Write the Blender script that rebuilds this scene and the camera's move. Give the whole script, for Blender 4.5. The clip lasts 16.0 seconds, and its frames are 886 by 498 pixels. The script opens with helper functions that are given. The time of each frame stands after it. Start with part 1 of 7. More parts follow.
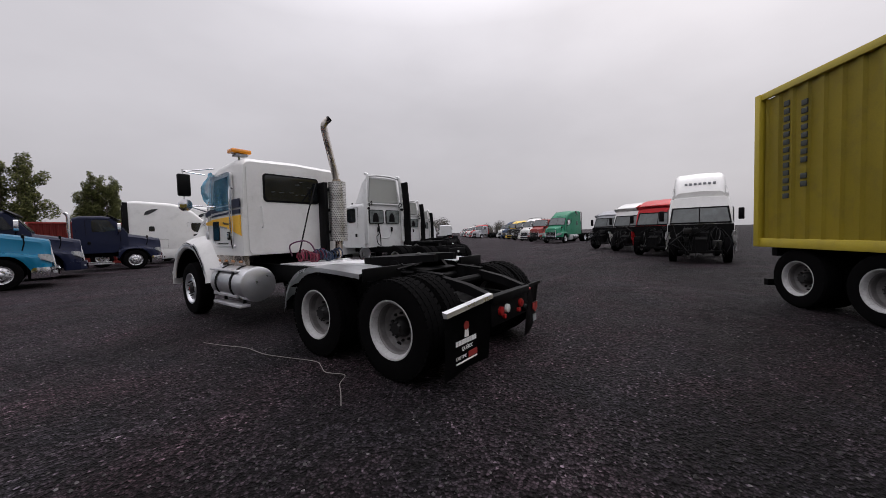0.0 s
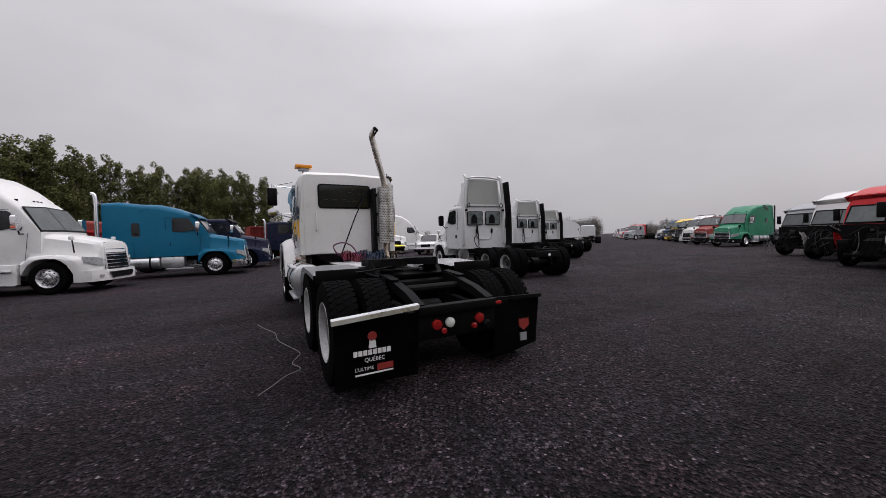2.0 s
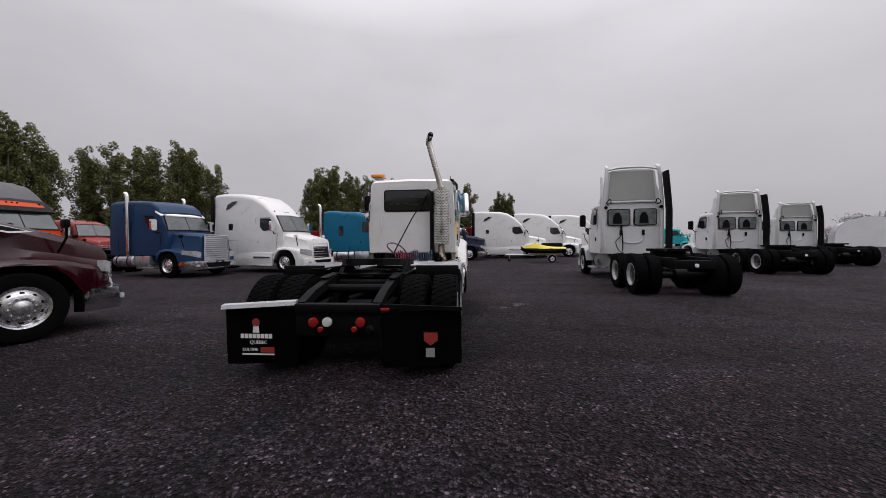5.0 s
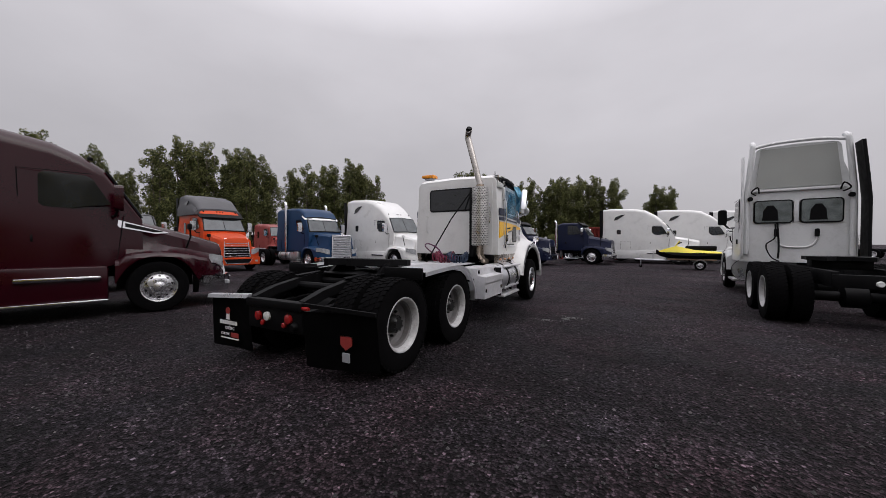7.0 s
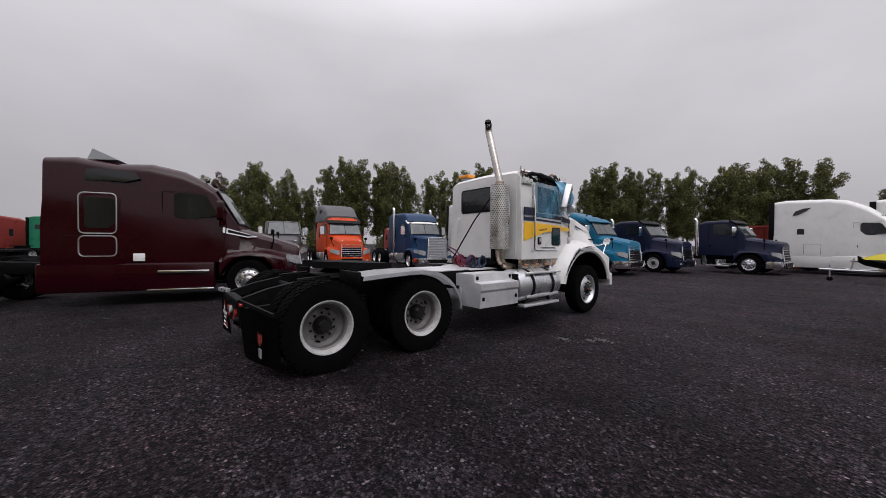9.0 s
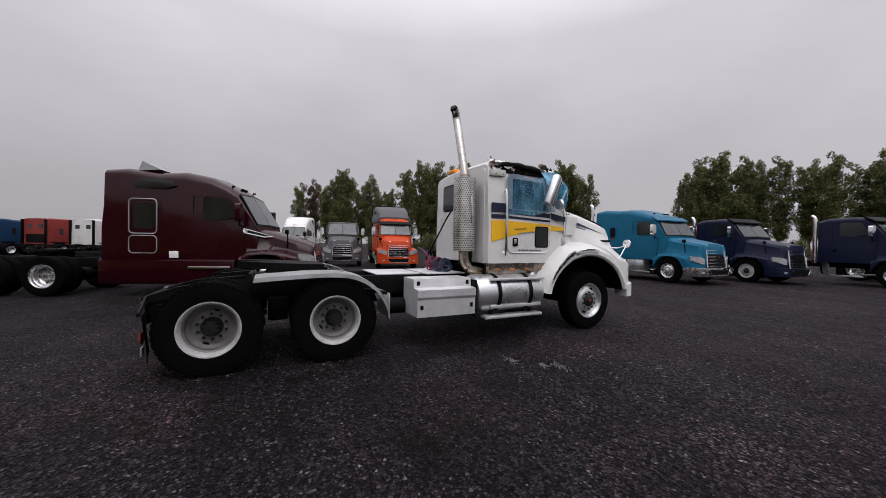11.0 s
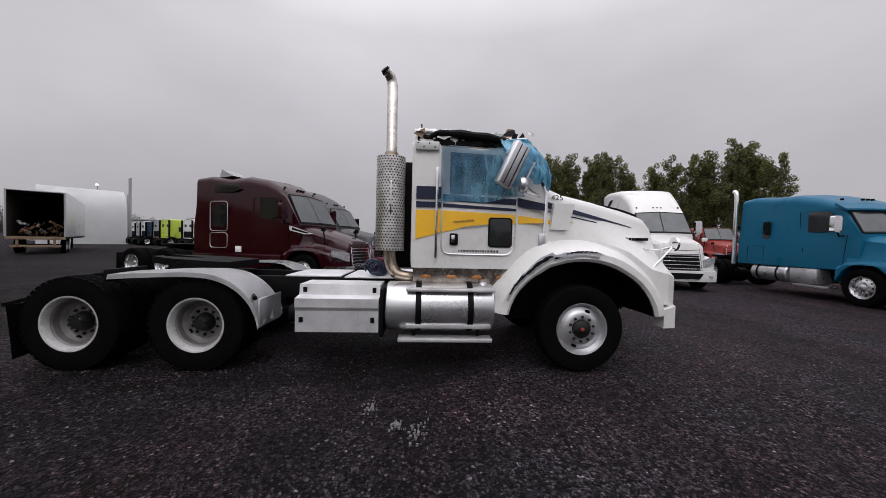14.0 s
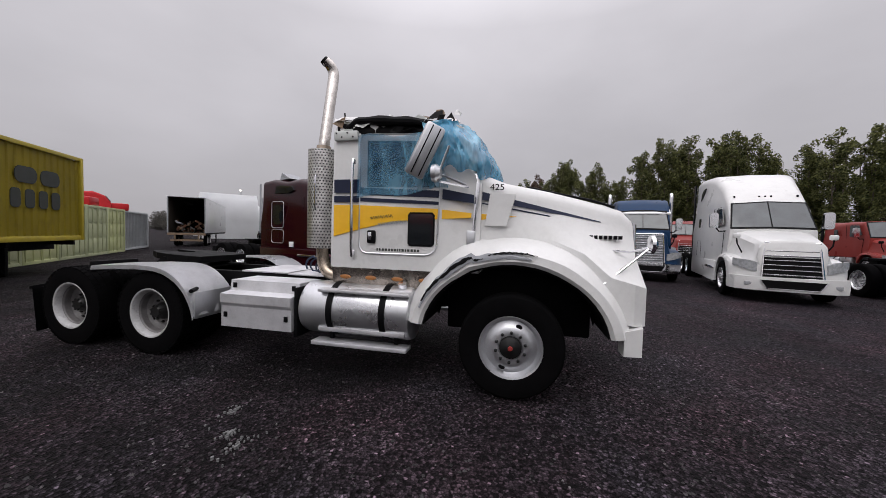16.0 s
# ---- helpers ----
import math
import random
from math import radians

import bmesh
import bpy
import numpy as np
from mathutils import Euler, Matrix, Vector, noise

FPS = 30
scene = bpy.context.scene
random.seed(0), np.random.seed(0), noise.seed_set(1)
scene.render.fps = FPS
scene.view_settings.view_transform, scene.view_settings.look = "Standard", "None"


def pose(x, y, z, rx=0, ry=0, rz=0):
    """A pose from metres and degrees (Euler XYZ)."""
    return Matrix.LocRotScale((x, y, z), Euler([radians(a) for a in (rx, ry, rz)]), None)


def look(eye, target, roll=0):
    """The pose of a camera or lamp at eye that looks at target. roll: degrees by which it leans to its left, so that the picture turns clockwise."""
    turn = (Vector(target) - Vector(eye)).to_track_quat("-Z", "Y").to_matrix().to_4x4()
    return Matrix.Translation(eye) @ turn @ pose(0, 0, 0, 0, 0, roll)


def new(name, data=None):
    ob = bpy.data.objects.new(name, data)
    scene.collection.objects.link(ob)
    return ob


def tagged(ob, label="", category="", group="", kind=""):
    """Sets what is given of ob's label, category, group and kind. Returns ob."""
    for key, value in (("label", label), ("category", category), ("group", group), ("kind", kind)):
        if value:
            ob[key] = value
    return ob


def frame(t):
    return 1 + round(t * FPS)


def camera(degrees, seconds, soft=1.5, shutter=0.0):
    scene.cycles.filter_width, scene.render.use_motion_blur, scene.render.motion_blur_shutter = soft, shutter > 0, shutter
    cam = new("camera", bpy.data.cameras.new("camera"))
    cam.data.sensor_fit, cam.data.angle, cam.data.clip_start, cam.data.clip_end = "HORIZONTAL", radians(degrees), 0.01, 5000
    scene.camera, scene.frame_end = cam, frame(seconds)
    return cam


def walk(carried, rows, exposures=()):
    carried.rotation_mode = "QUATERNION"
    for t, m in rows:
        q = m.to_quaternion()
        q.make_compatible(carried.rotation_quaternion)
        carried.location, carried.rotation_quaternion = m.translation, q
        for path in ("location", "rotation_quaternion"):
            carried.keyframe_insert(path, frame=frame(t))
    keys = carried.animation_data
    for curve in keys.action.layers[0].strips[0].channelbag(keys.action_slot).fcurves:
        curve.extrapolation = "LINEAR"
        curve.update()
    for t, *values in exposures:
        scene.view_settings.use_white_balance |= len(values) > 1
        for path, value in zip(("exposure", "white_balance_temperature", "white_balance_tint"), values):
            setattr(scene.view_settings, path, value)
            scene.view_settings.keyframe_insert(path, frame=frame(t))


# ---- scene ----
cam = camera(104.0, 16.0, 0.7)
PATH = [
    (0.0, -3.550, -2.533, 1.477, 87.38, 1.65, -52.42),
    (0.5, -3.125, -2.874, 1.445, 87.62, 1.57, -46.03),
    (1.0, -2.688, -3.135, 1.428, 87.69, 1.60, -38.69),
    (1.5, -2.152, -3.404, 1.438, 87.93, 1.61, -31.95),
    (2.0, -1.745, -3.702, 1.453, 88.16, 1.56, -28.28),
    (2.5, -1.203, -3.860, 1.420, 88.25, 1.41, -22.71),
    (3.0, -0.690, -4.067, 1.412, 88.50, 1.25, -16.59),
    (3.5, -0.198, -4.123, 1.416, 88.66, 1.04, -9.10),
    (4.0, 0.361, -4.154, 1.416, 88.83, 0.91, -3.22),
    (4.5, 0.857, -4.165, 1.419, 88.85, 0.70, 0.54),
    (7.0, 3.353, -3.163, 1.422, 89.05, -0.16, 28.15),
    (7.5, 3.809, -2.775, 1.448, 89.12, -0.13, 34.69),
    (8.0, 4.252, -2.434, 1.472, 89.20, -0.14, 41.42),
    (8.5, 4.579, -1.933, 1.464, 89.16, -0.33, 47.64),
    (9.0, 4.959, -1.458, 1.456, 89.25, -0.37, 50.58),
    (9.5, 5.234, -0.981, 1.466, 89.28, -0.49, 54.07),
    (12.0, 5.655, 1.784, 1.478, 89.16, -1.04, 71.52),
    (12.5, 5.619, 2.329, 1.463, 89.03, -1.12, 75.89),
    (13.0, 5.508, 2.823, 1.487, 88.88, -1.22, 80.36),
    (13.5, 5.310, 3.344, 1.489, 88.81, -1.34, 83.06),
    (14.0, 5.124, 3.800, 1.519, 88.61, -1.38, 86.63),
    (14.5, 4.818, 4.203, 1.535, 88.37, -1.43, 90.65),
    (15.0, 4.626, 4.663, 1.530, 88.18, -1.51, 93.18),
    (15.5, 4.526, 5.157, 1.531, 87.86, -1.48, 97.41),
    (16.0, 4.514, 5.749, 1.584, 87.59, -1.54, 102.63),
]
walk(cam, [(t, pose(x, y, z, rx, ry, rz)) for t, x, y, z, rx, ry, rz in PATH], exposures=[(0.0, 0.0), (16.0, 0.0)])

# ---- world and light: a thick overcast sky ----
SUN_EL, SUN_AZ = radians(50), radians(95)
SUN_DIR = (math.cos(SUN_EL) * math.sin(SUN_AZ), math.cos(SUN_EL) * math.cos(SUN_AZ), math.sin(SUN_EL))
world = bpy.data.worlds.new("overcast_sky")
scene.world = world
world.use_nodes = True
wt = world.node_tree
wt.nodes.clear()


def wn(kind, **kw):
    n = wt.nodes.new(kind)
    for key, value in kw.items():
        setattr(n, key, value)
    return n


sky = wn("ShaderNodeTexSky", sky_type="NISHITA", sun_disc=False, sun_elevation=SUN_EL, sun_rotation=SUN_AZ, air_density=1.0, dust_density=6.0)
geo = wn("ShaderNodeTexCoord")
sep = wn("ShaderNodeSeparateXYZ")
wt.links.new(geo.outputs["Generated"], sep.inputs[0])
grad = wn("ShaderNodeValToRGB")
grad.color_ramp.elements[0].color = (0.42, 0.42, 0.42, 1)
grad.color_ramp.elements[1].color = (2.2, 2.2, 2.2, 1)
for pos, v in ((0.2, 0.5), (0.5, 0.66), (0.75, 1.4)):
    grad.color_ramp.elements.new(pos).color = (v, v, v, 1)
wt.links.new(sep.outputs["Z"], grad.inputs["Fac"])
mp = wn("ShaderNodeMapping")
mp.inputs["Scale"].default_value = (1.0, 1.0, 2.2)
wt.links.new(geo.outputs["Generated"], mp.inputs["Vector"])
cloud = wn("ShaderNodeTexNoise")
cloud.inputs["Scale"].default_value, cloud.inputs["Detail"].default_value, cloud.inputs["Roughness"].default_value = 1.3, 6.0, 0.5
wt.links.new(mp.outputs[0], cloud.inputs["Vector"])
cr = wn("ShaderNodeMapRange")
cr.inputs["From Min"].default_value, cr.inputs["From Max"].default_value = 0.3, 0.72
cr.inputs["To Min"].default_value, cr.inputs["To Max"].default_value = 0.87, 1.14
wt.links.new(cloud.outputs["Fac"], cr.inputs["Value"])
toward = wn("ShaderNodeVectorMath", operation="DOT_PRODUCT")
toward.inputs[1].default_value = SUN_DIR
wt.links.new(geo.outputs["Generated"], toward.inputs[0])
lobe = wn("ShaderNodeMapRange", interpolation_type="SMOOTHSTEP")
for key, v in (("From Min", 0.45), ("From Max", 1.0), ("To Min", 1.0), ("To Max", 1.28)):
    lobe.inputs[key].default_value = v
wt.links.new(toward.outputs["Value"], lobe.inputs["Value"])
lit = wn("ShaderNodeMath", operation="MULTIPLY")
wt.links.new(grad.outputs[0], lit.inputs[0])
wt.links.new(lobe.outputs[0], lit.inputs[1])
mul = wn("ShaderNodeMath", operation="MULTIPLY")
wt.links.new(lit.outputs[0], mul.inputs[0])
wt.links.new(cr.outputs[0], mul.inputs[1])
tint = wn("ShaderNodeMix", data_type="RGBA", blend_type="MULTIPLY")
tint.inputs["Factor"].default_value = 1.0
tint.inputs["A"].default_value = (0.99, 0.955, 1.015, 1)
wt.links.new(mul.outputs[0], tint.inputs["B"])
bg_cloud, bg_sky, add = wn("ShaderNodeBackground"), wn("ShaderNodeBackground"), wn("ShaderNodeAddShader")
wt.links.new(tint.outputs["Result"], bg_cloud.inputs["Color"])
wt.links.new(sky.outputs[0], bg_sky.inputs["Color"])
bg_sky.inputs["Strength"].default_value = 0.006
wout = wn("ShaderNodeOutputWorld")
wt.links.new(bg_cloud.outputs[0], add.inputs[0])
wt.links.new(bg_sky.outputs[0], add.inputs[1])
wt.links.new(add.outputs[0], wout.inputs[0])
sun = new("sun", bpy.data.lights.new("sun", "SUN"))
sun.data.energy, sun.data.angle, sun.data.color = 0.5, radians(35), (1.0, 0.985, 0.96)
sun.matrix_world = look(40 * Vector(SUN_DIR), (0, 0, 0))

# ---- materials ----


def mat(name, color, rough=0.5, metal=0.0, var=0.12, scale=3.0, fine=60.0, bump=0.0, coat=0.0, dirt=0.0, emit=0.0, per_object=0.0, spec=0.5):
    """Principled paint, metal, rubber: colour varied at a coarse and a fine scale, roughness wear, relief."""
    m = bpy.data.materials.new(name)
    m.use_nodes = True
    nt = m.node_tree
    b = nt.nodes["Principled BSDF"]
    tc = nt.nodes.new("ShaderNodeTexCoord")
    n1, n2 = nt.nodes.new("ShaderNodeTexNoise"), nt.nodes.new("ShaderNodeTexNoise")
    n1.inputs["Scale"].default_value, n1.inputs["Detail"].default_value = scale, 5
    n2.inputs["Scale"].default_value, n2.inputs["Detail"].default_value = fine, 3
    for n in (n1, n2):
        nt.links.new(tc.outputs["Object"], n.inputs["Vector"])
    mixn = nt.nodes.new("ShaderNodeMath")
    mixn.operation = "ADD"
    nt.links.new(n1.outputs["Fac"], mixn.inputs[0])
    half = nt.nodes.new("ShaderNodeMath")
    half.operation, half.inputs[1].default_value = "MULTIPLY", 0.5
    nt.links.new(n2.outputs["Fac"], half.inputs[0])
    nt.links.new(half.outputs[0], mixn.inputs[1])
    rng = nt.nodes.new("ShaderNodeMapRange")
    rng.inputs["From Min"].default_value, rng.inputs["From Max"].default_value = 0.45, 1.05
    rng.inputs["To Min"].default_value, rng.inputs["To Max"].default_value = 1 - var, 1 + var
    nt.links.new(mixn.outputs[0], rng.inputs["Value"])
    last = rng.outputs[0]
    if per_object:
        info = nt.nodes.new("ShaderNodeObjectInfo")
        r2 = nt.nodes.new("ShaderNodeMapRange")
        r2.inputs["To Min"].default_value, r2.inputs["To Max"].default_value = 1 - per_object, 1 + per_object
        nt.links.new(info.outputs["Random"], r2.inputs["Value"])
        mm = nt.nodes.new("ShaderNodeMath")
        mm.operation = "MULTIPLY"
        nt.links.new(last, mm.inputs[0])
        nt.links.new(r2.outputs[0], mm.inputs[1])
        last = mm.outputs[0]
    mix = nt.nodes.new("ShaderNodeMix")
    mix.data_type, mix.blend_type = "RGBA", "MULTIPLY"
    mix.inputs["Factor"].default_value = 1.0
    mix.inputs["A"].default_value = (*color, 1)
    nt.links.new(last, mix.inputs["B"])
    col = mix.outputs["Result"]
    if dirt:
        n3 = nt.nodes.new("ShaderNodeTexNoise")
        n3.inputs["Scale"].default_value, n3.inputs["Detail"].default_value, n3.inputs["Roughness"].default_value = scale * 2.7, 8, 0.7
        nt.links.new(tc.outputs["Object"], n3.inputs["Vector"])
        r3 = nt.nodes.new("ShaderNodeMapRange")
        r3.inputs["From Min"].default_value, r3.inputs["From Max"].default_value = 0.5, 0.75
        r3.inputs["To Max"].default_value = dirt
        nt.links.new(n3.outputs["Fac"], r3.inputs["Value"])
        dm = nt.nodes.new("ShaderNodeMix")
        dm.data_type = "RGBA"
        dm.inputs["B"].default_value = (0.09, 0.075, 0.06, 1)
        nt.links.new(r3.outputs[0], dm.inputs["Factor"])
        nt.links.new(col, dm.inputs["A"])
        col = dm.outputs["Result"]
    nt.links.new(col, b.inputs["Base Color"])
    rr = nt.nodes.new("ShaderNodeMapRange")
    rr.inputs["From Min"].default_value, rr.inputs["From Max"].default_value = 0.3, 0.7
    rr.inputs["To Min"].default_value, rr.inputs["To Max"].default_value = max(rough - 0.08, 0.02), min(rough + 0.1, 1)
    nt.links.new(n1.outputs["Fac"], rr.inputs["Value"])
    nt.links.new(rr.outputs[0], b.inputs["Roughness"])
    b.inputs["Metallic"].default_value = metal
    b.inputs["Coat Weight"].default_value = coat
    b.inputs["Coat Roughness"].default_value = 0.06
    b.inputs["Specular IOR Level"].default_value = spec
    if bump:
        bp = nt.nodes.new("ShaderNodeBump")
        bp.inputs["Strength"].default_value, bp.inputs["Distance"].default_value = bump, 0.01
        nt.links.new(mixn.outputs[0], bp.inputs["Height"])
        nt.links.new(bp.outputs[0], b.inputs["Normal"])
    if emit:
        b.inputs["Emission Color"].default_value = (*color, 1)
        b.inputs["Emission Strength"].default_value = emit
    return m


def paint(name, color, dirt=0.12):
    pale = max(color) > 0.5
    return mat(name, color, 0.34, var=0.06, scale=1.3, fine=25, coat=0.35 if pale else 0.0, dirt=dirt if pale else dirt * 0.3, bump=0.02, spec=0.5 if pale else 0.17)


M = {
    "white": paint("white_paint", (0.64, 0.64, 0.63)),
    "fleet": paint("fleet_white_paint", (0.6, 0.61, 0.61), 0.2),
    "yellow": paint("yellow_stripe", (0.85, 0.47, 0.012), 0.03),
    "navystripe": paint("navy_stripe", (0.02, 0.025, 0.05), 0.05),
    "teal": paint("teal_paint", (0.004, 0.1, 0.185)),
    "aqua": paint("aqua_paint", (0.03, 0.33, 0.37)),
    "maroon": mat("maroon_paint", (0.02, 0.0014, 0.0042), 0.16, var=0.08, scale=1.3, fine=25, spec=0.3),
    "blue": paint("blue_paint", (0.01, 0.036, 0.09)),
    "navy": paint("navy_paint", (0.006, 0.009, 0.028)),
    "orange": paint("orange_paint", (0.5, 0.055, 0.01)),
    "red": paint("red_paint", (0.42, 0.02, 0.025)),
    "brick": paint("brick_red_paint", (0.22, 0.035, 0.03)),
    "green": paint("green_paint", (0.02, 0.17, 0.095)),
    "lime": paint("lime_paint", (0.42, 0.55, 0.06)),
    "grey": paint("grey_paint", (0.3, 0.31, 0.33)),
    "yellowcab": paint("yellow_cab_paint", (0.75, 0.5, 0.03)),
    "black": mat("black_chassis", (0.0045, 0.0045, 0.005), 0.55, var=0.4, scale=6, bump=0.15, dirt=0.012, spec=0.07),
    "trim": mat("black_trim", (0.0045, 0.0045, 0.005), 0.5, var=0.25, scale=8, spec=0.08),
    "soft": mat("matte_roof", (0.06, 0.06, 0.065), 0.6, var=0.2, scale=4),
    "rubber": mat("tyre_rubber", (0.0035, 0.0034, 0.0037), 0.9, var=0.4, scale=9, fine=120, bump=0.25, dirt=0.01, spec=0.03),
    "steelrim": mat("painted_white_rim", (0.42, 0.42, 0.42), 0.4, var=0.2, scale=8, dirt=0.55),
    "alloy": mat("polished_alloy_rim", (0.68, 0.68, 0.7), 0.25, metal=0.9, var=0.1, scale=8, dirt=0.1),
    "rimdish": mat("shaded_rim_dish", (0.13, 0.125, 0.125), 0.42, var=0.35, scale=7, dirt=0.6),
    "hub": mat("greasy_hub", (0.004, 0.004, 0.004), 0.45, var=0.4, scale=20, bump=0.2),
    # besides dirt, the reflected ground's brown-grey is put into this steel's colour
    "kick": mat("ground_tinted_stainless", (0.3, 0.265, 0.23), 0.24, metal=0.85, var=0.6, scale=6, dirt=0.3),
    "alu": mat("brushed_aluminium", (0.62, 0.63, 0.65), 0.33, metal=0.85, var=0.12, scale=3, fine=90, dirt=0.1),
    "chrome": mat("chrome", (0.75, 0.75, 0.77), 0.12, metal=1.0, var=0.06, scale=5, dirt=0.04),
    "tread": mat("aluminium_tread_plate", (0.66, 0.66, 0.68), 0.42, metal=0.6, var=0.15, scale=5, fine=150, bump=0.5, dirt=0.15),
    "glass": mat("tinted_glass", (0.012, 0.014, 0.016), 0.05, var=0.3, scale=2.0, spec=0.6),
    "wreckglass": mat("dusty_windscreen_glass", (0.06, 0.07, 0.071), 0.15, var=0.4, scale=3.0, spec=0.6),
    "panel": paint("pale_fairing_panel", (0.5, 0.52, 0.5), 0.1),
    "clearglass": mat("windscreen_glass", (0.05, 0.06, 0.064), 0.05, var=0.3, scale=2.0, spec=0.7),
    "lens_red": mat("red_lens", (0.3, 0.012, 0.012), 0.25, var=0.1, coat=0.5),
    "lens_amber": mat("amber_lens", (0.8, 0.28, 0.02), 0.25, var=0.1, coat=0.5),
    "lens_white": mat("clear_lens", (0.72, 0.74, 0.72), 0.2, var=0.15, coat=0.6),
    "headlamp": mat("grey_headlamp_lens", (0.32, 0.33, 0.34), 0.12, var=0.4, scale=12, coat=0.6),
    "badge": mat("faded_red_print", (0.3, 0.035, 0.03), 0.5, var=0.2),
    "pipe": mat("heat_tinted_steel", (0.42, 0.35, 0.28), 0.25, metal=0.9, var=0.25, scale=6),
    "stack": mat("dulled_stack_steel", (0.5, 0.47, 0.44), 0.24, metal=1.0, var=0.35, scale=4, fine=18, dirt=0.35),
    "fairinggrey": mat("pale_grey_fairing_panel", (0.3, 0.31, 0.29), 0.55, var=0.08, scale=1.2),
    "rust": mat("rusty_steel", (0.13, 0.06, 0.035), 0.8, var=0.4, scale=5, bump=0.3),
    "lettering": mat("white_lettering", (0.8, 0.8, 0.8), 0.5, var=0.05),
    "darkletter": mat("dark_lettering", (0.03, 0.035, 0.03), 0.6, var=0.2),
    "wood": mat("weathered_wood", (0.2, 0.14, 0.09), 0.8, var=0.35, scale=6, bump=0.3),
    "canvas": mat("white_fabric", (0.72, 0.73, 0.74), 0.6, var=0.06, scale=0.5, bump=0.05),
    "bark": mat("poplar_bark", (0.11, 0.09, 0.07), 0.9, var=0.4, scale=3, bump=0.6),
    "contyellow": mat("yellow_container_paint", (0.42, 0.33, 0.025), 0.5, var=0.14, scale=0.9, dirt=0.25, bump=0.05),
    "contgreen": mat("pale_container_paint", (0.42, 0.45, 0.27), 0.55, var=0.14, scale=0.9, dirt=0.25),
    "contgrey": mat("grey_container_paint", (0.42, 0.44, 0.45), 0.55, var=0.14, scale=0.9, dirt=0.25),
    "concrete": mat("grey_beige_cladding", (0.3, 0.28, 0.26), 0.8, var=0.15, scale=0.3),
    "contlime": mat("faded_lime_container_paint", (0.46, 0.49, 0.25), 0.55, var=0.14, scale=0.9, dirt=0.25),
    "boxshade": mat("trailer_inner_shade", (0.05, 0.04, 0.03), 0.9, var=0.3, scale=3),
    # opaque: the paler view through the cab is put into this colour
    "cabglass": mat("opaque_cab_glass", (0.1, 0.118, 0.115), 0.08, var=0.9, scale=2.5, spec=0.6),
    "salt": mat("white_granules", (0.14, 0.14, 0.14), 0.9, var=0.4, scale=40),
    "lamp_glow": mat("lit_lamp_head", (1.0, 0.96, 0.88), 0.3, emit=4.0),
    "amber_dull": mat("dull_amber_lens", (0.34, 0.14, 0.04), 0.3, var=0.2, coat=0.4),
    "jet": paint("jetski_yellow", (0.72, 0.6, 0.02), 0.02),
}

# ---- mesh helpers ----


def part(name, bm, material, parent=None, label="", smooth=True):
    """One bmesh as one mesh object under a thing or a part."""
    bmesh.ops.recalc_face_normals(bm, faces=bm.faces)
    me = bpy.data.meshes.new(name)
    bm.to_mesh(me)
    bm.free()
    return meshpart(name, me, material, parent, label, smooth)


def meshpart(name, me, material, parent=None, label="", smooth=True):
    if material is not None and not me.materials:
        me.materials.append(M[material] if isinstance(material, str) else material)
    if smooth:
        for p in me.polygons:
            p.use_smooth = True
        me.set_sharp_from_angle(angle=radians(32))
    ob = new(name, me)
    if parent is not None:
        ob.parent = parent
    return tagged(ob, label)


def thing(name, m, label, category, group="", kind=""):
    ob = new(name)
    ob.empty_display_size = 0.3
    ob.matrix_world = m
    return tagged(ob, label, category, group, kind)


def box(bm, x0, x1, y0, y1, z0, z1, bevel=0.0):
    vs = [bm.verts.new((x, y, z)) for z in (z0, z1) for y in (y0, y1) for x in (x0, x1)]
    fs = [bm.faces.new([vs[i] for i in q]) for q in ((0, 2, 3, 1), (4, 5, 7, 6), (0, 1, 5, 4), (2, 6, 7, 3), (0, 4, 6, 2), (1, 3, 7, 5))]
    if bevel:
        es = {e for f in fs for e in f.edges}
        bmesh.ops.bevel(bm, geom=list(es), offset=bevel, segments=2, profile=0.5, affect="EDGES")


def bx(x0, x1, y0, y1, z0, z1, bevel=0.01):
    bm = bmesh.new()
    box(bm, x0, x1, y0, y1, z0, z1, bevel)
    return bm


def loft(bm, loops, cap0=True, cap1=True, closed=True):
    rows = [[bm.verts.new(p) for p in lp] for lp in loops]
    n = len(rows[0])
    for a, b in zip(rows, rows[1:]):
        for i in range(n if closed else n - 1):
            j = (i + 1) % n
            try:
                bm.faces.new((a[i], a[j], b[j], b[i]))
            except ValueError:
                pass
    if cap0 and closed:
        bm.faces.new(rows[0][::-1])
    if cap1 and closed:
        bm.faces.new(rows[-1])
    return rows


def sec(y, zb, zt, wb, wt, r, n=5, crown=0.03, tilt=0.0):
    """A cab-like cross-section at y: flat floor, sides that lean in to the roof, round roof corners, crowned roof."""
    pts = [(-wb, y, zb), (-wb, y, zb + (zt - zb) * 0.35)]
    zc = zt - r - crown
    pts.append((-wt - (wb - wt) * 0.25, y, zb + (zt - zb) * 0.6))
    for i in range(n + 1):
        a = math.pi / 2 * i / n
        pts.append((-(wt - r) - r * math.cos(a), y + tilt * math.sin(a), zc + r * math.sin(a)))
    pts.append((0, y + tilt, zt))
    right = [(-x, yy, z) for x, yy, z in pts[:-1]][::-1]
    return pts + right


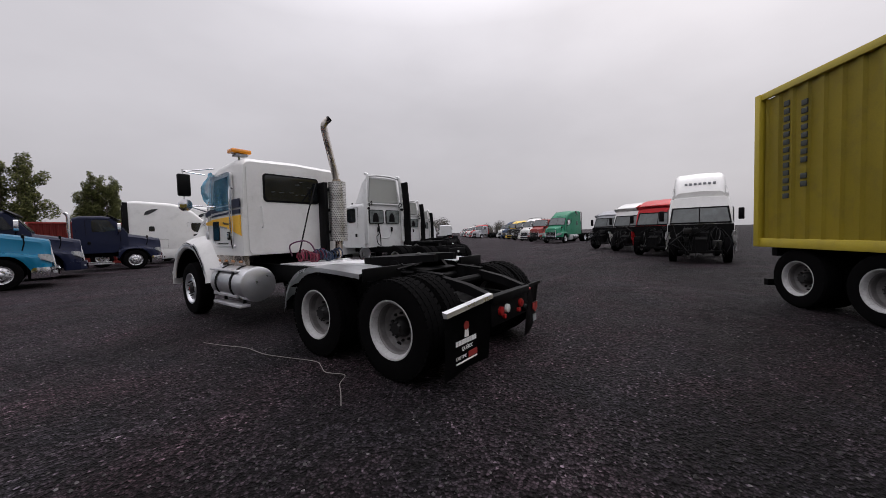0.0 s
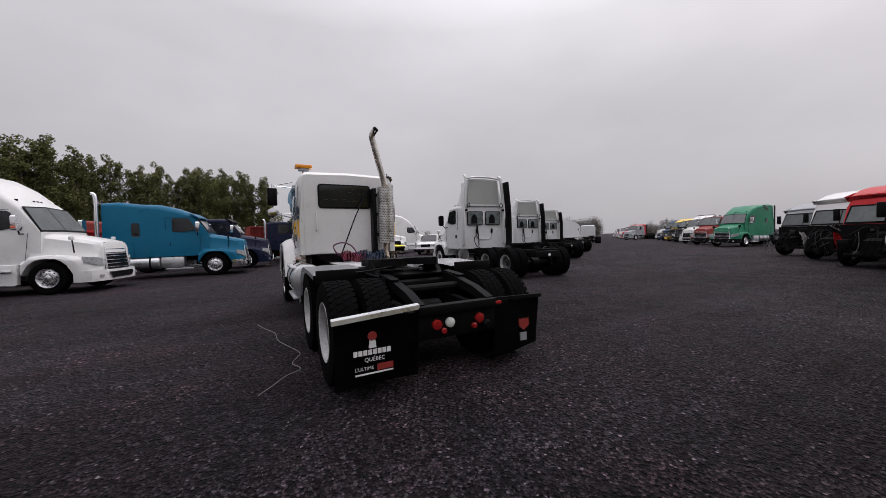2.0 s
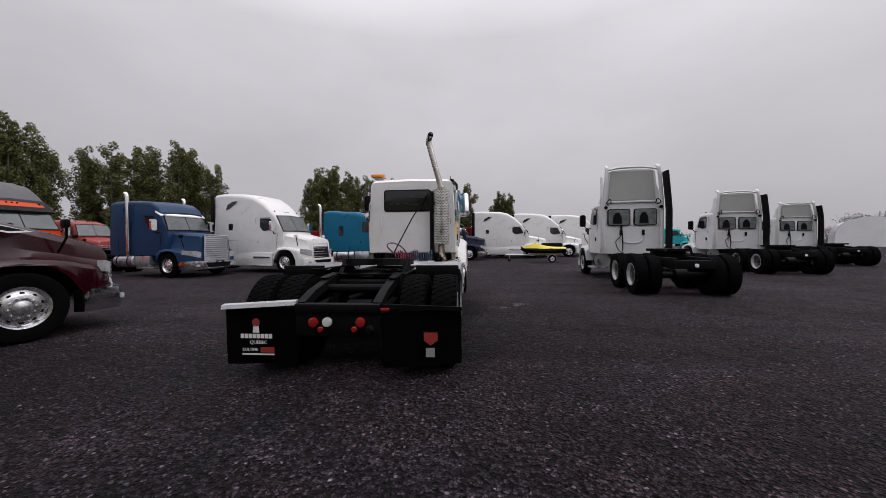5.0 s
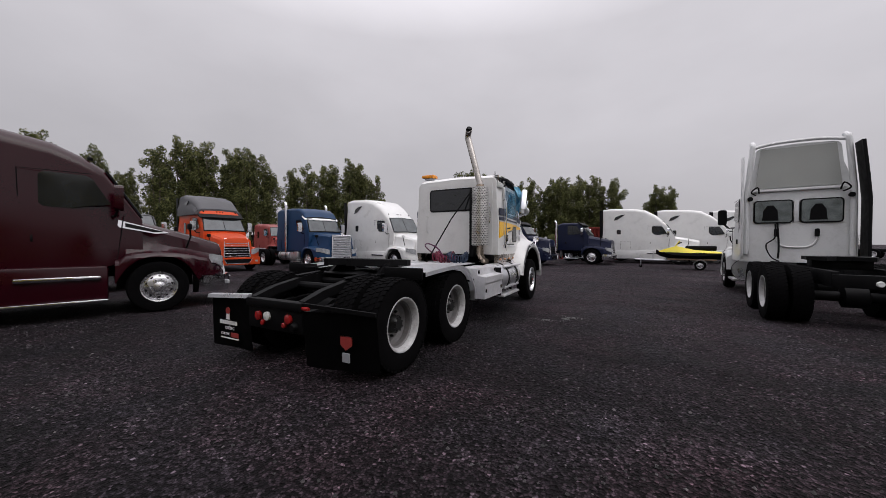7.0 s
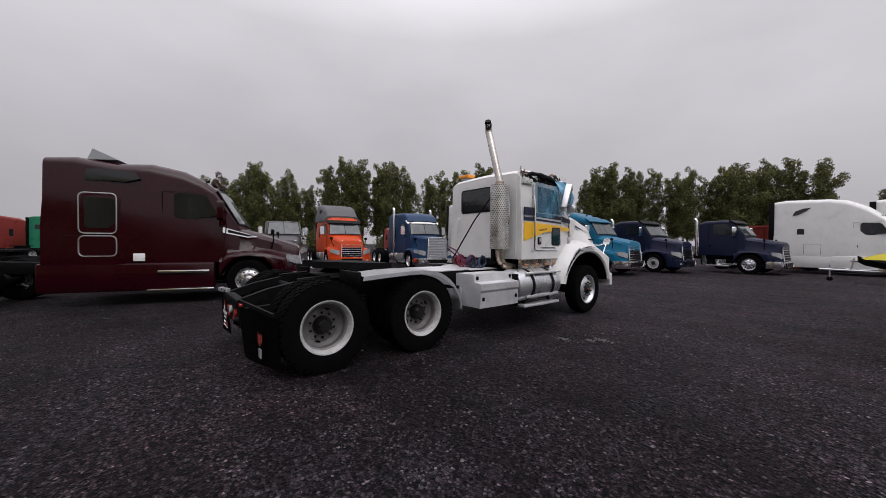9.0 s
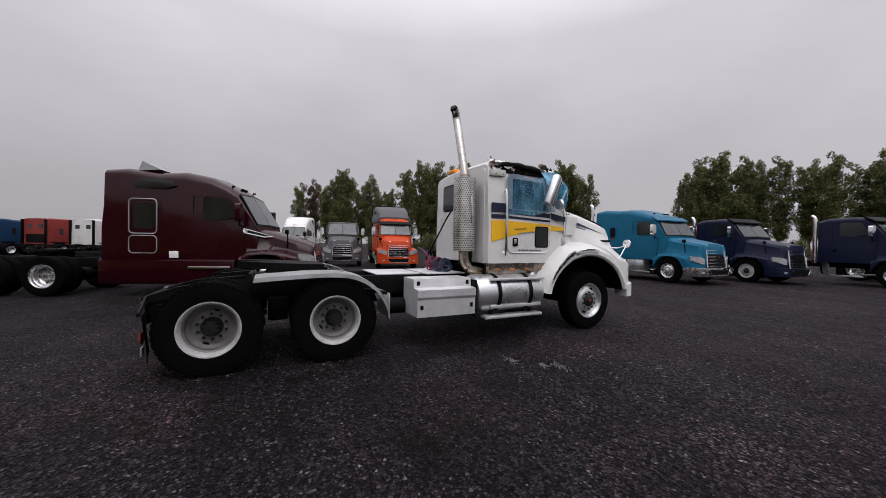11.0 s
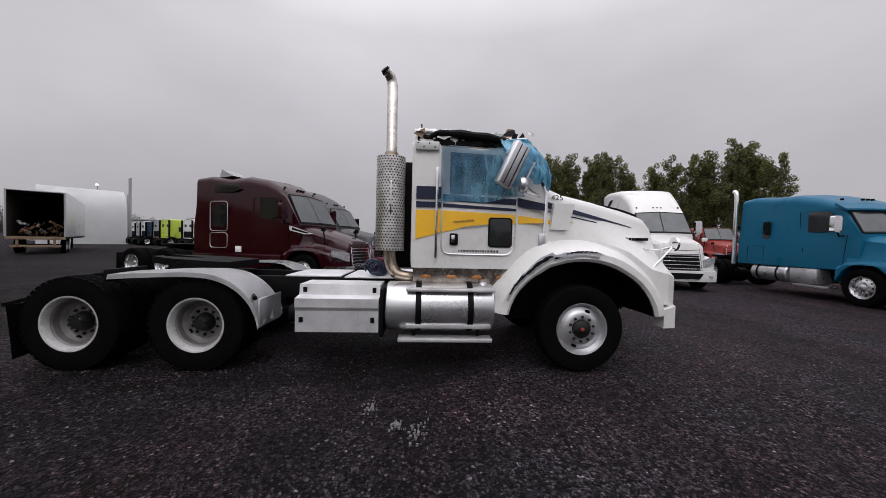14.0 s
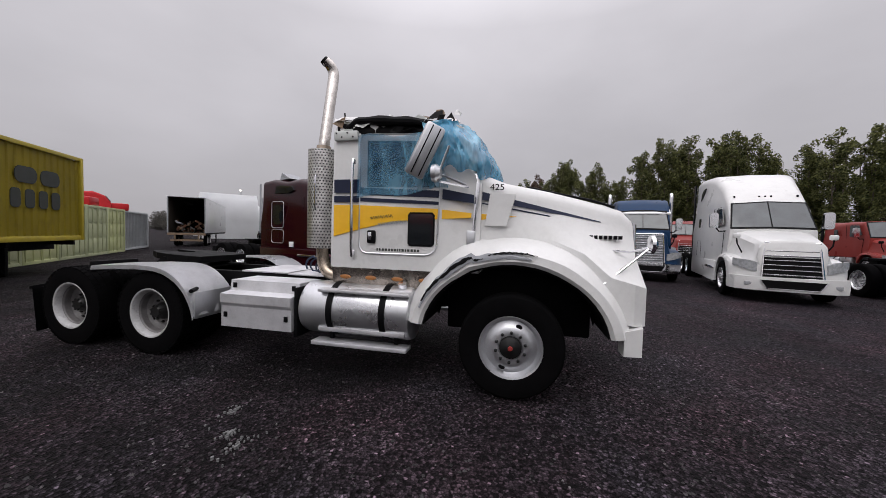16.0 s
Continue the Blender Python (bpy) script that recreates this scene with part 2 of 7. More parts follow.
def tube(bm, pts, r, n=10, caps=True):
    """A round bar along points; r may be one radius or one a point."""
    pts = [Vector(p) for p in pts]
    rs = r if isinstance(r, (list, tuple)) else [r] * len(pts)
    loops, prev = [], None
    for i, p in enumerate(pts):
        d = (pts[min(i + 1, len(pts) - 1)] - pts[max(i - 1, 0)]).normalized()
        if prev is None:
            u = d.orthogonal().normalized()
        else:
            u = (prev - d * prev.dot(d)).normalized()
        prev = u
        w = d.cross(u)
        loops.append([p + (u * math.cos(2 * math.pi * k / n) + w * math.sin(2 * math.pi * k / n)) * rs[i] for k in range(n)])
    loft(bm, loops, caps, caps)


def bar(pts, r, n=10):
    bm = bmesh.new()
    tube(bm, pts, r, n)
    return bm


def curve_pts(pts, n=6):
    """Points smoothed by a Catmull-Rom curve."""
    pts = [Vector(p) for p in pts]
    out = []
    for i in range(len(pts) - 1):
        p0, p1, p2, p3 = pts[max(i - 1, 0)], pts[i], pts[i + 1], pts[min(i + 2, len(pts) - 1)]
        for k in range(n):
            t = k / n
            out.append(0.5 * (2 * p1 + (p2 - p0) * t + (2 * p0 - 5 * p1 + 4 * p2 - p3) * t * t + (3 * p1 - p0 - 3 * p2 + p3) * t ** 3))
    return out + [pts[-1]]


def lathe_x(profile, n=32, bm=None, cx=0.0, cy=0.0, cz=0.0):
    """Turned about the x axis: profile of (x, radius)."""
    bm = bm or bmesh.new()
    rows = []
    for x, r in profile:
        rows.append([bm.verts.new((cx + x, cy + r * math.cos(2 * math.pi * k / n), cz + r * math.sin(2 * math.pi * k / n))) for k in range(n)] if r > 1e-5 else [bm.verts.new((cx + x, cy, cz))])
    for a, b in zip(rows, rows[1:]):
        for k in range(n):
            j = (k + 1) % n
            q = [a[k % len(a)], a[j % len(a)], b[j % len(b)], b[k % len(b)]]
            q = list(dict.fromkeys(q))
            if len(q) > 2:
                bm.faces.new(q)
    return bm


def prism(bm, poly, axis, lo, hi):
    """A flat polygon pushed out along an axis: poly in the two other axes' order."""
    def at(p, h):
        return {"x": (h, p[0], p[1]), "y": (p[0], h, p[1]), "z": (p[0], p[1], h)}[axis]
    a, b = [bm.verts.new(at(p, lo)) for p in poly], [bm.verts.new(at(p, hi)) for p in poly]
    n = len(poly)
    bm.faces.new(a[::-1]), bm.faces.new(b)
    for i in range(n):
        bm.faces.new((a[i], a[(i + 1) % n], b[(i + 1) % n], b[i]))
    return bm


def pr(poly, axis, lo, hi):
    return prism(bmesh.new(), poly, axis, lo, hi)


def rounded(x0, x1, z0, z1, r, n=4):
    out = []
    for cx, cz, a0 in ((x1 - r, z1 - r, 0), (x0 + r, z1 - r, 90), (x0 + r, z0 + r, 180), (x1 - r, z0 + r, 270)):
        for i in range(n + 1):
            a = radians(a0 + 90 * i / n)
            out.append((cx + r * math.cos(a), cz + r * math.sin(a)))
    return out


def arch(x0, x1, cy, cz, r0, r1, a0, a1, n=18):
    """A fender: a strip of arc round an axle, between two radii."""
    bm = bmesh.new()
    loops = []
    for i in range(n + 1):
        a = radians(a0 + (a1 - a0) * i / n)
        c, s = math.cos(a), math.sin(a)
        loops.append([(x, cy + r * c, cz + r * s) for x, r in ((x0, r0), (x1, r0), (x1, r1), (x0, r1))])
    loft(bm, loops)
    return bm


def quad_panel(corners, push=0.006):
    """A thin pane lying just proud of the surface through four or more corners."""
    vs = [Vector(c) for c in corners]
    nrm = (vs[1] - vs[0]).cross(vs[2] - vs[0]).normalized()
    bm = bmesh.new()
    a, b = [bm.verts.new(v - nrm * push) for v in vs], [bm.verts.new(v + nrm * push) for v in vs]
    n = len(vs)
    bm.faces.new(a[::-1]), bm.faces.new(b)
    for i in range(n):
        bm.faces.new((a[i], a[(i + 1) % n], b[(i + 1) % n], b[i]))
    return bm


def text(name, words, size, m, material, parent=None, depth=0.002, label="", spacing=1.0, line=1.0):
    cu = bpy.data.curves.new(name, "FONT")
    cu.body, cu.size, cu.extrude, cu.align_x, cu.align_y = words, size, depth, "CENTER", "CENTER"
    cu.space_character, cu.space_line = spacing, line
    tmp = bpy.data.objects.new(name, cu)
    scene.collection.objects.link(tmp)
    me = bpy.data.meshes.new_from_object(tmp.evaluated_get(bpy.context.evaluated_depsgraph_get()))
    bpy.data.objects.remove(tmp)
    me.transform(m)
    return meshpart(name, me, material, parent, label, smooth=False)


# ---- wheels: shared meshes ----
TYRE_R = 0.52


def tyre_mesh(name, blocks):
    w = 0.135
    prof = [(-w + 0.01, 0.29), (-w, 0.33), (-w - 0.006, 0.42), (-w + 0.006, 0.485), (-w + 0.03, 0.505), (-0.05, 0.512), (0.05, 0.512), (w - 0.03, 0.505), (w - 0.006, 0.485), (w + 0.006, 0.42), (w, 0.33), (w - 0.01, 0.29), (0, 0.285), (-w + 0.01, 0.29)]
    bm = lathe_x(prof, 40)
    if blocks:
        for row, (xa, xb) in enumerate(((-0.13, -0.078), (-0.066, -0.008), (0.008, 0.066), (0.078, 0.13))):
            for k in range(44):
                a0 = 2 * math.pi * (k + 0.5 * (row % 2)) / 44
                da = 2 * math.pi / 44 * 0.36
                out = 0.519 if abs(xa + xb) < 0.1 else 0.512
                low = 0.5 if abs(xa + xb) < 0.1 else 0.49
                vs = []
                for r in (low, out):
                    for s in (-1, 1):
                        for x in (xa, xb):
                            aa = a0 + s * da + (0.02 if x == xa else -0.02)
                            vs.append(bm.verts.new((x, r * math.cos(aa), r * math.sin(aa))))
                for q in ((4, 5, 7, 6), (0, 1, 5, 4), (2, 6, 7, 3), (0, 4, 6, 2), (1, 3, 7, 5)):
                    bm.faces.new([vs[i] for i in q])
    bmesh.ops.recalc_face_normals(bm, faces=bm.faces)
    me = bpy.data.meshes.new(name)
    bm.to_mesh(me)
    bm.free()
    return me


def rim_mesh(name, deep):
    """A ten-stud disc wheel seen from +x: deep for an outer dual, shallow for a steer axle."""
    if deep:
        prof = [(-0.12, 0.27), (0.115, 0.285), (0.128, 0.307), (0.134, 0.304), (0.13, 0.29), (0.11, 0.272), (0.06, 0.262), (0.045, 0.245), (-0.02, 0.238), (-0.03, 0.215), (-0.05, 0.19), (-0.055, 0.12), (-0.055, 0.0)]
    else:
        prof = [(-0.12, 0.27), (0.115, 0.285), (0.128, 0.307), (0.134, 0.304), (0.128, 0.285), (0.1, 0.268), (0.075, 0.255), (0.078, 0.235), (0.098, 0.2), (0.112, 0.172), (0.112, 0.115), (0.1, 0.11), (0.1, 0.0)]
    bm = lathe_x(prof, 40)
    bmesh.ops.recalc_face_normals(bm, faces=bm.faces)
    me = bpy.data.meshes.new(name)
    bm.to_mesh(me)
    bm.free()
    return me


def hub_mesh(name, deep):
    x0, x1 = (-0.056, 0.065) if deep else (0.098, 0.15)
    bm = lathe_x([(x0, 0.112 if deep else 0.108), (x0 + 0.03, 0.108 if deep else 0.105), (x1 - 0.02, 0.078 if deep else 0.095), (x1, 0.062), (x1, 0)], 20)
    for k in range(10):
        a = 2 * math.pi * k / 10
        lathe_x([(0, 0.0155), (0.022, 0.0155), (0.034, 0.009), (0.034, 0)], 8, bm, (-0.055 if deep else 0.111), 0.143 * math.cos(a), 0.143 * math.sin(a))
    if deep:
        for k in range(8):
            a = 2 * math.pi * k / 8
            lathe_x([(0, 0.012), (0.02, 0.012), (0.024, 0)], 6, bm, x1 - 0.018, 0.072 * math.cos(a), 0.072 * math.sin(a))
    me = bpy.data.meshes.new(name)
    bm.to_mesh(me)
    bm.free()
    return me


def cut_holes(me, count, radius, rr, x):
    """Hand holes as dark ovals in the disc, of the mesh's second material."""
    bm = bmesh.new()
    bm.from_mesh(me)
    for k in range(count):
        a = 2 * math.pi * (k + 0.3) / count
        ca, sa = math.cos(a), math.sin(a)
        ring = []
        for i in range(12):
            t = 2 * math.pi * i / 12
            u, v = 0.8 * radius * math.cos(t), 1.25 * radius * math.sin(t)
            ring.append(((rr + u) * ca - v * sa, (rr + u) * sa + v * ca))
        before = set(bm.faces)
        prism(bm, ring, "x", x - 0.01, x + 0.004)
        for f in set(bm.faces) - before:
            f.material_index = 1
    bm.to_mesh(me)
    bm.free()


MESH = {
    "tyre_block": tyre_mesh("drive_tyre", True),
    "tyre_rib": tyre_mesh("rib_tyre", False),
    "rim_deep": rim_mesh("dual_rim", True),
    "rim_steer": rim_mesh("steer_rim", False),
    "hub_deep": hub_mesh("drive_hub", True),
    "hub_steer": hub_mesh("steer_hub", False),
}
MESH["rim_deep_alloy"], MESH["rim_steer_alloy"] = MESH["rim_deep"].copy(), MESH["rim_steer"].copy()
cut_holes(MESH["rim_deep"], 2, 0.027, 0.198, -0.044)
cut_holes(MESH["rim_deep_alloy"], 5, 0.024, 0.198, -0.044)
cut_holes(MESH["rim_steer"], 2, 0.026, 0.215, 0.094)
cut_holes(MESH["rim_steer_alloy"], 10, 0.021, 0.215, 0.092)
for key, mk in (("rim_deep", "steelrim"), ("rim_steer", "steelrim"), ("rim_deep_alloy", "alloy"), ("rim_steer_alloy", "alloy")):
    MESH[key].materials.append(M[mk])
    MESH[key].materials.append(M["trim"])
# inside the lip the dish's shade is put into a darker, dirtier colour
MESH["rim_deep"].materials.append(M["rimdish"])
for p in MESH["rim_deep"].polygons:
    if p.material_index == 0 and math.hypot(p.center.y, p.center.z) < 0.262:
        p.material_index = 2
MESH["rim_steer_satin"], MESH["hub_steer_satin"] = MESH["rim_steer"].copy(), MESH["hub_steer"].copy()
MESH["rim_steer_satin"].materials[0] = M["alu"]
MESH["hub_deep_alloy"], MESH["hub_steer_alloy"] = MESH["hub_deep"].copy(), MESH["hub_steer"].copy()


def wheel(parent, x, y, side, tyre="tyre_rib", rim="steer", finish="", spin=0.0, z=TYRE_R - 0.002, scale=1.0, detail=True):
    """A tyre with its rim, hub and hand holes. side +1 faces +x."""
    w = meshpart("wheel", MESH[tyre], "rubber", parent)
    w.matrix_local = pose(x, y, z, 0, 0, 0 if side > 0 else 180) @ pose(0, 0, 0, spin, 0, 0) @ Matrix.Scale(scale, 4)
    if rim:
        meshpart("rim", MESH[f"rim_{rim}{finish}"], "alloy" if finish else "steelrim", w)
        if detail:
            meshpart("hub", MESH[f"hub_{rim}{finish}"], "alloy" if finish == "_alloy" else "hub", w)
    return w


def tandem(parent, ys, tyre="tyre_rib", finish="", half=1.06, detail=True):
    for y in ys:
        for s in (-1, 1):
            spin = random.uniform(0, 360)
            wheel(parent, s * half, y, s, tyre, "deep", finish, spin, detail=detail)
            wheel(parent, s * (half - 0.33), y, s, tyre, None, finish, spin + 9)
        bm = bmesh.new()
        tube(bm, [(-0.7, y, 0.5), (0.7, y, 0.5)], 0.09, 12)
        lathe_x([(-0.2, 0.05), (-0.14, 0.19), (0.14, 0.19), (0.2, 0.05)], 16, bm, 0, y, 0.5)
        part("axle", bm, "black", parent)

# ---- ground: one flat sheet ----


def ground_z(x, y):
    """Height of the yard: level, with shallow waves under a finger's width."""
    return 0.0


def asphalt():
    m = bpy.data.materials.new("worn_dark_asphalt")
    m.use_nodes = True
    nt = m.node_tree
    b = nt.nodes["Principled BSDF"]

    def node(kind, **kw):
        n = nt.nodes.new(kind)
        for key, value in kw.items():
            n.inputs[key].default_value = value
        return n
    tc = node("ShaderNodeTexCoord")
    big = node("ShaderNodeTexNoise", Scale=0.22, Detail=6.0, Roughness=0.6)
    mid = node("ShaderNodeTexNoise", Scale=1.7, Detail=8.0, Roughness=0.65)
    grit = node("ShaderNodeTexVoronoi", Scale=44.0)
    grit2 = node("ShaderNodeTexVoronoi", Scale=24.0)
    for n in (big, mid, grit, grit2):
        nt.links.new(tc.outputs["Object"], n.inputs["Vector"])
    base = node("ShaderNodeValToRGB")
    base.color_ramp.elements[0].position, base.color_ramp.elements[0].color = 0.36, (0.0068, 0.0055, 0.0063, 1)
    base.color_ramp.elements[1].position, base.color_ramp.elements[1].color = 0.66, (0.037, 0.0303, 0.0336, 1)
    base.color_ramp.elements.new(0.52).color = (0.0192, 0.0157, 0.018, 1)
    sm = node("ShaderNodeMath")
    sm.operation = "ADD"
    h = node("ShaderNodeMath")
    h.operation = "MULTIPLY"
    h.inputs[1].default_value = 0.5
    h2 = node("ShaderNodeMath")
    h2.operation = "MULTIPLY"
    h2.inputs[1].default_value = 0.5
    nt.links.new(big.outputs["Fac"], h.inputs[0])
    nt.links.new(mid.outputs["Fac"], h2.inputs[0])
    nt.links.new(h.outputs[0], sm.inputs[0])
    nt.links.new(h2.outputs[0], sm.inputs[1])
    nt.links.new(sm.outputs[0], base.inputs["Fac"])
    # single stones: each cell of the grit its own grey, a few pale
    cell = node("ShaderNodeSeparateColor")
    nt.links.new(grit.outputs["Color"], cell.inputs[0])
    stone = node("ShaderNodeValToRGB")
    stone.color_ramp.elements[0].color = (0.12, 0.12, 0.12, 1)
    stone.color_ramp.elements[1].color = (8.0, 7.7, 7.9, 1)
    for pos, v in ((0.4, 0.5), (0.75, 1.6), (0.93, 2.2), (0.985, 3.6)):
        stone.color_ramp.elements.new(pos).color = (v, v * 0.97, v, 1)
    nt.links.new(cell.outputs[0], stone.inputs["Fac"])
    mx = node("ShaderNodeMix")
    mx.data_type, mx.blend_type = "RGBA", "MULTIPLY"
    mx.inputs["Factor"].default_value = 1.0
    # reddish and bluish patches in the aggregate
    patch = node("ShaderNodeTexNoise", Scale=0.75, Detail=4.0, Roughness=0.55)
    nt.links.new(tc.outputs["Object"], patch.inputs["Vector"])
    hue = node("ShaderNodeValToRGB")
    hue.color_ramp.elements[0].position, hue.color_ramp.elements[0].color = 0.36, (0.93, 1.0, 1.05, 1)
    hue.color_ramp.elements[1].position, hue.color_ramp.elements[1].color = 0.66, (1.16, 0.95, 1.0, 1)
    nt.links.new(patch.outputs["Fac"], hue.inputs["Fac"])
    tinted = node("ShaderNodeMix")
    tinted.data_type, tinted.blend_type = "RGBA", "MULTIPLY"
    tinted.inputs["Factor"].default_value = 1.0
    nt.links.new(base.outputs[0], tinted.inputs["A"])
    nt.links.new(hue.outputs[0], tinted.inputs["B"])
    nt.links.new(tinted.outputs["Result"], mx.inputs["A"])
    # dark pores between the stones
    pores = node("ShaderNodeTexVoronoi", Scale=44.0)
    pores.feature = "DISTANCE_TO_EDGE"
    nt.links.new(tc.outputs["Object"], pores.inputs["Vector"])
    gap = node("ShaderNodeMapRange")
    for key, v in (("From Min", 0.0), ("From Max", 0.22), ("To Min", 0.25), ("To Max", 1.25)):
        gap.inputs[key].default_value = v
    nt.links.new(pores.outputs["Distance"], gap.inputs["Value"])
    pitted = node("ShaderNodeMix")
    pitted.data_type, pitted.blend_type = "RGBA", "MULTIPLY"
    pitted.inputs["Factor"].default_value = 1.0
    nt.links.new(stone.outputs[0], pitted.inputs["A"])
    nt.links.new(gap.outputs[0], pitted.inputs["B"])
    nt.links.new(pitted.outputs["Result"], mx.inputs["B"])
    # worn streaks along the lane's traffic
    lane = node("ShaderNodeMapping", Rotation=(0, 0, radians(-38)), Scale=(0.06, 1.1, 1.0))
    nt.links.new(tc.outputs["Object"], lane.inputs["Vector"])
    streak = node("ShaderNodeTexNoise", Scale=1.0, Detail=7.0, Roughness=0.6)
    nt.links.new(lane.outputs[0], streak.inputs["Vector"])
    worn = node("ShaderNodeMapRange")
    for key, v in (("From Min", 0.36), ("From Max", 0.64), ("To Min", 0.72), ("To Max", 1.4)):
        worn.inputs[key].default_value = v
    nt.links.new(streak.outputs["Fac"], worn.inputs["Value"])
    mx2 = node("ShaderNodeMix")
    mx2.data_type, mx2.blend_type = "RGBA", "MULTIPLY"
    mx2.inputs["Factor"].default_value = 1.0
    nt.links.new(mx.outputs["Result"], mx2.inputs["A"])
    nt.links.new(worn.outputs[0], mx2.inputs["B"])
    # ground tone put in by position: darker towards the container, paler towards the parked row
    apart = node("ShaderNodeSeparateXYZ")
    nt.links.new(tc.outputs["Object"], apart.inputs[0])
    wander = node("ShaderNodeMath")
    wander.operation = "MULTIPLY_ADD"
    wander.inputs[1].default_value = 14.0
    nt.links.new(big.outputs["Fac"], wander.inputs[0])
    nt.links.new(apart.outputs["Y"], wander.inputs[2])
    tone_y = node("ShaderNodeMapRange")
    for key, v in (("From Min", 3.0), ("From Max", 14.0), ("To Min", 0.66), ("To Max", 1.38)):
        tone_y.inputs[key].default_value = v
    nt.links.new(wander.outputs[0], tone_y.inputs["Value"])
    toned = node("ShaderNodeMix")
    toned.data_type, toned.blend_type = "RGBA", "MULTIPLY"
    toned.inputs["Factor"].default_value = 1.0
    nt.links.new(mx2.outputs["Result"], toned.inputs["A"])
    nt.links.new(tone_y.outputs[0], toned.inputs["B"])
    # an oil stain beside the fuel tank
    off = node("ShaderNodeVectorMath")
    off.operation = "SUBTRACT"
    off.inputs[1].default_value = (1.25, 3.3, 0.0)
    nt.links.new(tc.outputs["Object"], off.inputs[0])
    flat = node("ShaderNodeVectorMath")
    flat.operation = "MULTIPLY"
    flat.inputs[1].default_value = (1.5, 0.62, 0.0)
    nt.links.new(off.outputs[0], flat.inputs[0])
    far = node("ShaderNodeVectorMath")
    far.operation = "LENGTH"
    nt.links.new(flat.outputs[0], far.inputs[0])
    edge = node("ShaderNodeMath")
    edge.operation = "ADD"
    nt.links.new(far.outputs["Value"], edge.inputs[0])
    nt.links.new(mid.outputs["Fac"], edge.inputs[1])
    oil = node("ShaderNodeMapRange")
    for key, v in (("From Min", 1.0), ("From Max", 1.25), ("To Min", 0.4), ("To Max", 1.0)):
        oil.inputs[key].default_value = v
    nt.links.new(edge.outputs[0], oil.inputs["Value"])
    mx3 = node("ShaderNodeMix")
    mx3.data_type, mx3.blend_type = "RGBA", "MULTIPLY"
    mx3.inputs["Factor"].default_value = 1.0
    nt.links.new(toned.outputs["Result"], mx3.inputs["A"])
    nt.links.new(oil.outputs[0], mx3.inputs["B"])
    nt.links.new(mx3.outputs["Result"], b.inputs["Base Color"])
    rr = node("ShaderNodeMapRange")
    rr.inputs["From Min"].default_value, rr.inputs["From Max"].default_value = 0.3, 0.7
    rr.inputs["To Min"].default_value, rr.inputs["To Max"].default_value = 0.6, 0.95
    nt.links.new(mid.outputs["Fac"], rr.inputs["Value"])
    nt.links.new(rr.outputs[0], b.inputs["Roughness"])
    b.inputs["Specular IOR Level"].default_value = 0.1
    bp = node("ShaderNodeBump", Strength=1.0, Distance=0.03)
    hs = node("ShaderNodeMath")
    hs.operation = "ADD"
    nt.links.new(grit.outputs["Distance"], hs.inputs[0])
    nt.links.new(grit2.outputs["Distance"], hs.inputs[1])
    nt.links.new(hs.outputs[0], bp.inputs["Height"])
    nt.links.new(bp.outputs[0], b.inputs["Normal"])
    return m


M["asphalt"] = asphalt()


def build_ground():
    ax = sorted({*[round(-40 + 1.0 * i, 2) for i in range(101)], -3000, -800, -300, -150, -80, 90, 150, 300, 800, 3000})
    ay = sorted({*[round(-40 + 1.0 * i, 2) for i in range(101)], -3000, -800, -300, -150, -80, 90, 150, 300, 800, 3000})
    vs = [(x, y, ground_z(x, y) + (0.012 * noise.noise((x * 0.35, y * 0.35, 0)) if abs(x) < 70 and abs(y) < 70 else 0)) for y in ay for x in ax]
    n = len(ax)
    fs = [(j * n + i, j * n + i + 1, j * n + i + 1 + n, j * n + i + n) for j in range(len(ay) - 1) for i in range(n - 1)]
    me = bpy.data.meshes.new("ground")
    me.from_pydata(vs, [], fs)
    ob = meshpart("ground", me, "asphalt")
    tagged(ob, "dark worn asphalt yard strewn with fine gravel", "ground", kind="structure")


build_ground()

# ---- tractor units ----


def place(x, y, heading, lift=0.0):
    """heading: degrees to the right of +y; stands on the ground."""
    return pose(x, y, ground_z(x, y) + lift, 0, 0, -heading)


def body_hull(color, parent, stations, name="cab", label=""):
    bm = bmesh.new()
    loft(bm, [sec(*s) for s in stations])
    return part(name, bm, color, parent, label)


def side_pane(poly, x, side, material, parent, name="side_window", thick=0.012):
    """A pane on a cab's flank: poly in (y, z)."""
    lo, hi = (x - thick, x + thick) if side > 0 else (-x - thick, -x + thick)
    return part(name, pr(poly, "x", lo, hi), material, parent, smooth=False)


def mirrors(parent, x, y, z, body="chrome"):
    for s in (-1, 1):
        bm = bmesh.new()
        prism(bm, rounded(s * x - 0.11, s * x + 0.11, z - 0.24, z + 0.24, 0.07), "y", y - 0.06, y + 0.07)
        part("mirror", bm, body, parent, "side mirror housing")
        part("mirror_arm", bar([(s * (x - 0.05), y, z - 0.2), (s * (x - 0.16), y - 0.05, z - 0.34), (s * (x - 0.42), y - 0.1, z - 0.32)], 0.022, 8), "trim", parent)


def tanks(parent, y0, y1, x=0.98, r=0.3, z=0.72, sides=(-1, 1), step=True):
    for s in sides:
        bm = lathe_y([(y0, r * 0.9), (y0 + 0.03, r), (y1 - 0.03, r), (y1, r * 0.9)], s * x, z)
        t = part("fuel_tank", bm, "alu", parent, "polished aluminium fuel tank")
        for y in (y0 + (y1 - y0) * 0.2, y0 + (y1 - y0) * 0.75):
            part("strap", lathe_y([(y - 0.03, r + 0.004), (y - 0.03, r + 0.012), (y + 0.03, r + 0.012), (y + 0.03, r + 0.004)], s * x, z, caps=False), "trim", t)


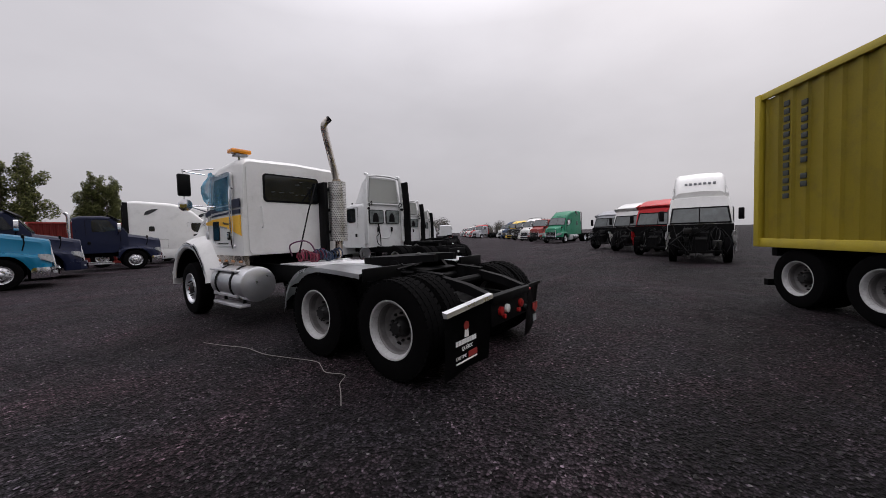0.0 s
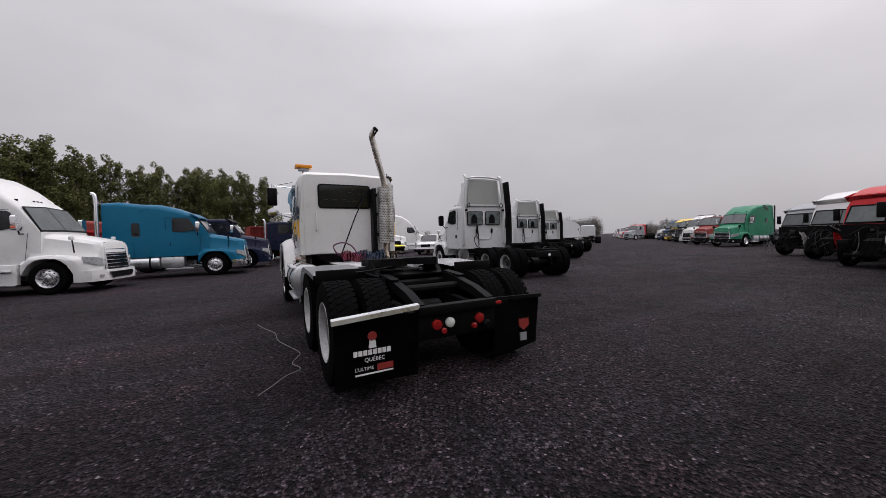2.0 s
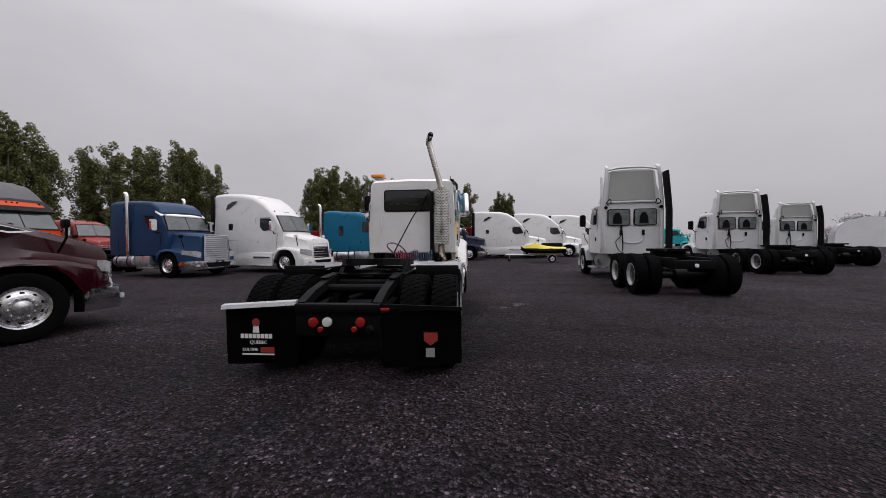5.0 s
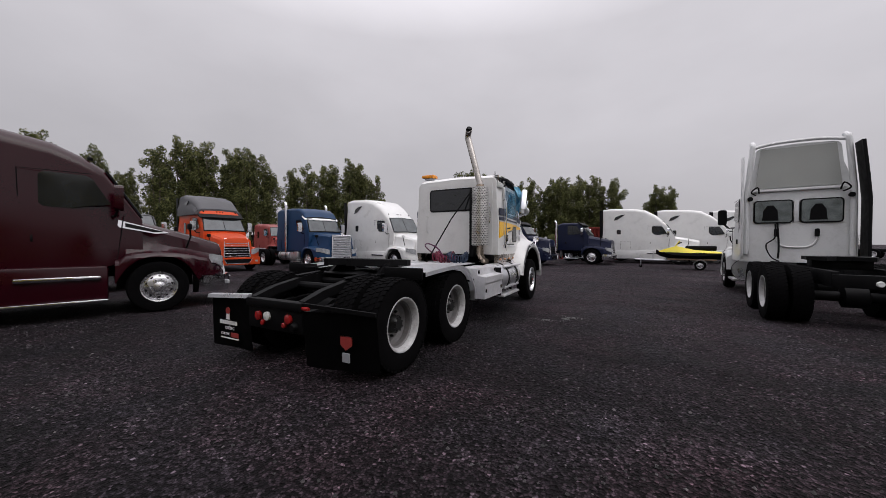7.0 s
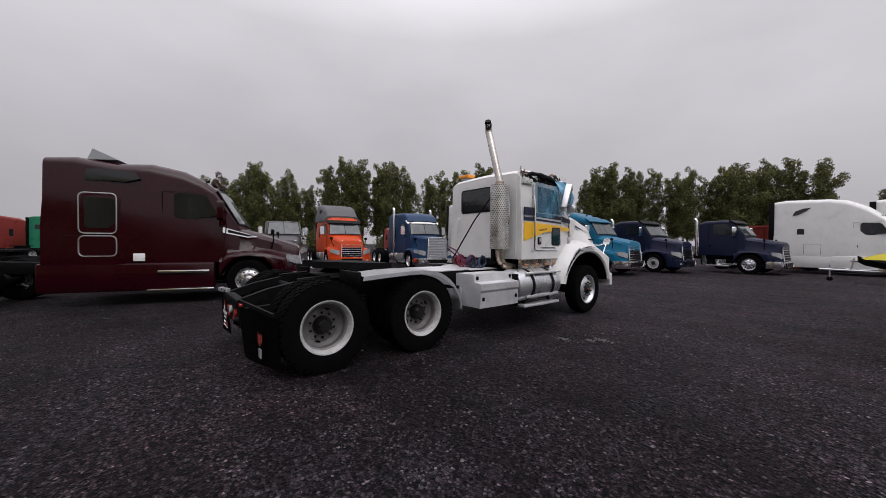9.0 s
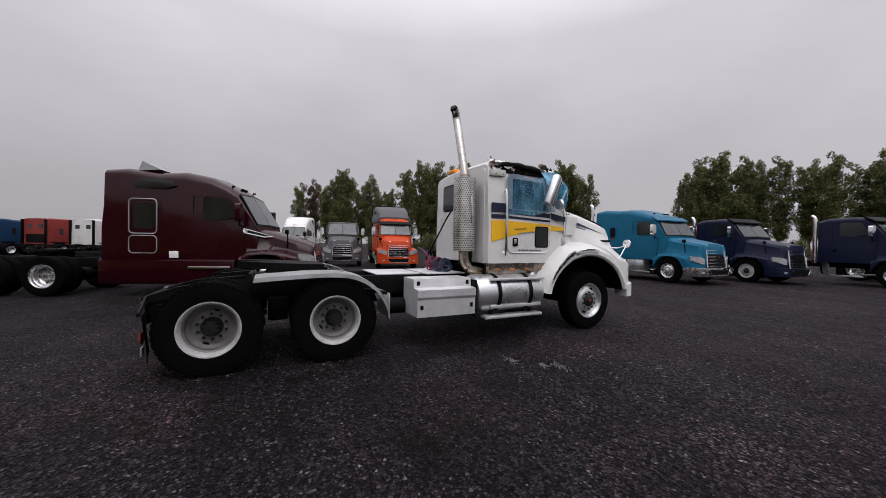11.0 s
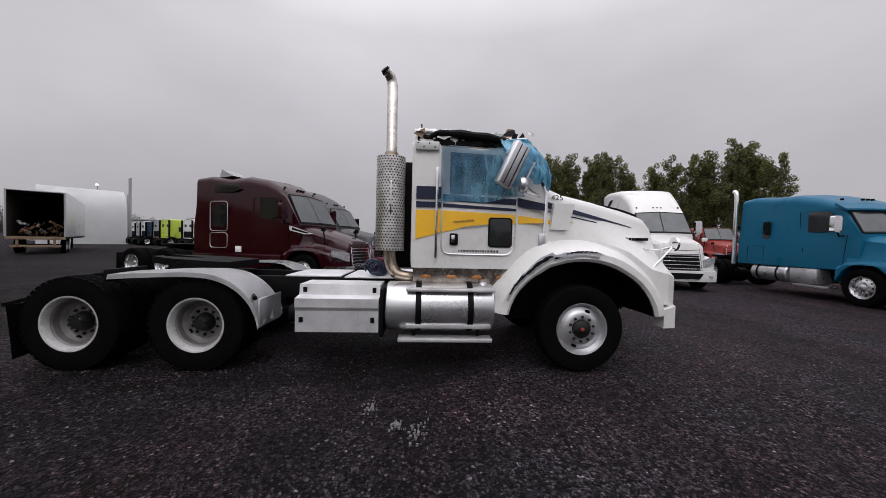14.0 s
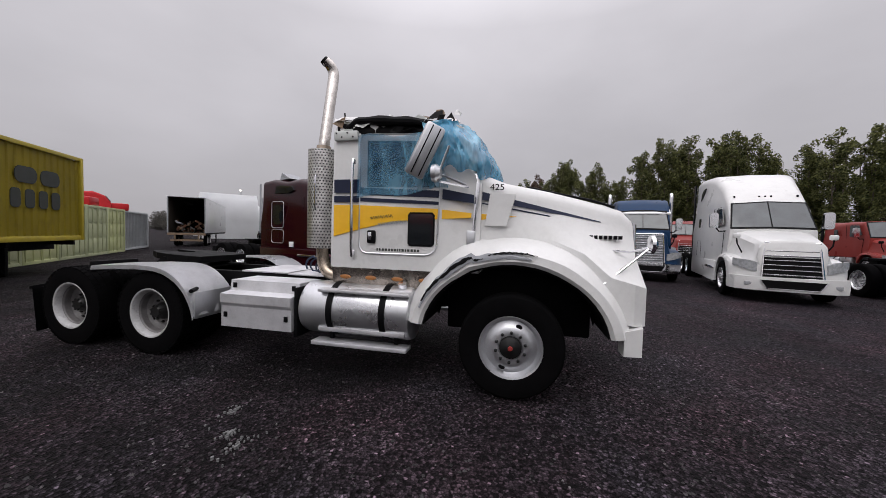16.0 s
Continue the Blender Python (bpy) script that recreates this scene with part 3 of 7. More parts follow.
def lathe_y(profile, cx, cz, n=28, caps=True):
    bm = bmesh.new()
    rows = [[bm.verts.new((cx + r * math.cos(2 * math.pi * k / n), y, cz + r * math.sin(2 * math.pi * k / n))) for k in range(n)] for y, r in profile]
    for a, b in zip(rows, rows[1:]):
        for k in range(n):
            bm.faces.new((a[k], a[(k + 1) % n], b[(k + 1) % n], b[k]))
    if caps:
        bm.faces.new(rows[0][::-1]), bm.faces.new(rows[-1])
    return bm


def chassis(parent, y0, y1, axles, finish="_alloy", tyre="tyre_rib", flap=True, detail=True):
    for s in (-1, 1):
        part("frame_rail", bx(s * 0.43 - 0.045, s * 0.43 + 0.045, y0, y1, 0.72, 0.98, 0.008), "black", parent)
        if flap:
            part("mud_flap", bx(s * 0.86 - 0.3, s * 0.86 + 0.3, y0 + 0.02, y0 + 0.035, 0.2, 0.85, 0.004), "trim", parent)
            part("tail_lamp", lathe_y([(y0 - 0.03, 0.05), (y0, 0.055)], s * 0.3, 0.82, 12), "lens_red", parent)
    part("cross_member", bx(-0.47, 0.47, y0 - 0.02, y0 + 0.1, 0.72, 0.93, 0.01), "black", parent)
    tandem(parent, axles, tyre, finish, detail=detail)
    ym = sum(axles) / len(axles)
    bm = bmesh.new()
    prism(bm, [(-0.45, ym + 0.3), (0.45, ym + 0.3), (0.47, ym - 0.1), (0.3, ym - 0.55), (0.1, ym - 0.25), (-0.1, ym - 0.25), (-0.3, ym - 0.55), (-0.47, ym - 0.1)], "z", 1.12, 1.19)
    part("fifth_wheel", bm, "black", parent, "greasy black coupling plate", smooth=False)
    part("plate_bracket", bx(-0.4, 0.4, ym - 0.15, ym + 0.15, 0.95, 1.12, 0.02), "black", parent)


def grille(parent, y, z0, z1, w0, w1, lean, frame="chrome", bars=9, mesh="trim"):
    """A radiator grille, leaning back, with bars across it."""
    def at(f, w):
        return z0 + (z1 - z0) * f, y - lean * f
    (za, ya), (zb, yb) = at(0, 0), at(1, 0)
    g = part("grille", quad_panel([(-w0, ya, za), (w0, ya, za), (w1, yb, zb), (-w1, yb, zb)], 0.02), mesh, parent, "radiator grille")
    bm = bmesh.new()
    tube(bm, [(-w0, ya + 0.02, za), (w0, ya + 0.02, za), (w1, yb + 0.02, zb), (-w1, yb + 0.02, zb), (-w0, ya + 0.02, za)], 0.035, 8)
    part("grille_surround", bm, frame, g)
    for k in range(bars):
        f = (k + 0.7) / (bars + 0.4)
        z, yy = at(f, 0)
        w = w0 + (w1 - w0) * f - 0.03
        part("grille_bar", bx(-w, w, yy + 0.008, yy + 0.045, z - 0.017, z + 0.012, 0.004), frame, g)


def tractor(m, color, label, roof=3.95, back=-4.3, axles=(-5.5, -6.8), hood=(1.98, 1.66), nose=1.15, square=False, group="parked tractor units", rim="_alloy", visor=None, stacks="", cabw=1.08,
            slope=True, bumper="color", hoodcolor=None, roofcolor=None, windows=True, mirror="chrome", fairing=0.0, skirt=False, grille_frame="chrome", detail=True, tyre="tyre_rib", flap=True, extender=True, dome=1.0):
    """A conventional tractor unit standing on its front axle's centre: nose to +y."""
    hoodcolor = hoodcolor or color
    t = thing("tractor_unit", m, label, "truck", group)
    wtop, wbase = (-0.84, 2.8), (-0.24, hood[0] + 0.02)
    sleeper = back < -2.6
    hw = 1.2 if sleeper else cabw
    st = []
    if sleeper:
        rb = roof - 0.06
        if slope:
            st = [(back, 0.95, rb, hw, hw - 0.1, 0.16), (back + 0.5, 0.95, roof, hw, hw - 0.1, 0.2), (-2.7, 0.95, roof - 0.08, hw, hw - 0.12, 0.25), (-2.1, 0.95, roof - (roof - 2.88) * 0.16 ** dome, hw - 0.04, hw - 0.16, 0.28),
                  (-1.48, 0.95, roof - (roof - 2.88) * 0.46 ** dome, cabw, cabw - 0.12, 0.28), (-1.1, 0.95, roof - (roof - 2.88) * 0.76 ** dome, cabw, cabw - 0.13, 0.24), (wtop[0] + 0.04, 0.95, 2.88, cabw, cabw - 0.14, 0.2)]
        else:
            st = [(back, 0.95, rb, hw, hw - 0.05, 0.14), (back + 0.3, 0.95, roof, hw, hw - 0.05, 0.16), (-2.1, 0.95, roof, hw - 0.04, hw - 0.1, 0.16), (-1.25, 0.95, roof - 0.05, cabw, cabw - 0.08, 0.16), (wtop[0] + 0.02, 0.95, max(2.88, roof - 0.3), cabw, cabw - 0.1, 0.14)]
    else:
        st = [(back, 0.95, 2.8, cabw, cabw - 0.06, 0.16), (back + 0.25, 0.95, 2.9, cabw, cabw - 0.06, 0.16), (-1.25, 0.95, 2.92, cabw, cabw - 0.08, 0.16), (wtop[0] + 0.02, 0.95, 2.86, cabw, cabw - 0.1, 0.14)]
    st += [(wbase[0], 1.12, wbase[1], cabw - 0.06, cabw - 0.1, 0.06)]
    cab = body_hull(color, t, st, label="painted cab shell")
    if roofcolor:
        zr = 2.85
        part("roof_cap", loft_bm([sec(back - 0.01, zr, rb + 0.012, hw + 0.012, hw - 0.09, 0.16), sec(back + 0.5, zr, roof + 0.012, hw + 0.012, hw - 0.09, 0.2), sec(-2.7, zr, roof - 0.06, hw + 0.012, hw - 0.11, 0.25), sec(-2.05, zr, roof - (roof - 2.88) * 0.14, hw - 0.02, hw - 0.15, 0.28), sec(-1.42, zr, roof - (roof - 2.88) * 0.42, cabw, cabw - 0.11, 0.25), sec(-1.04, zr, roof - (roof - 2.88) * 0.72, cabw + 0.01, cabw - 0.11, 0.2)]), roofcolor, t, "matte black roof fairing")
    # windscreen, two panes meeting at a ridge
    for s in (-1, 1):
        zt, yt = st[-2][2], st[-2][0]
        def on(f, x):
            return (x, yt + (wbase[0] - yt) * f + 0.022, zt + (wbase[1] - zt) * f + 0.018 - 0.05 * (abs(x) / cabw) ** 2)
        f0 = min(max((zt - 2.8) / (zt - wbase[1]), 0.07), 0.4)
        pts = [on(f0, s * 0.015), on(f0 + 0.02, s * (cabw - 0.24)), on(0.93, s * (cabw - 0.15)), on(0.95, s * 0.015)]
        part("windscreen", quad_panel(pts[::-1] if s > 0 else pts, 0.012), "clearglass", t, smooth=False)
        surround = [on(f0 - 0.05, 0.0), on(f0 - 0.03, s * (cabw - 0.2)), on(0.97, s * (cabw - 0.11)), on(0.985, 0.0)]
        surround = [(x, yy - 0.007, zz - 0.006) for x, yy, zz in surround]
        part("windscreen_rubber", quad_panel(surround[::-1] if s > 0 else surround, 0.012), "trim", t, smooth=False)
        door = [(-0.94, 2.6), (-1.02, 2.66), (-1.56, 2.68), (-1.62, 2.62), (-1.62, 2.1), (-1.58, 2.06), (-1.2, 2.05), (-1.02, 2.1), (-0.7, 2.14)]
        side_pane(door, cabw - 0.045, s, "glass", t)
        # door outline and handle
        bm = bmesh.new()
        tube(bm, [(s * (cabw - 0.02), yy, zz) for yy, zz in ((-0.52, 1.95), (-0.62, 1.1), (-1.82, 1.08), (-1.86, 2.7), (-0.95, 2.7))], 0.008, 5)
        part("door_seam", bm, "trim", t)
        part("door_handle", bx(s * cabw - 0.03, s * cabw + 0.03, -1.8, -1.68, 1.42, 1.56, 0.012), "trim", t)
        if sleeper:
            side_pane(rounded(back + 0.98, back + 1.26, 1.85, 2.45, 0.07), hw - 0.02, s, "glass", t, "sleeper_window")
            if slope and roof > 3.6:
                side_pane([(back + dy, z) for dy, z in ((0.75, 3.16), (0.88, 3.42), (1.2, 3.56), (1.5, 3.58), (1.3, 3.42), (1.0, 3.22))], hw - 0.085, s, "glass", t, "upper_window", 0.02)
            bm = bmesh.new()
            tube(bm, [(s * (hw + 0.001), yy, zz) for yy, zz in ((-3.6, 1.05), (-3.6, 1.6), (-2.95, 1.6), (-2.95, 1.05))], 0.007, 5)
            part("locker_seam", bm, "trim", t)
        lamp_out = 1.14 if not square else 1.2
        loops = []
        for i in range(7):
            f = i / 6
            x = 0.68 + f * (lamp_out - 0.68)
            yy = 0.62 + (nose - 0.62) * ((1.21 - x) / (0.5 if not square else 0.3)) ** 0.3333 if x < 1.205 else 0.7
            yy = min(yy, nose)
            zc, hh = 0.95 + 0.12 * f, 0.095 + 0.035 * math.sin(math.pi * min(f + 0.2, 1))
            loops.append([(s * (x - 0.03), yy - 0.05, zc - hh), (s * (x + 0.012), yy + 0.03, zc - hh), (s * (x + 0.012), yy + 0.03, zc + hh), (s * (x - 0.03), yy - 0.05, zc + hh)])
        part("headlight", loft_bm(loops), "headlamp", t, "grey headlight lens")
        part("wheel_well", arch(s * 0.62, s * 0.68, 0, 0.52, 0.0, 0.64, -5, 185, 12), "black", t)
        if skirt:
            part("side_skirt", bx(min(s * 1.05, s * 1.2), max(s * 1.05, s * 1.2), back - 0.1, -0.75, 0.32, 0.98, 0.05), color, t, "painted lower fairing")
            part("step", bx(min(s * 1.1, s * 1.26), max(s * 1.1, s * 1.26), -2.1, -0.75, 0.3, 0.36, 0.015), "chrome", t)
            part("step", bx(min(s * 1.1, s * 1.25), max(s * 1.1, s * 1.25), -1.9, -0.85, 0.72, 0.8, 0.02), "chrome", t)
        else:
            part("step", bx(min(s * 0.9, s * 1.18), max(s * 0.9, s * 1.18), -1.9, -0.85, 0.36, 0.42, 0.01), "alu", t)
    front_clip(t, hoodcolor, hood, nose, cabw, square)
    grille(t, nose + 0.05, 0.68, hood[1] - (0.03 if square else 0.06), 0.6, 0.53, 0.02 if square else 0.12, grille_frame, bars=12 if square else 7, mesh="grey" if square else "trim")
    bcol = {"color": color, "chrome": "chrome", "trim": "trim"}[bumper]
    plan = [(-1.2, 0.66), (-1.2, 0.85), (-1.12, nose - 0.05), (-0.85, nose + 0.1), (-0.4, nose + 0.16), (0.4, nose + 0.16), (0.85, nose + 0.1), (1.12, nose - 0.05), (1.2, 0.85), (1.2, 0.66)]
    part("bumper", loft_bm([[(x, yy, 0.34), (x * 1.01, yy + 0.01, 0.48), (x, yy, 0.7), (x * 0.9, yy - 0.08, 0.7), (x * 0.9, yy - 0.08, 0.34)] for x, yy in plan]), bcol, t, "front bumper")
    for s in (-1, 1):
        part("fog_lamp", bx(s * 0.86 - 0.09, s * 0.86 + 0.09, nose + 0.02, nose + 0.115, 0.46, 0.56, 0.02), "headlamp", t)
    part("air_intake", pr([(-0.62, 0.62), (-0.5, 0.42), (0.5, 0.42), (0.62, 0.62)], "y", nose + 0.13, nose + 0.18), "trim", t, smooth=False)
    part("intake_trim", bar([(-0.64, nose + 0.18, 0.63), (-0.51, nose + 0.18, 0.41), (0.51, nose + 0.18, 0.41), (0.64, nose + 0.18, 0.63)], 0.014, 6), "chrome", t)
    if visor:
        part("sun_visor", loft_bm([[(x, -0.8 + d, 2.9), (x, -0.52 + d, 2.72), (x, -0.52 + d, 2.67), (x, -0.84 + d, 2.84)] for x, d in ((-cabw + 0.06, -0.1), (-0.5, 0), (0.5, 0), (cabw - 0.06, -0.1))]), visor, t, "windscreen visor")
    for k in range(5):
        x = (-0.75, -0.14, 0, 0.14, 0.75)[k]
        part("marker_lamp", bx(x - 0.022, x + 0.022, -1.02, -0.94, 2.9 + (0.1 if sleeper and slope else 0), 2.96 + (0.1 if sleeper and slope else 0), 0.01), "trim", t)
    mirrors(t, cabw + 0.24, -0.6, 2.26, mirror)
    for s in (-1, 1):
        hm = part("hood_mirror", bar([(s * 0.85, 0.5, 1.3), (s * 0.98, 0.56, 1.55), (s * 1.0, 0.55, 1.72)], 0.018, 8), "trim", t)
        part("mirror_head", bx(s * 1.0 - 0.09, s * 1.0 + 0.09, 0.5, 0.58, 1.7, 1.84, 0.035), "white" if color in ("white", "fleet") else "trim", hm)
    if not skirt:
        tanks(t, max(back, -3.6) + 0.2, -2.1, 0.95, 0.29, 0.7)
        if sleeper:
            for s in (-1, 1):
                part("battery_box", bx(min(s * 0.7, s * 1.15), max(s * 0.7, s * 1.15), -2.05, -1.2, 0.45, 0.92, 0.03), "alu", t, "silver battery box")
    for s in (-1, 1) if stacks == "two" else (1,) if stacks == "one" else ():
        x = hw + 0.06 if sleeper else cabw - 0.05
        yy = -2.25 if square else back - 0.12
        part("exhaust_pipe", bar(curve_pts([(s * x, yy, 0.9), (s * x, yy, 2.2), (s * x, yy, roof + 0.1), (s * x, yy - 0.12, roof + 0.28)], 4), 0.075, 12), "chrome", t, "upright chrome exhaust stack")
    if sleeper and extender and not stacks:
        for s in (-1, 1):
            part("side_extender", bx(s * (hw - 0.02) - 0.02, s * (hw - 0.02) + 0.02, back - 0.22, back + 0.02, 1.0, roof - 0.15, 0.012), "trim", t, "black rubber side extender")
    chassis(t, axles[-1] - 0.75, 0.6, axles, rim, tyre, flap, detail)
    for s in (-1, 1):
        wheel(t, s * 1.07, 0, s, "tyre_rib", "steer", rim, random.uniform(0, 360), detail=detail)
    return t


def front_clip(t, color, hood, nose, cabw, square, name="hood"):
    """Hood and fenders in one moulding, cut out over the front wheels."""
    ys = [-0.66, -0.6, -0.5, -0.36, -0.2, 0.0, 0.2, 0.36, 0.5, 0.6, 0.66, 0.78, 0.88, nose - 0.18, nose - 0.1, nose - 0.04, nose]
    loops = []
    for y in ys:
        f = (y + 0.5) / (nose + 0.5)
        zt = hood[0] + (hood[1] - hood[0]) * max(f, 0) ** (1.0 if square else 1.25)
        tip = max(0, (y - 0.62) / (nose - 0.62))
        zf = 1.22 - 0.1 * abs(y / 0.7) ** 2 if y < 0.66 else 1.13 - 0.12 * tip
        if y < -0.5:
            zf = 1.05
        wo = 1.21 - (0.5 if not square else 0.3) * tip ** 3.0
        zb = 0.52 + math.sqrt(max(0.64 ** 2 - y * y, 0)) if abs(y) < 0.64 else 0.62
        zb = min(zb, zf - 0.05)
        wh = (0.8 if square else cabw - 0.14) - (0.14 if square else 0.28) * max(f, 0)
        if y < -0.5:
            zt = min(zt, 1.3)
        if y == nose:
            zt -= 0.06
            zf -= 0.05
        half = [(0, zt), (wh * 0.6, zt - 0.012), (wh * 0.88, zt - (0.03 if square else 0.06)), (wh, zt - (0.1 if square else 0.16)), (wh + 0.03, max(zf + 0.12, zt - 0.4)), (min(wh + 0.14, wo - 0.1), zf + 0.03), (wo - 0.06, zf - 0.005), (wo - 0.01, zf - 0.07), (wo, min(zb + (zf - zb) * 0.35, zf - 0.09)), (wo - 0.005, zb)]
        zin = 0.62 if abs(y) >= 0.64 else zb
        pts = [(x, y, z) for x, z in half] + [(0.66, y, zin)]
        loops.append([(-x, yy, z) for x, yy, z in pts[::-1]] + pts[1:])
    bm = bmesh.new()
    loft(bm, loops)
    return part(name, bm, color, t, "painted hood and fenders")


def loft_bm(loops, cap=True):
    bm = bmesh.new()
    loft(bm, loops, cap, cap)
    return bm

# ---- the white day-cab tractor in the middle ----
hero = thing("day_cab_tractor", pose(0, 0, 0), "white day-cab tractor with yellow and navy stripes and a smashed roof", "truck")


def hero_frame(t):
    for s in (-1, 1):
        part("frame_rail", bx(s * 0.42 - 0.045, s * 0.42 + 0.045, 0.1, 6.1, 0.72, 1.0, 0.008), "black", t, "black steel chassis rail")
        # rear ends of the rails slope down to the light bar
        part("rail_end", loft_bm([[(s * 0.40 + dx, y, z + dz) for dx, dz in ((-0.045, -0.05), (0.045, -0.05), (0.045, 0.05), (-0.045, 0.05))] for y, z in ((-0.72, 0.77), (-0.45, 0.86), (0.12, 0.97))]), "black", t)
        part("rail_end", loft_bm([[(s * 0.40 + dx, y, z) for dx, z in ((-0.04, z0), (0.04, z0), (0.04, z1), (-0.04, z1))] for y, z0, z1 in ((-0.7, 0.5, 0.7), (0.2, 0.62, 0.75))]), "black", t)
    part("light_bar", bx(-0.44, 0.44, -0.78, -0.68, 0.72, 0.81, 0.012), "trim", t, "steel cross bar over the tail lamps")
    part("lamp_panel", bx(-0.44, 0.44, -0.745, -0.72, 0.48, 0.72, 0.005), "black", t)
    for y, z in ((-0.1, 0.88), (0.3, 0.9), (1.0, 0.86), (1.9, 0.86), (2.8, 0.86)):
        part("cross_member", bar([(-0.4, y, z), (0.4, y, z)], 0.05, 10), "black", t)
    part("spring_hanger", bx(-0.6, 0.6, 0.55, 0.8, 0.45, 0.75, 0.03), "black", t)
    for y in (-0.28, 1.02):
        for s in (-1, 1):
            part("air_bag", bar([(s * 0.4, y, 0.42), (s * 0.4, y, 0.5), (s * 0.4, y, 0.6), (s * 0.4, y, 0.68)], [0.1, 0.13, 0.13, 0.1], 14), "rubber", t)
            part("trailing_arm", bx(s * 0.4 - 0.05, s * 0.4 + 0.05, y - 0.1, y + 0.8, 0.36, 0.44, 0.015), "black", t)
    part("torque_rod", bar([(-0.2, 0.1, 0.72), (0.1, 0.6, 0.78)], 0.035, 8), "black", t)
    for x, z, r, m in ((-0.25, 0.62, 0.052, "lens_red"), (-0.175, 0.55, 0.03, "lens_red"), (-0.105, 0.625, 0.05, "lens_white"), (0.24, 0.625, 0.052, "lens_red"), (0.175, 0.555, 0.03, "lens_red")):
        part("tail_lamp", lathe_y([(-0.775, r * 0.7), (-0.77, r * 0.95), (-0.745, r)], x, z, 18), m, t, "round tail lamp")
    part("side_marker", bx(0.43, 0.53, -0.76, -0.72, 0.735, 0.77, 0.01), "lens_red", t, "red marker lamp")
    part("trailer_socket", lathe_y([(-0.79, 0.03), (-0.77, 0.045), (-0.74, 0.05)], 0.33, 0.55, 16), "trim", t, "round electrical socket")


def hero_flaps(t):
    part("flap_bar", loft_bm([[(x, -0.74 + dy, z + dz) for dy, dz in ((-0.03, -0.02), (0.012, -0.025), (0.03, 0.03), (-0.02, 0.02))] for x, z in ((-0.43, 0.815), (-1.23, 0.765))]), "alu", t, "bent bright metal flap hanger")
    part("flap_bar", loft_bm([[(x, y + dy, z + dz) for dy, dz in ((-0.012, -0.02), (0.012, -0.02), (0.012, 0.02), (-0.012, 0.02))] for x, y, z in ((0.43, -0.74, 0.79), (1.25, -0.58, 0.735))]), "black", t, "black flap hanger")
    bm = bmesh.new()
    loft(bm, [[(x, -0.72 + 0.02 * math.sin(x * 7 + z * 3) + (0.76 - z) * 0.06, z) for x in (-1.21, -1.05, -0.9, -0.74, -0.58, -0.44)] for z in (0.16, 0.3, 0.45, 0.6, 0.76)], closed=False)
    bmesh.ops.solidify(bm, geom=bm.faces, thickness=0.008)
    fl = part("mud_flap", bm, "trim", t, "black rubber mud flap with white lettering")
    bm = bmesh.new()
    loft(bm, [[(x, -0.73 + (x - 0.45) * 0.22 + 0.02 * math.sin(x * 6 + z * 3) + (0.72 - z) * 0.07, z - 0.02 * (z < 0.2)) for x in (0.45, 0.6, 0.77, 0.94, 1.1, 1.24)] for z in (0.17, 0.3, 0.45, 0.6, 0.725)], closed=False)
    bmesh.ops.solidify(bm, geom=bm.faces, thickness=0.008)
    fr = part("mud_flap", bm, "trim", t, "black rubber mud flap with a faded red badge")
    yl = -0.722
    # plain shapes for the maker's badge, bars and words on the flap
    face = pose(0, yl, 0, 90, 0, 0)
    part("badge", lathe_y([(yl - 0.006, 0.001), (yl - 0.006, 0.042), (yl, 0.042)], -0.88, 0.605, 16), "badge", fl, "faded round badge")
    part("badge_stem", pr([(-0.915, 0.5), (-0.845, 0.5), (-0.855, 0.575), (-0.905, 0.575)], "y", yl - 0.006, yl), "lettering", fl)
    for k in range(8):
        x = -1.05 + k * 0.0435
        part("brand_bar", pr([(x, 0.44), (x + 0.034, 0.44), (x + 0.034, 0.485), (x, 0.485)], "y", yl - 0.002, yl + 0.004), "lettering", fl)
    text("place_name", "QUÉBEC", 0.05, pose(-0.86, yl + 0.004, 0.395, 90, 0, 0), "lettering", fl)
    text("slogan", "L'ULTIME", 0.042, pose(-0.955, yl + 0.01, 0.318, 90, 0, 0), "lettering", fl)
    part("slogan_bar", pr([(-0.84, 0.29), (-0.69, 0.29), (-0.69, 0.345), (-0.84, 0.345)], "y", yl + 0.004, yl + 0.01), "badge", fl)
    part("slogan_bar", pr([(-1.04, 0.265), (-0.69, 0.265), (-0.69, 0.278), (-1.04, 0.278)], "y", yl + 0.004, yl + 0.012), "lettering", fl)
    yr = -0.64
    part("shield", pr([(0.86, 0.5), (1.0, 0.5), (1.0, 0.42), (0.93, 0.37), (0.86, 0.42)], "y", yr - 0.004, yr + 0.012), "badge", fr, "faded red shield badge")
    part("shield_rim", loft_bm([[(x, yr - 0.006 + d, z) for d in (0, 0.01) for _ in (0, 1)][:4] for x, z in ((0.85, 0.51), (1.01, 0.51))]), "lettering", fr)
    part("badge_stem", pr([(0.88, 0.25), (0.97, 0.25), (0.97, 0.34), (0.88, 0.34)], "y", yr + 0.0, yr + 0.014), "grey", fr)


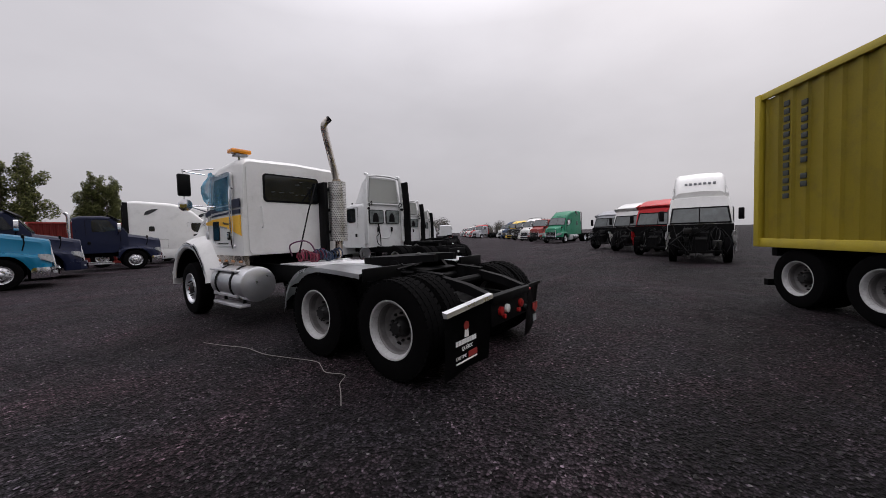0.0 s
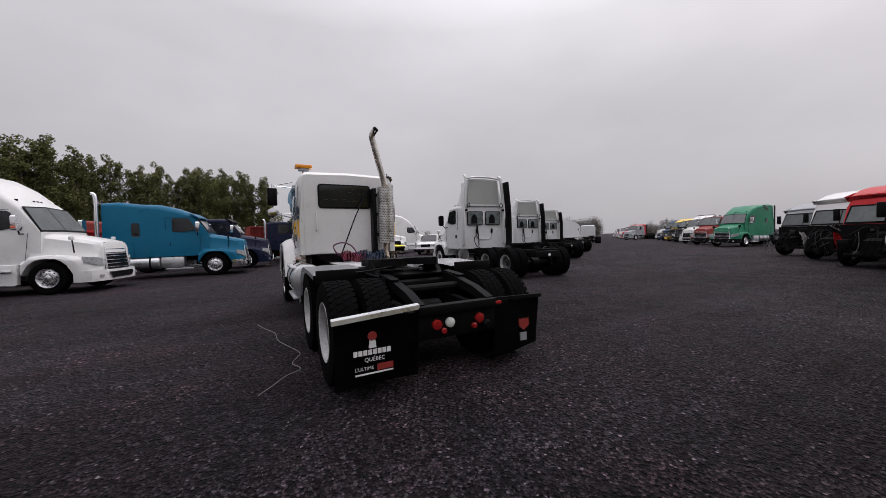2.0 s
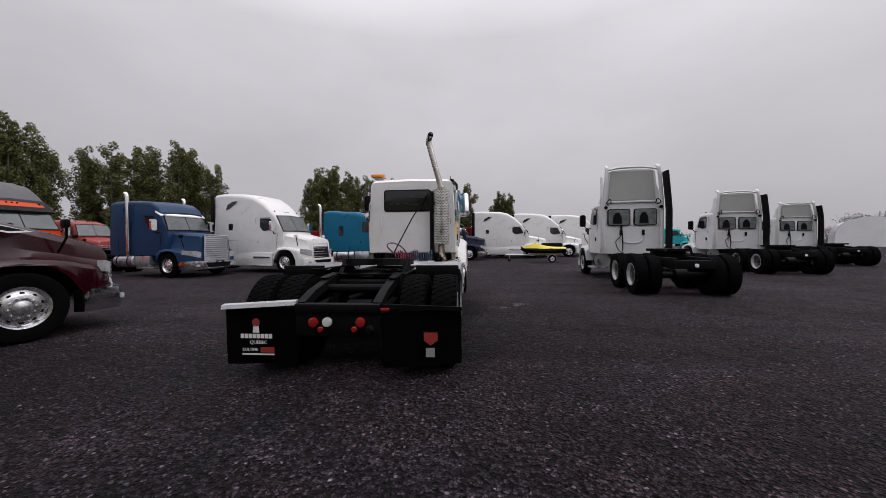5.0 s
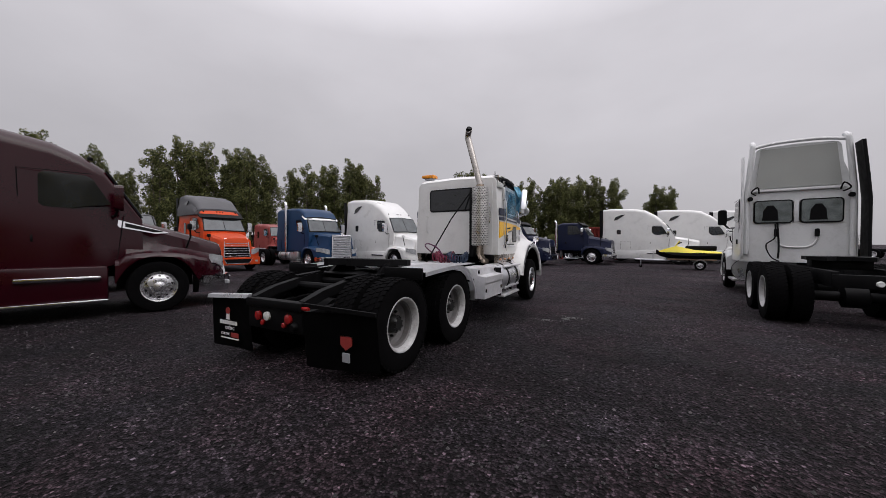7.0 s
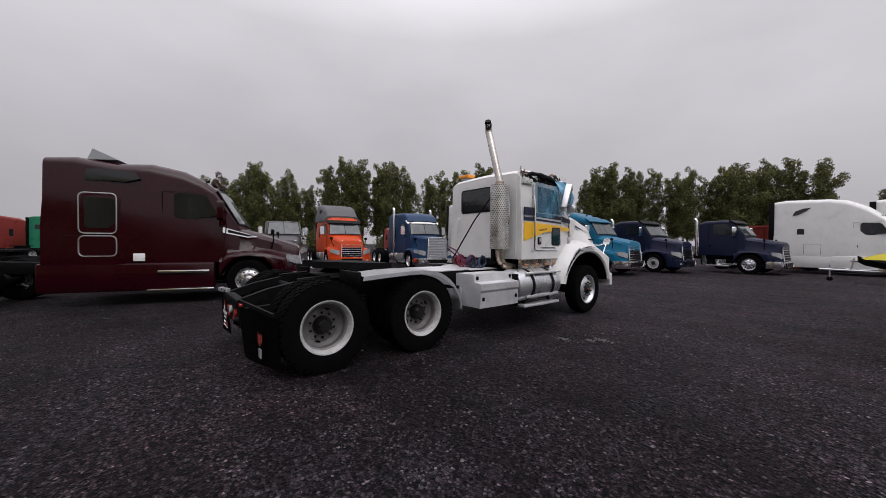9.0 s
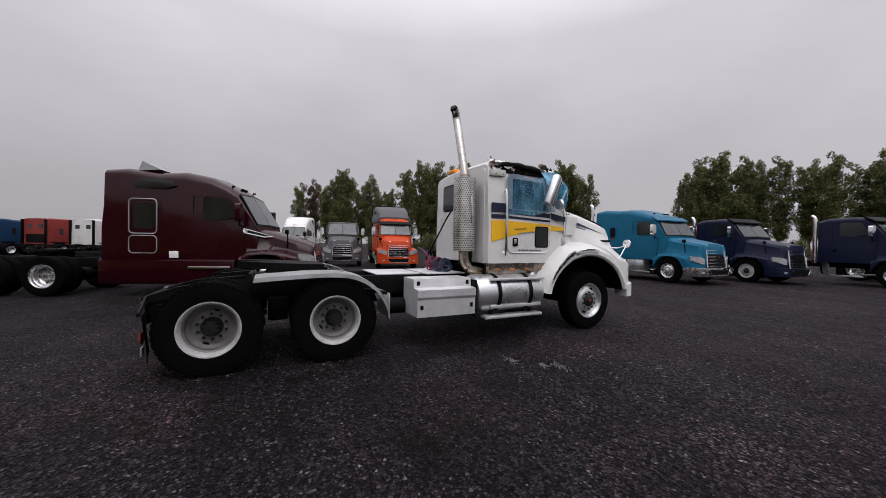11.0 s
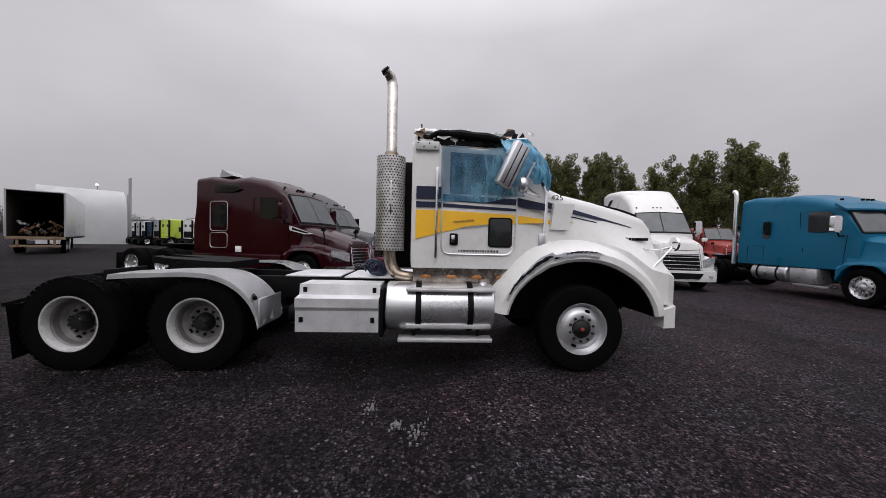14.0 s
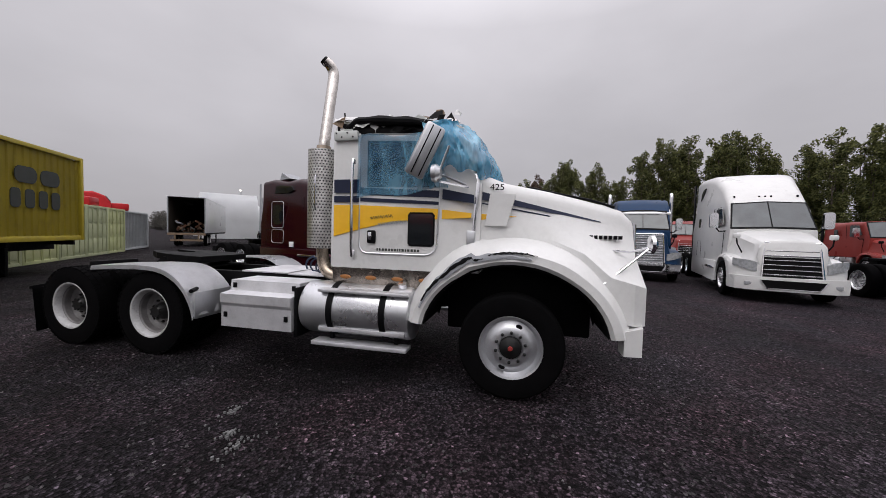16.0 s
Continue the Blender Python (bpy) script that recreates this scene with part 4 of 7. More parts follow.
def hero_wheels(t):
    for y, spin in ((0.0, 200), (1.32, 160)):
        for s in (-1, 1):
            wheel(t, s * 1.045, y, s, "tyre_block", "deep", "", spin)
            wheel(t, s * 0.705, y, s, "tyre_block", None, "", spin + 7)
        bm = bmesh.new()
        tube(bm, [(-0.75, y, 0.5), (0.75, y, 0.5)], 0.1, 12)
        lathe_x([(-0.22, 0.05), (-0.15, 0.21), (0.15, 0.21), (0.22, 0.05)], 20, bm, 0, y, 0.52)
        part("axle", bm, "black", t, "black drive axle")
    for s in (-1, 1):
        w = wheel(t, s * 1.06, 5.3, s, "tyre_rib", "steer", "_satin", 15)
        part("hub_cap", lathe_x([(0.15, 0.024), (0.158, 0.02), (0.16, 0)], 14), "badge", w)
    part("axle", bar([(-0.95, 5.3, 0.45), (0.95, 5.3, 0.45)], 0.06, 10), "black", t, "black steer axle")


def hero_fenders(t):
    """Aluminium half fenders over the forward drive axle."""
    for s in (-1, 1):
        bm = bmesh.new()
        pathyz = [tuple(p)[1:] for p in curve_pts([(0, 0.42, 1.065), (0, 0.8, 1.09), (0, 1.2, 1.105), (0, 1.45, 1.09), (0, 1.62, 1.03), (0, 1.76, 0.93), (0, 1.86, 0.8), (0, 1.92, 0.66), (0, 1.95, 0.53)], 3)]
        loops = []
        for y, z in pathyz:
            crush = 0.01 + 0.045 * max(0, (1.0 - z) / 0.5)
            row = []
            for i in range(12):
                f = i / 11
                n = crush * noise.noise((f * 5.5 + s, y * 7 + z * 6, 4.4))
                row.append((s * (0.58 + 0.62 * f), y + n * 0.8, z + 0.012 * math.sin(math.pi * f) + n * (0.6 if z > 1 else 0.1)))
            row.append((s * 1.205, y - 0.01, z - 0.05))
            loops.append(row)
        loft(bm, loops, closed=False)
        bmesh.ops.solidify(bm, geom=bm.faces, thickness=0.006)
        part("half_fender", bm, "tread" if s > 0 else "alu", t, "dented aluminium half fender")
        part("fender_bracket", bar([(s * 0.45, 1.5, 0.85), (s * 1.18, 1.9, 0.83)], 0.025, 8), "trim", t)
        part("fender_flap", bx(min(s * 0.6, s * 1.18), max(s * 0.6, s * 1.18), 1.93, 1.95, 0.5, 0.82, 0.004), "alu" if s > 0 else "trim", t)
        part("deck_wing", bx(min(s * 0.62, s * 1.18), max(s * 0.62, s * 1.18), 0.36, 0.4, 0.98, 1.12, 0.008), "trim", t)


def hero_fifth_wheel(t):
    bm = bmesh.new()
    outline = [(-0.42, 1.12), (0.42, 1.12), (0.47, 0.95), (0.47, 0.6), (0.4, 0.3), (0.24, 0.02), (0.16, 0.02), (0.09, 0.45), (0.0, 0.55), (-0.09, 0.45), (-0.16, 0.02), (-0.24, 0.02), (-0.4, 0.3), (-0.47, 0.6), (-0.47, 0.95)]
    prism(bm, outline, "z", 1.08, 1.17)
    me = part("fifth_wheel", bm, "black", t, "greasy black fifth-wheel plate", smooth=False)
    me.matrix_local = pose(0, 0.1, 0.05, -2.5, 0, 0)
    for s in (-1, 1):
        part("plate_bracket", loft_bm([[(s * 0.43 + dx, y, z) for dx, y, z in ((-0.03, 0.45, 1.0), (0.03, 0.45, 1.0), (0.03, 1.0, 1.0), (-0.03, 1.0, 1.0))], [(s * 0.43 + dx, y, z) for dx, y, z in ((-0.03, 0.62, 1.15), (0.03, 0.62, 1.15), (0.03, 0.82, 1.15), (-0.03, 0.82, 1.15))]]), "black", t)
    part("slide_plate", bx(-0.5, 0.5, 0.3, 1.2, 0.995, 1.015, 0.004), "black", t)
    part("release_rod", bar([(-0.3, 0.3, 1.12), (-0.62, 0.35, 1.08), (-0.75, 0.3, 1.08)], 0.012, 6), "trim", t)
    for s in (-1, 1):
        part("ramp", loft_bm([[(s * 0.42 + dx, y, z) for dx in (-0.05, 0.05) for z in (z0, z0 + 0.02)] for y, z0 in ((-0.1, 0.99), (0.3, 1.02))]), "black", t)


def hero_cab(t):
    st = [(3.46, 1.19, 2.76, 0.985, 0.94, 0.13), (3.54, 1.19, 2.83, 1.0, 0.95, 0.15), (3.9, 1.19, 2.86, 1.0, 0.95, 0.16), (4.4, 1.19, 2.83, 1.0, 0.94, 0.16), (4.62, 1.19, 2.76, 1.0, 0.92, 0.14), (4.98, 1.19, 2.12, 0.96, 0.9, 0.06)]
    cab = body_hull("white", t, st, "cab", "white painted day cab")
    # rear wall: recessed seam frame, window with rubber, plate
    part("rear_wall_panel", pr(rounded(-0.9, 0.86, 1.2, 2.66, 0.08), "y", 3.447, 3.47), "white", t, "flat rear cab panel")
    part("rear_window_rubber", pr(rounded(-0.63, 0.45, 2.02, 2.53, 0.07), "y", 3.438, 3.46), "trim", t)
    part("rear_window", pr(rounded(-0.6, 0.42, 2.05, 2.5, 0.05), "y", 3.432, 3.45), "glass", t, "dark rear window with faded stickers")
    rnd = random.Random(5)
    for k in range(8):
        x, z = rnd.uniform(-0.5, 0.25), rnd.uniform(2.12, 2.44)
        part("window_sticker", pr([(x, z), (x + rnd.uniform(0.03, 0.1), z + 0.005), (x + 0.07, z + rnd.uniform(0.01, 0.03)), (x - 0.01, z + 0.015)], "y", 3.428, 3.434), "darkletter", t, "scraped sticker remains", smooth=False)
    part("rear_grab_handle", bar(curve_pts([(-0.68, 3.44, 1.6), (-0.68, 3.39, 1.63), (-0.68, 3.39, 1.9), (-0.68, 3.44, 1.93)], 3), 0.012, 8), "white", t)
    part("corner_post", bx(0.44, 0.52, 3.24, 3.44, 1.15, 2.45, 0.01), "trim", t, "black exhaust bracket post")
    for z in (1.5, 1.9, 2.3):
        part("bracket", bx(0.5, 0.66, 3.22, 3.28, z - 0.03, z + 0.03, 0.006), "trim", t)
    # kick panels with amber lamps
    for s in (-1, 1):
        kp = part("kick_panel", pr([(s * 0.9, 0.985), (s * 0.955, 0.985), (s * 0.998, 1.19), (s * 0.9, 1.19)], "y", 3.48, 4.66), "kick", t, "stainless kick panel with amber lamps")
        for k in range(4):
            y = 3.62 + 0.28 * k
            bm = lathe_x([(0, 0.065), (s * 0.02, 0.05), (s * 0.028, 0)], 16, None, s * 0.972, y, 1.085)
            for v in bm.verts:
                v.co.z = 1.085 + (v.co.z - 1.085) * 0.42
            part("amber_lamp", bm, "amber_dull", kp)
        # door with rounded outline
        dy = [(3.78, 1.4), (3.79, 1.36), (3.815, 1.325), (3.86, 1.31), (4.46, 1.31), (4.52, 1.325), (4.56, 1.36), (4.58, 1.42), (4.6, 2.05), (4.48, 2.5), (4.44, 2.54), (3.86, 2.56), (3.81, 2.55), (3.78, 2.5)]
        door = part("door", pr(dy, "x", min(s * 0.97, s * 1.008), max(s * 0.97, s * 1.008)), "white", t, "white cab door", smooth=False)
        bm = bmesh.new()
        tube(bm, [(s * 1.008, y, z) for y, z in dy + [dy[0]]], 0.008, 5)
        part("door_seal", bm, "alu", door)
        side_pane([(3.86, 1.98), (4.56, 1.98), (4.5, 2.1), (4.42, 2.46), (3.86, 2.48)], 0.998, s, "glass", door, "side_window", 0.014)
        side_pane([(4.29, 1.42), (4.31, 1.395), (4.53, 1.395), (4.555, 1.42), (4.555, 1.7), (4.53, 1.725), (4.31, 1.725), (4.29, 1.7)], 1.004, s, "trim", door, "peep_window_rubber", 0.012)
        side_pane(rounded(4.305, 4.54, 1.41, 1.71, 0.03), 1.008, s, "glass", door, "peep_window", 0.012)
        part("door_handle", bx(min(s * 1.0, s * 1.035), max(s * 1.0, s * 1.035), 3.87, 3.96, 1.41, 1.54, 0.015), "trim", door, "black latch")
        part("latch_plate", bx(min(s * 1.03, s * 1.045), max(s * 1.03, s * 1.045), 3.885, 3.925, 1.44, 1.52, 0.006), "chrome", door)
        part("grab_handle", bar(curve_pts([(s * 1.0, 3.72, 1.32), (s * 1.06, 3.72, 1.36), (s * 1.06, 3.72, 2.2), (s * 1.0, 3.72, 2.24)], 3), 0.016, 8), "chrome", t, "chrome grab handle")
        part("cowl_strip", bar([(s * 0.975, 4.9, 1.2), (s * 0.965, 4.93, 1.7), (s * 0.94, 4.95, 2.05), (s * 0.92, 4.93, 2.12)], 0.018, 8), "chrome", t, "bright strip behind the hood")
        part("hinge", bx(min(s * 0.93, s * 1.0), max(s * 0.93, s * 1.0), 4.86, 4.94, 1.38, 1.56, 0.012), "alu", t)
        rn = random.Random(6)
        y = 3.97
        while y < 4.42:
            w = rn.choice([0.018, 0.022, 0.012])
            part("permit_bar", bx(min(s * 1.006, s * 1.0115), max(s * 1.006, s * 1.0115), y, y + w, 1.338, 1.362, 0.0), "darkletter", door)
            y += w + 0.012
        for k, (y0, z0) in enumerate(((3.9, 1.66), (3.98, 1.6))):
            pts = [(s * 1.017, y0 + 0.008 * i, z0 + 0.018 * math.sin(i * 1.9 + k) + 0.001 * i) for i in range(40 if k else 30)]
            part("crayon_scribble", bar(pts, 0.0035, 4), "darkletter" if k == 0 else "grey", door, "unreadable crayon mark")
    # painted stripes, a hair proud of the skin
    for s in (-1, 1):
        def stripe(name, poly, m, x=1.002, th=0.008):
            side_pane(poly, x, s, m, t, name, th)
        stripe("yellow_stripe", [(3.5, 1.47), (3.77, 1.545), (3.77, 1.79), (3.5, 1.79)], "yellow")
        stripe("yellow_stripe", [(3.79, 1.55), (4.12, 1.63), (4.58, 1.66), (4.585, 1.76), (3.79, 1.79)], "yellow", 1.012, 0.003)
        stripe("yellow_stripe", [(4.62, 1.665), (4.9, 1.68), (4.9, 1.725), (4.62, 1.755)], "yellow", 0.99, 0.012)
        stripe("navy_stripe", [(3.5, 1.92), (3.77, 1.92), (3.77, 2.06), (3.5, 2.06)], "navystripe")
        stripe("navy_stripe", [(3.5, 1.82), (3.77, 1.82), (3.77, 1.885), (3.5, 1.885)], "navystripe")
        stripe("navy_stripe", [(3.79, 1.9), (4.59, 1.87), (4.595, 1.94), (3.79, 1.975)], "navystripe", 1.012, 0.003)
        stripe("navy_stripe", [(3.79, 1.83), (4.59, 1.8), (4.59, 1.83), (3.79, 1.87)], "navystripe", 1.012, 0.003)
        stripe("navy_stripe", [(4.62, 1.86), (4.92, 1.82), (4.92, 1.9), (4.62, 1.96)], "navystripe", 0.985, 0.012)
    # windscreen
    for s in (-1, 1):
        pts = [(s * 0.03, 4.68, 2.72), (s * 0.84, 4.64, 2.68), (s * 0.88, 4.94, 2.16), (s * 0.03, 5.0, 2.16)]
        part("windscreen", quad_panel(pts[::-1] if s > 0 else pts, 0.012), "glass", t, smooth=False)


def film_material(name, low, high, alpha):
    m = bpy.data.materials.new(name)
    m.use_nodes = True
    nt = m.node_tree
    b = nt.nodes["Principled BSDF"]
    tc = nt.nodes.new("ShaderNodeTexCoord")
    n = nt.nodes.new("ShaderNodeTexNoise")
    n.inputs["Scale"].default_value, n.inputs["Detail"].default_value, n.inputs["Distortion"].default_value = 3.5, 7, 0.4
    sc = nt.nodes.new("ShaderNodeMapping")
    sc.inputs["Scale"].default_value, sc.inputs["Rotation"].default_value = (1, 2.6, 0.8), (0.4, 0, 0)
    nt.links.new(tc.outputs["Object"], sc.inputs["Vector"])
    nt.links.new(sc.outputs[0], n.inputs["Vector"])
    r = nt.nodes.new("ShaderNodeValToRGB")
    r.color_ramp.elements[0].position, r.color_ramp.elements[0].color = 0.42, (*low, 1)
    r.color_ramp.elements[1].position, r.color_ramp.elements[1].color = 0.64, (*high, 1)
    nt.links.new(n.outputs["Fac"], r.inputs["Fac"])
    nt.links.new(r.outputs[0], b.inputs["Base Color"])
    b.inputs["Roughness"].default_value = 0.15
    b.inputs["Alpha"].default_value = alpha
    bp = nt.nodes.new("ShaderNodeBump")
    bp.inputs["Strength"].default_value, bp.inputs["Distance"].default_value = 0.6, 0.03
    nt.links.new(n.outputs["Fac"], bp.inputs["Height"])
    nt.links.new(bp.outputs[0], b.inputs["Normal"])
    return m


M["film"] = film_material("blue_plastic_film", (0.02, 0.11, 0.2), (0.15, 0.38, 0.53), 0.55)
M["film_loose"] = film_material("loose_blue_plastic_film", (0.05, 0.27, 0.45), (0.2, 0.52, 0.72), 0.75)


def sheet(fn, nu, nv, thick=0.002):
    """A wrinkled sheet from a function of (u, v) in 0..1."""
    bm = bmesh.new()
    loft(bm, [[fn(i / nu, j / nv) for i in range(nu + 1)] for j in range(nv + 1)], closed=False)
    return bm


def wrinkle(y, z, k=0.012):
    return k * (noise.noise((y * 7, z * 7, 3.1)) + 0.6 * noise.noise((y * 17 + z * 6, z * 9, 8.4)))


def hero_film(t):
    for s in (-1, 1):
        part("plastic_film", sheet(lambda u, v: (s * (1.024 + wrinkle(u * 0.8, v * 0.7)), 3.76 + u * (0.92 - 0.14 * v), 1.86 + 0.1 * u * (1 - v) + v * 0.68 + 0.02 * math.sin(u * 9)), 26, 24), "film", t, "creased blue plastic film taped over the window")
    plan = curve_pts([(1.05, 4.5, 0), (1.1, 4.74, 0), (1.05, 4.9, 0), (0.8, 5.03, 0), (0.3, 5.08, 0), (-0.3, 5.1, 0), (-0.8, 5.05, 0), (-1.0, 4.95, 0), (-1.02, 4.7, 0)], 8)

    def wrap(u, v):
        i = min(int(u * (len(plan) - 1)), len(plan) - 2)
        p = plan[i].lerp(plan[i + 1], u * (len(plan) - 1) - i)
        q = Vector((p.x, p.y - 4.2, 0)).normalized()
        fold = 0.035 * noise.noise((u * 26, v * 3.5, 2.2)) + 0.02 * noise.noise((u * 60, v * 9, 6.1))
        belly = 0.1 * math.sin(math.pi * min(v + 0.1, 1)) - 0.06 * (1 - v)
        return (p.x * (1 - 0.05 * v) + q.x * (fold + belly), p.y - (0.2 if p.y > 4.8 else 0.1) * v ** 1.3 + q.y * (fold + belly), 2.14 + 0.07 * noise.noise((u * 14, 0, 9)) * (1 - v) + 0.54 * v)
    part("plastic_film", sheet(wrap, 110, 26), "film_loose", t, "creased blue plastic film over the windscreen")


def hero_roof_damage(t):
    rnd = random.Random(11)
    # torn roof edge, peeled paint and black tubing along the right roof rail
    part("roof_tube", bar(curve_pts([(0.93, 3.6, 2.66), (0.96, 3.75, 2.74), (0.97, 4.1, 2.72), (0.95, 4.45, 2.68), (0.9, 4.6, 2.6)], 5), [0.03 + 0.03 * math.sin(math.pi * i / 20) ** 2 + 0.008 * math.sin(i * 1.7) for i in range(21)], 10), "trim", t, "black tubing hanging along the torn roof")
    for k in range(22):
        y = 3.48 + k * 0.058 + rnd.uniform(-0.03, 0.03)
        w, h = rnd.uniform(0.05, 0.17), rnd.uniform(0.03, 0.11)
        z0, out = rnd.choice([2.6, 2.7, 2.76]), rnd.uniform(0.0, 0.06)
        poly = [(0.93 + out - 0.3 * max(z0 + dz - 2.7, 0) + rnd.uniform(-0.02, 0.03), y + dy + rnd.uniform(-0.04, 0.04), z0 + dz + rnd.uniform(-0.03, 0.03)) for dy, dz in ((0, 0), (w * 0.6, -0.02), (w, h * 0.3), (w * 0.8, h), (w * 0.35, h * 0.7))]
        tear = bmesh.new()
        va = [tear.verts.new(p) for p in poly]
        vb = [tear.verts.new((p[0] - 0.008, p[1], p[2] + 0.004)) for p in poly]
        tear.faces.new(va), tear.faces.new(vb[::-1])
        for i in range(5):
            tear.faces.new((va[i], vb[i], vb[(i + 1) % 5], va[(i + 1) % 5]))
        part("torn_panel", tear, rnd.choice(["white", "white", "panel", "trim", "trim", "wood"]), t, smooth=False)
    part("roof_gap", sheet(lambda u, v: (0.955 + 0.02 * v - 0.03 * v * v + wrinkle(u * 3, v, 0.02), 3.5 + 1.1 * u, 2.58 + 0.13 * v + 0.02 * noise.noise((u * 9, 1, 4)) - 0.08 * u * u), 24, 4), "black", t, "dark torn opening under the roof edge")
    for k in range(3):
        part("torn_skin", sheet(lambda u, v: (0.86 + 0.11 * v + 0.03 * noise.noise((u * 4 + k * 3, v * 2, 5)), 3.47 + k * 0.36 + 0.42 * u, 2.815 - 0.05 * k * u - 0.055 * v * v + 0.035 * noise.noise((u * 7 + k * 5, v * 3, 1)) - 0.05 * (k == 2) * u), 14, 6), "white", t, "torn white roof skin")
    part("wrecked_lamp", bx(0.78, 0.86, 4.5, 4.58, 2.8, 2.88, 0.02), "wood", t, "broken roof lamp")
    part("whip_aerial", bar([(0.88, 3.55, 2.78), (0.88, 3.54, 2.88)], 0.008, 6), "trim", t)
    part("torn_bracket", bx(0.94, 1.0, 3.48, 3.74, 2.5, 2.62, 0.015), "panel", t, "riveted corner bracket")
    for k in range(4):
        part("rivet", lathe_x([(0.998, 0.011), (1.006, 0.008), (1.008, 0)], 8, None, 0, 3.51 + 0.06 * k, 2.59 - 0.05 * (k % 2)), "trim", t)
    part("roof_rag", sheet(lambda u, v: (0.55 + 0.45 * u, 4.35 + 0.35 * v, 2.8 - 0.12 * u * u + wrinkle(u, v, 0.05)), 12, 12), "canvas", t, "crumpled plastic on the roof edge")
    # small roof lamps and horn
    for x in (-0.6, 0.0, 0.55):
        part("clearance_lamp", bx(x - 0.05, x + 0.05, 4.5, 4.6, 2.8, 2.86, 0.02), "lens_amber", t)


def hero_hood(t):
    st = [(4.95, 1.24, 2.19, 0.88, 0.8, 0.12), (5.2, 1.34, 2.15, 0.85, 0.78, 0.13), (5.6, 1.27, 2.07, 0.85, 0.73, 0.14), (5.9, 1.1, 1.995, 1.0, 0.69, 0.14), (6.1, 0.84, 1.94, 1.12, 0.67, 0.14), (6.28, 0.8, 1.88, 1.14, 0.64, 0.13), (6.38, 0.8, 1.78, 1.08, 0.6, 0.12)]
    body_hull("white", t, st, "hood", "white sloping hood with torn edges")
    grille(t, 6.41, 0.88, 1.7, 0.5, 0.5, 0.03, "chrome", 14, "grey")
    for s in (-1, 1):
        # big round fender, flat face, flaring to the corner
        bm = bmesh.new()
        loops = []
        for i in range(23):
            a = radians(172 - i * (172 - 8) / 22)
            r = 0.66 + 0.1 * abs(math.cos(a)) ** 2
            cy, cz = 5.3 + r * math.cos(a) * 1.07, 0.56 + r * math.sin(a) * 1.12
            k = 0.045 * noise.noise((i * 0.6, s, 2))
            oy, oz = math.cos(a), math.sin(a)
            ro = 0.19
            loops.append([(s * 0.68, cy + oy * 0.1, cz + oz * 0.14), (s * 1.195, cy, cz), (s * (1.225 + k * 0.3), cy + oy * 0.03, cz + oz * 0.03), (s * (1.215 + k * 0.3), cy + oy * 0.1, cz + oz * 0.1), (s * 1.12, cy + oy * (ro - 0.02), cz + oz * (ro - 0.015)), (s * 0.95, cy + oy * (ro + 0.03), cz + oz * (ro + 0.04)), (s * 0.66, cy + oy * (ro + 0.06), cz + oz * (ro + 0.09))])
        loft(bm, loops)
        part("fender", bm, "white", t, "white rounded fender with scraped edges")
        # nose corner and headlamp housing
        part("headlight", quad_panel([(s * 0.74, 6.4, 0.92), (s * 0.98, 6.34, 0.92), (s * 0.96, 6.3, 1.08), (s * 0.74, 6.37, 1.1)][:: -s], 0.02), "lens_white", t, "clear headlight")
        part("bumper_corner", loft_bm([[(s * x0, y, 0.54), (s * x1, y, 0.54), (s * x1, y, 0.82 + dz), (s * x0, y, 0.82 + dz)] for y, x0, x1, dz in ((6.2, 1.02, 1.2, -0.06), (6.34, 0.96, 1.18, -0.02), (6.36, 0.8, 0.98, 0.05))]), "white", t, "white bumper end")
        liner = []
        for i in range(23):
            a = radians(172 - i * (172 - 8) / 22)
            r = 0.645 + 0.1 * abs(math.cos(a)) ** 2
            cy, cz = 5.3 + r * math.cos(a) * 1.07, 0.56 + r * math.sin(a) * 1.12
            liner.append([(s * 0.5, cy, cz - 0.06), (s * 0.56, cy, cz), (s * 1.18, cy, cz), (s * 1.18, cy + 0.012 * math.cos(a), cz + 0.012), (s * 0.5, cy, cz + 0.012)])
        part("wheel_arch_liner", loft_bm(liner), "black", t)
        part("inner_wheel_well", bx(min(s * 0.5, s * 0.56), max(s * 0.5, s * 0.56), 4.62, 6.05, 0.5, 1.25, 0.02), "black", t)
        # air cleaner cowl piece and hood vent flap
        part("cowl_flap", loft_bm([[(s * 0.82, y, z), (s * (0.9 - 0.02 * (z - 1.6)), y, z), (s * (0.9 - 0.02 * (z - 1.6)), y + wd, z), (s * 0.8, y + wd, z)] for y, z, wd in ((5.02, 1.66, 0.2), (5.06, 1.98, 0.24))]), "white", t, "loose white cowl panel")
        def flank(y):
            return 0.815 - (y - 4.95) * 0.122
        part("hood_stripe", sheet(lambda u, v: (s * (flank(4.98 + u * 1.1) + 0.014 + 0.012 * (1 - v)), 4.98 + u * 1.1, 1.93 - 0.2 * u + (0.075 * (1 - u) + 0.008) * v - 0.01 * u), 16, 2), "navystripe", t, "navy stripe on the hood")
        part("hood_stripe", sheet(lambda u, v: (s * (flank(4.98 + u * 1.05) + 0.022), 4.98 + u * 1.05, 1.885 - 0.2 * u + 0.014 * v), 16, 1), "navystripe", t, "thin navy stripe on the hood")
        part("hood_stripe", sheet(lambda u, v: (s * (flank(4.98 + 0.34 * u) + 0.045), 4.98 + 0.34 * u, 1.72 + 0.04 * u + 0.06 * (1 - u) * v), 6, 2), "yellow", t, "yellow stripe on the hood")
        bm = bmesh.new()
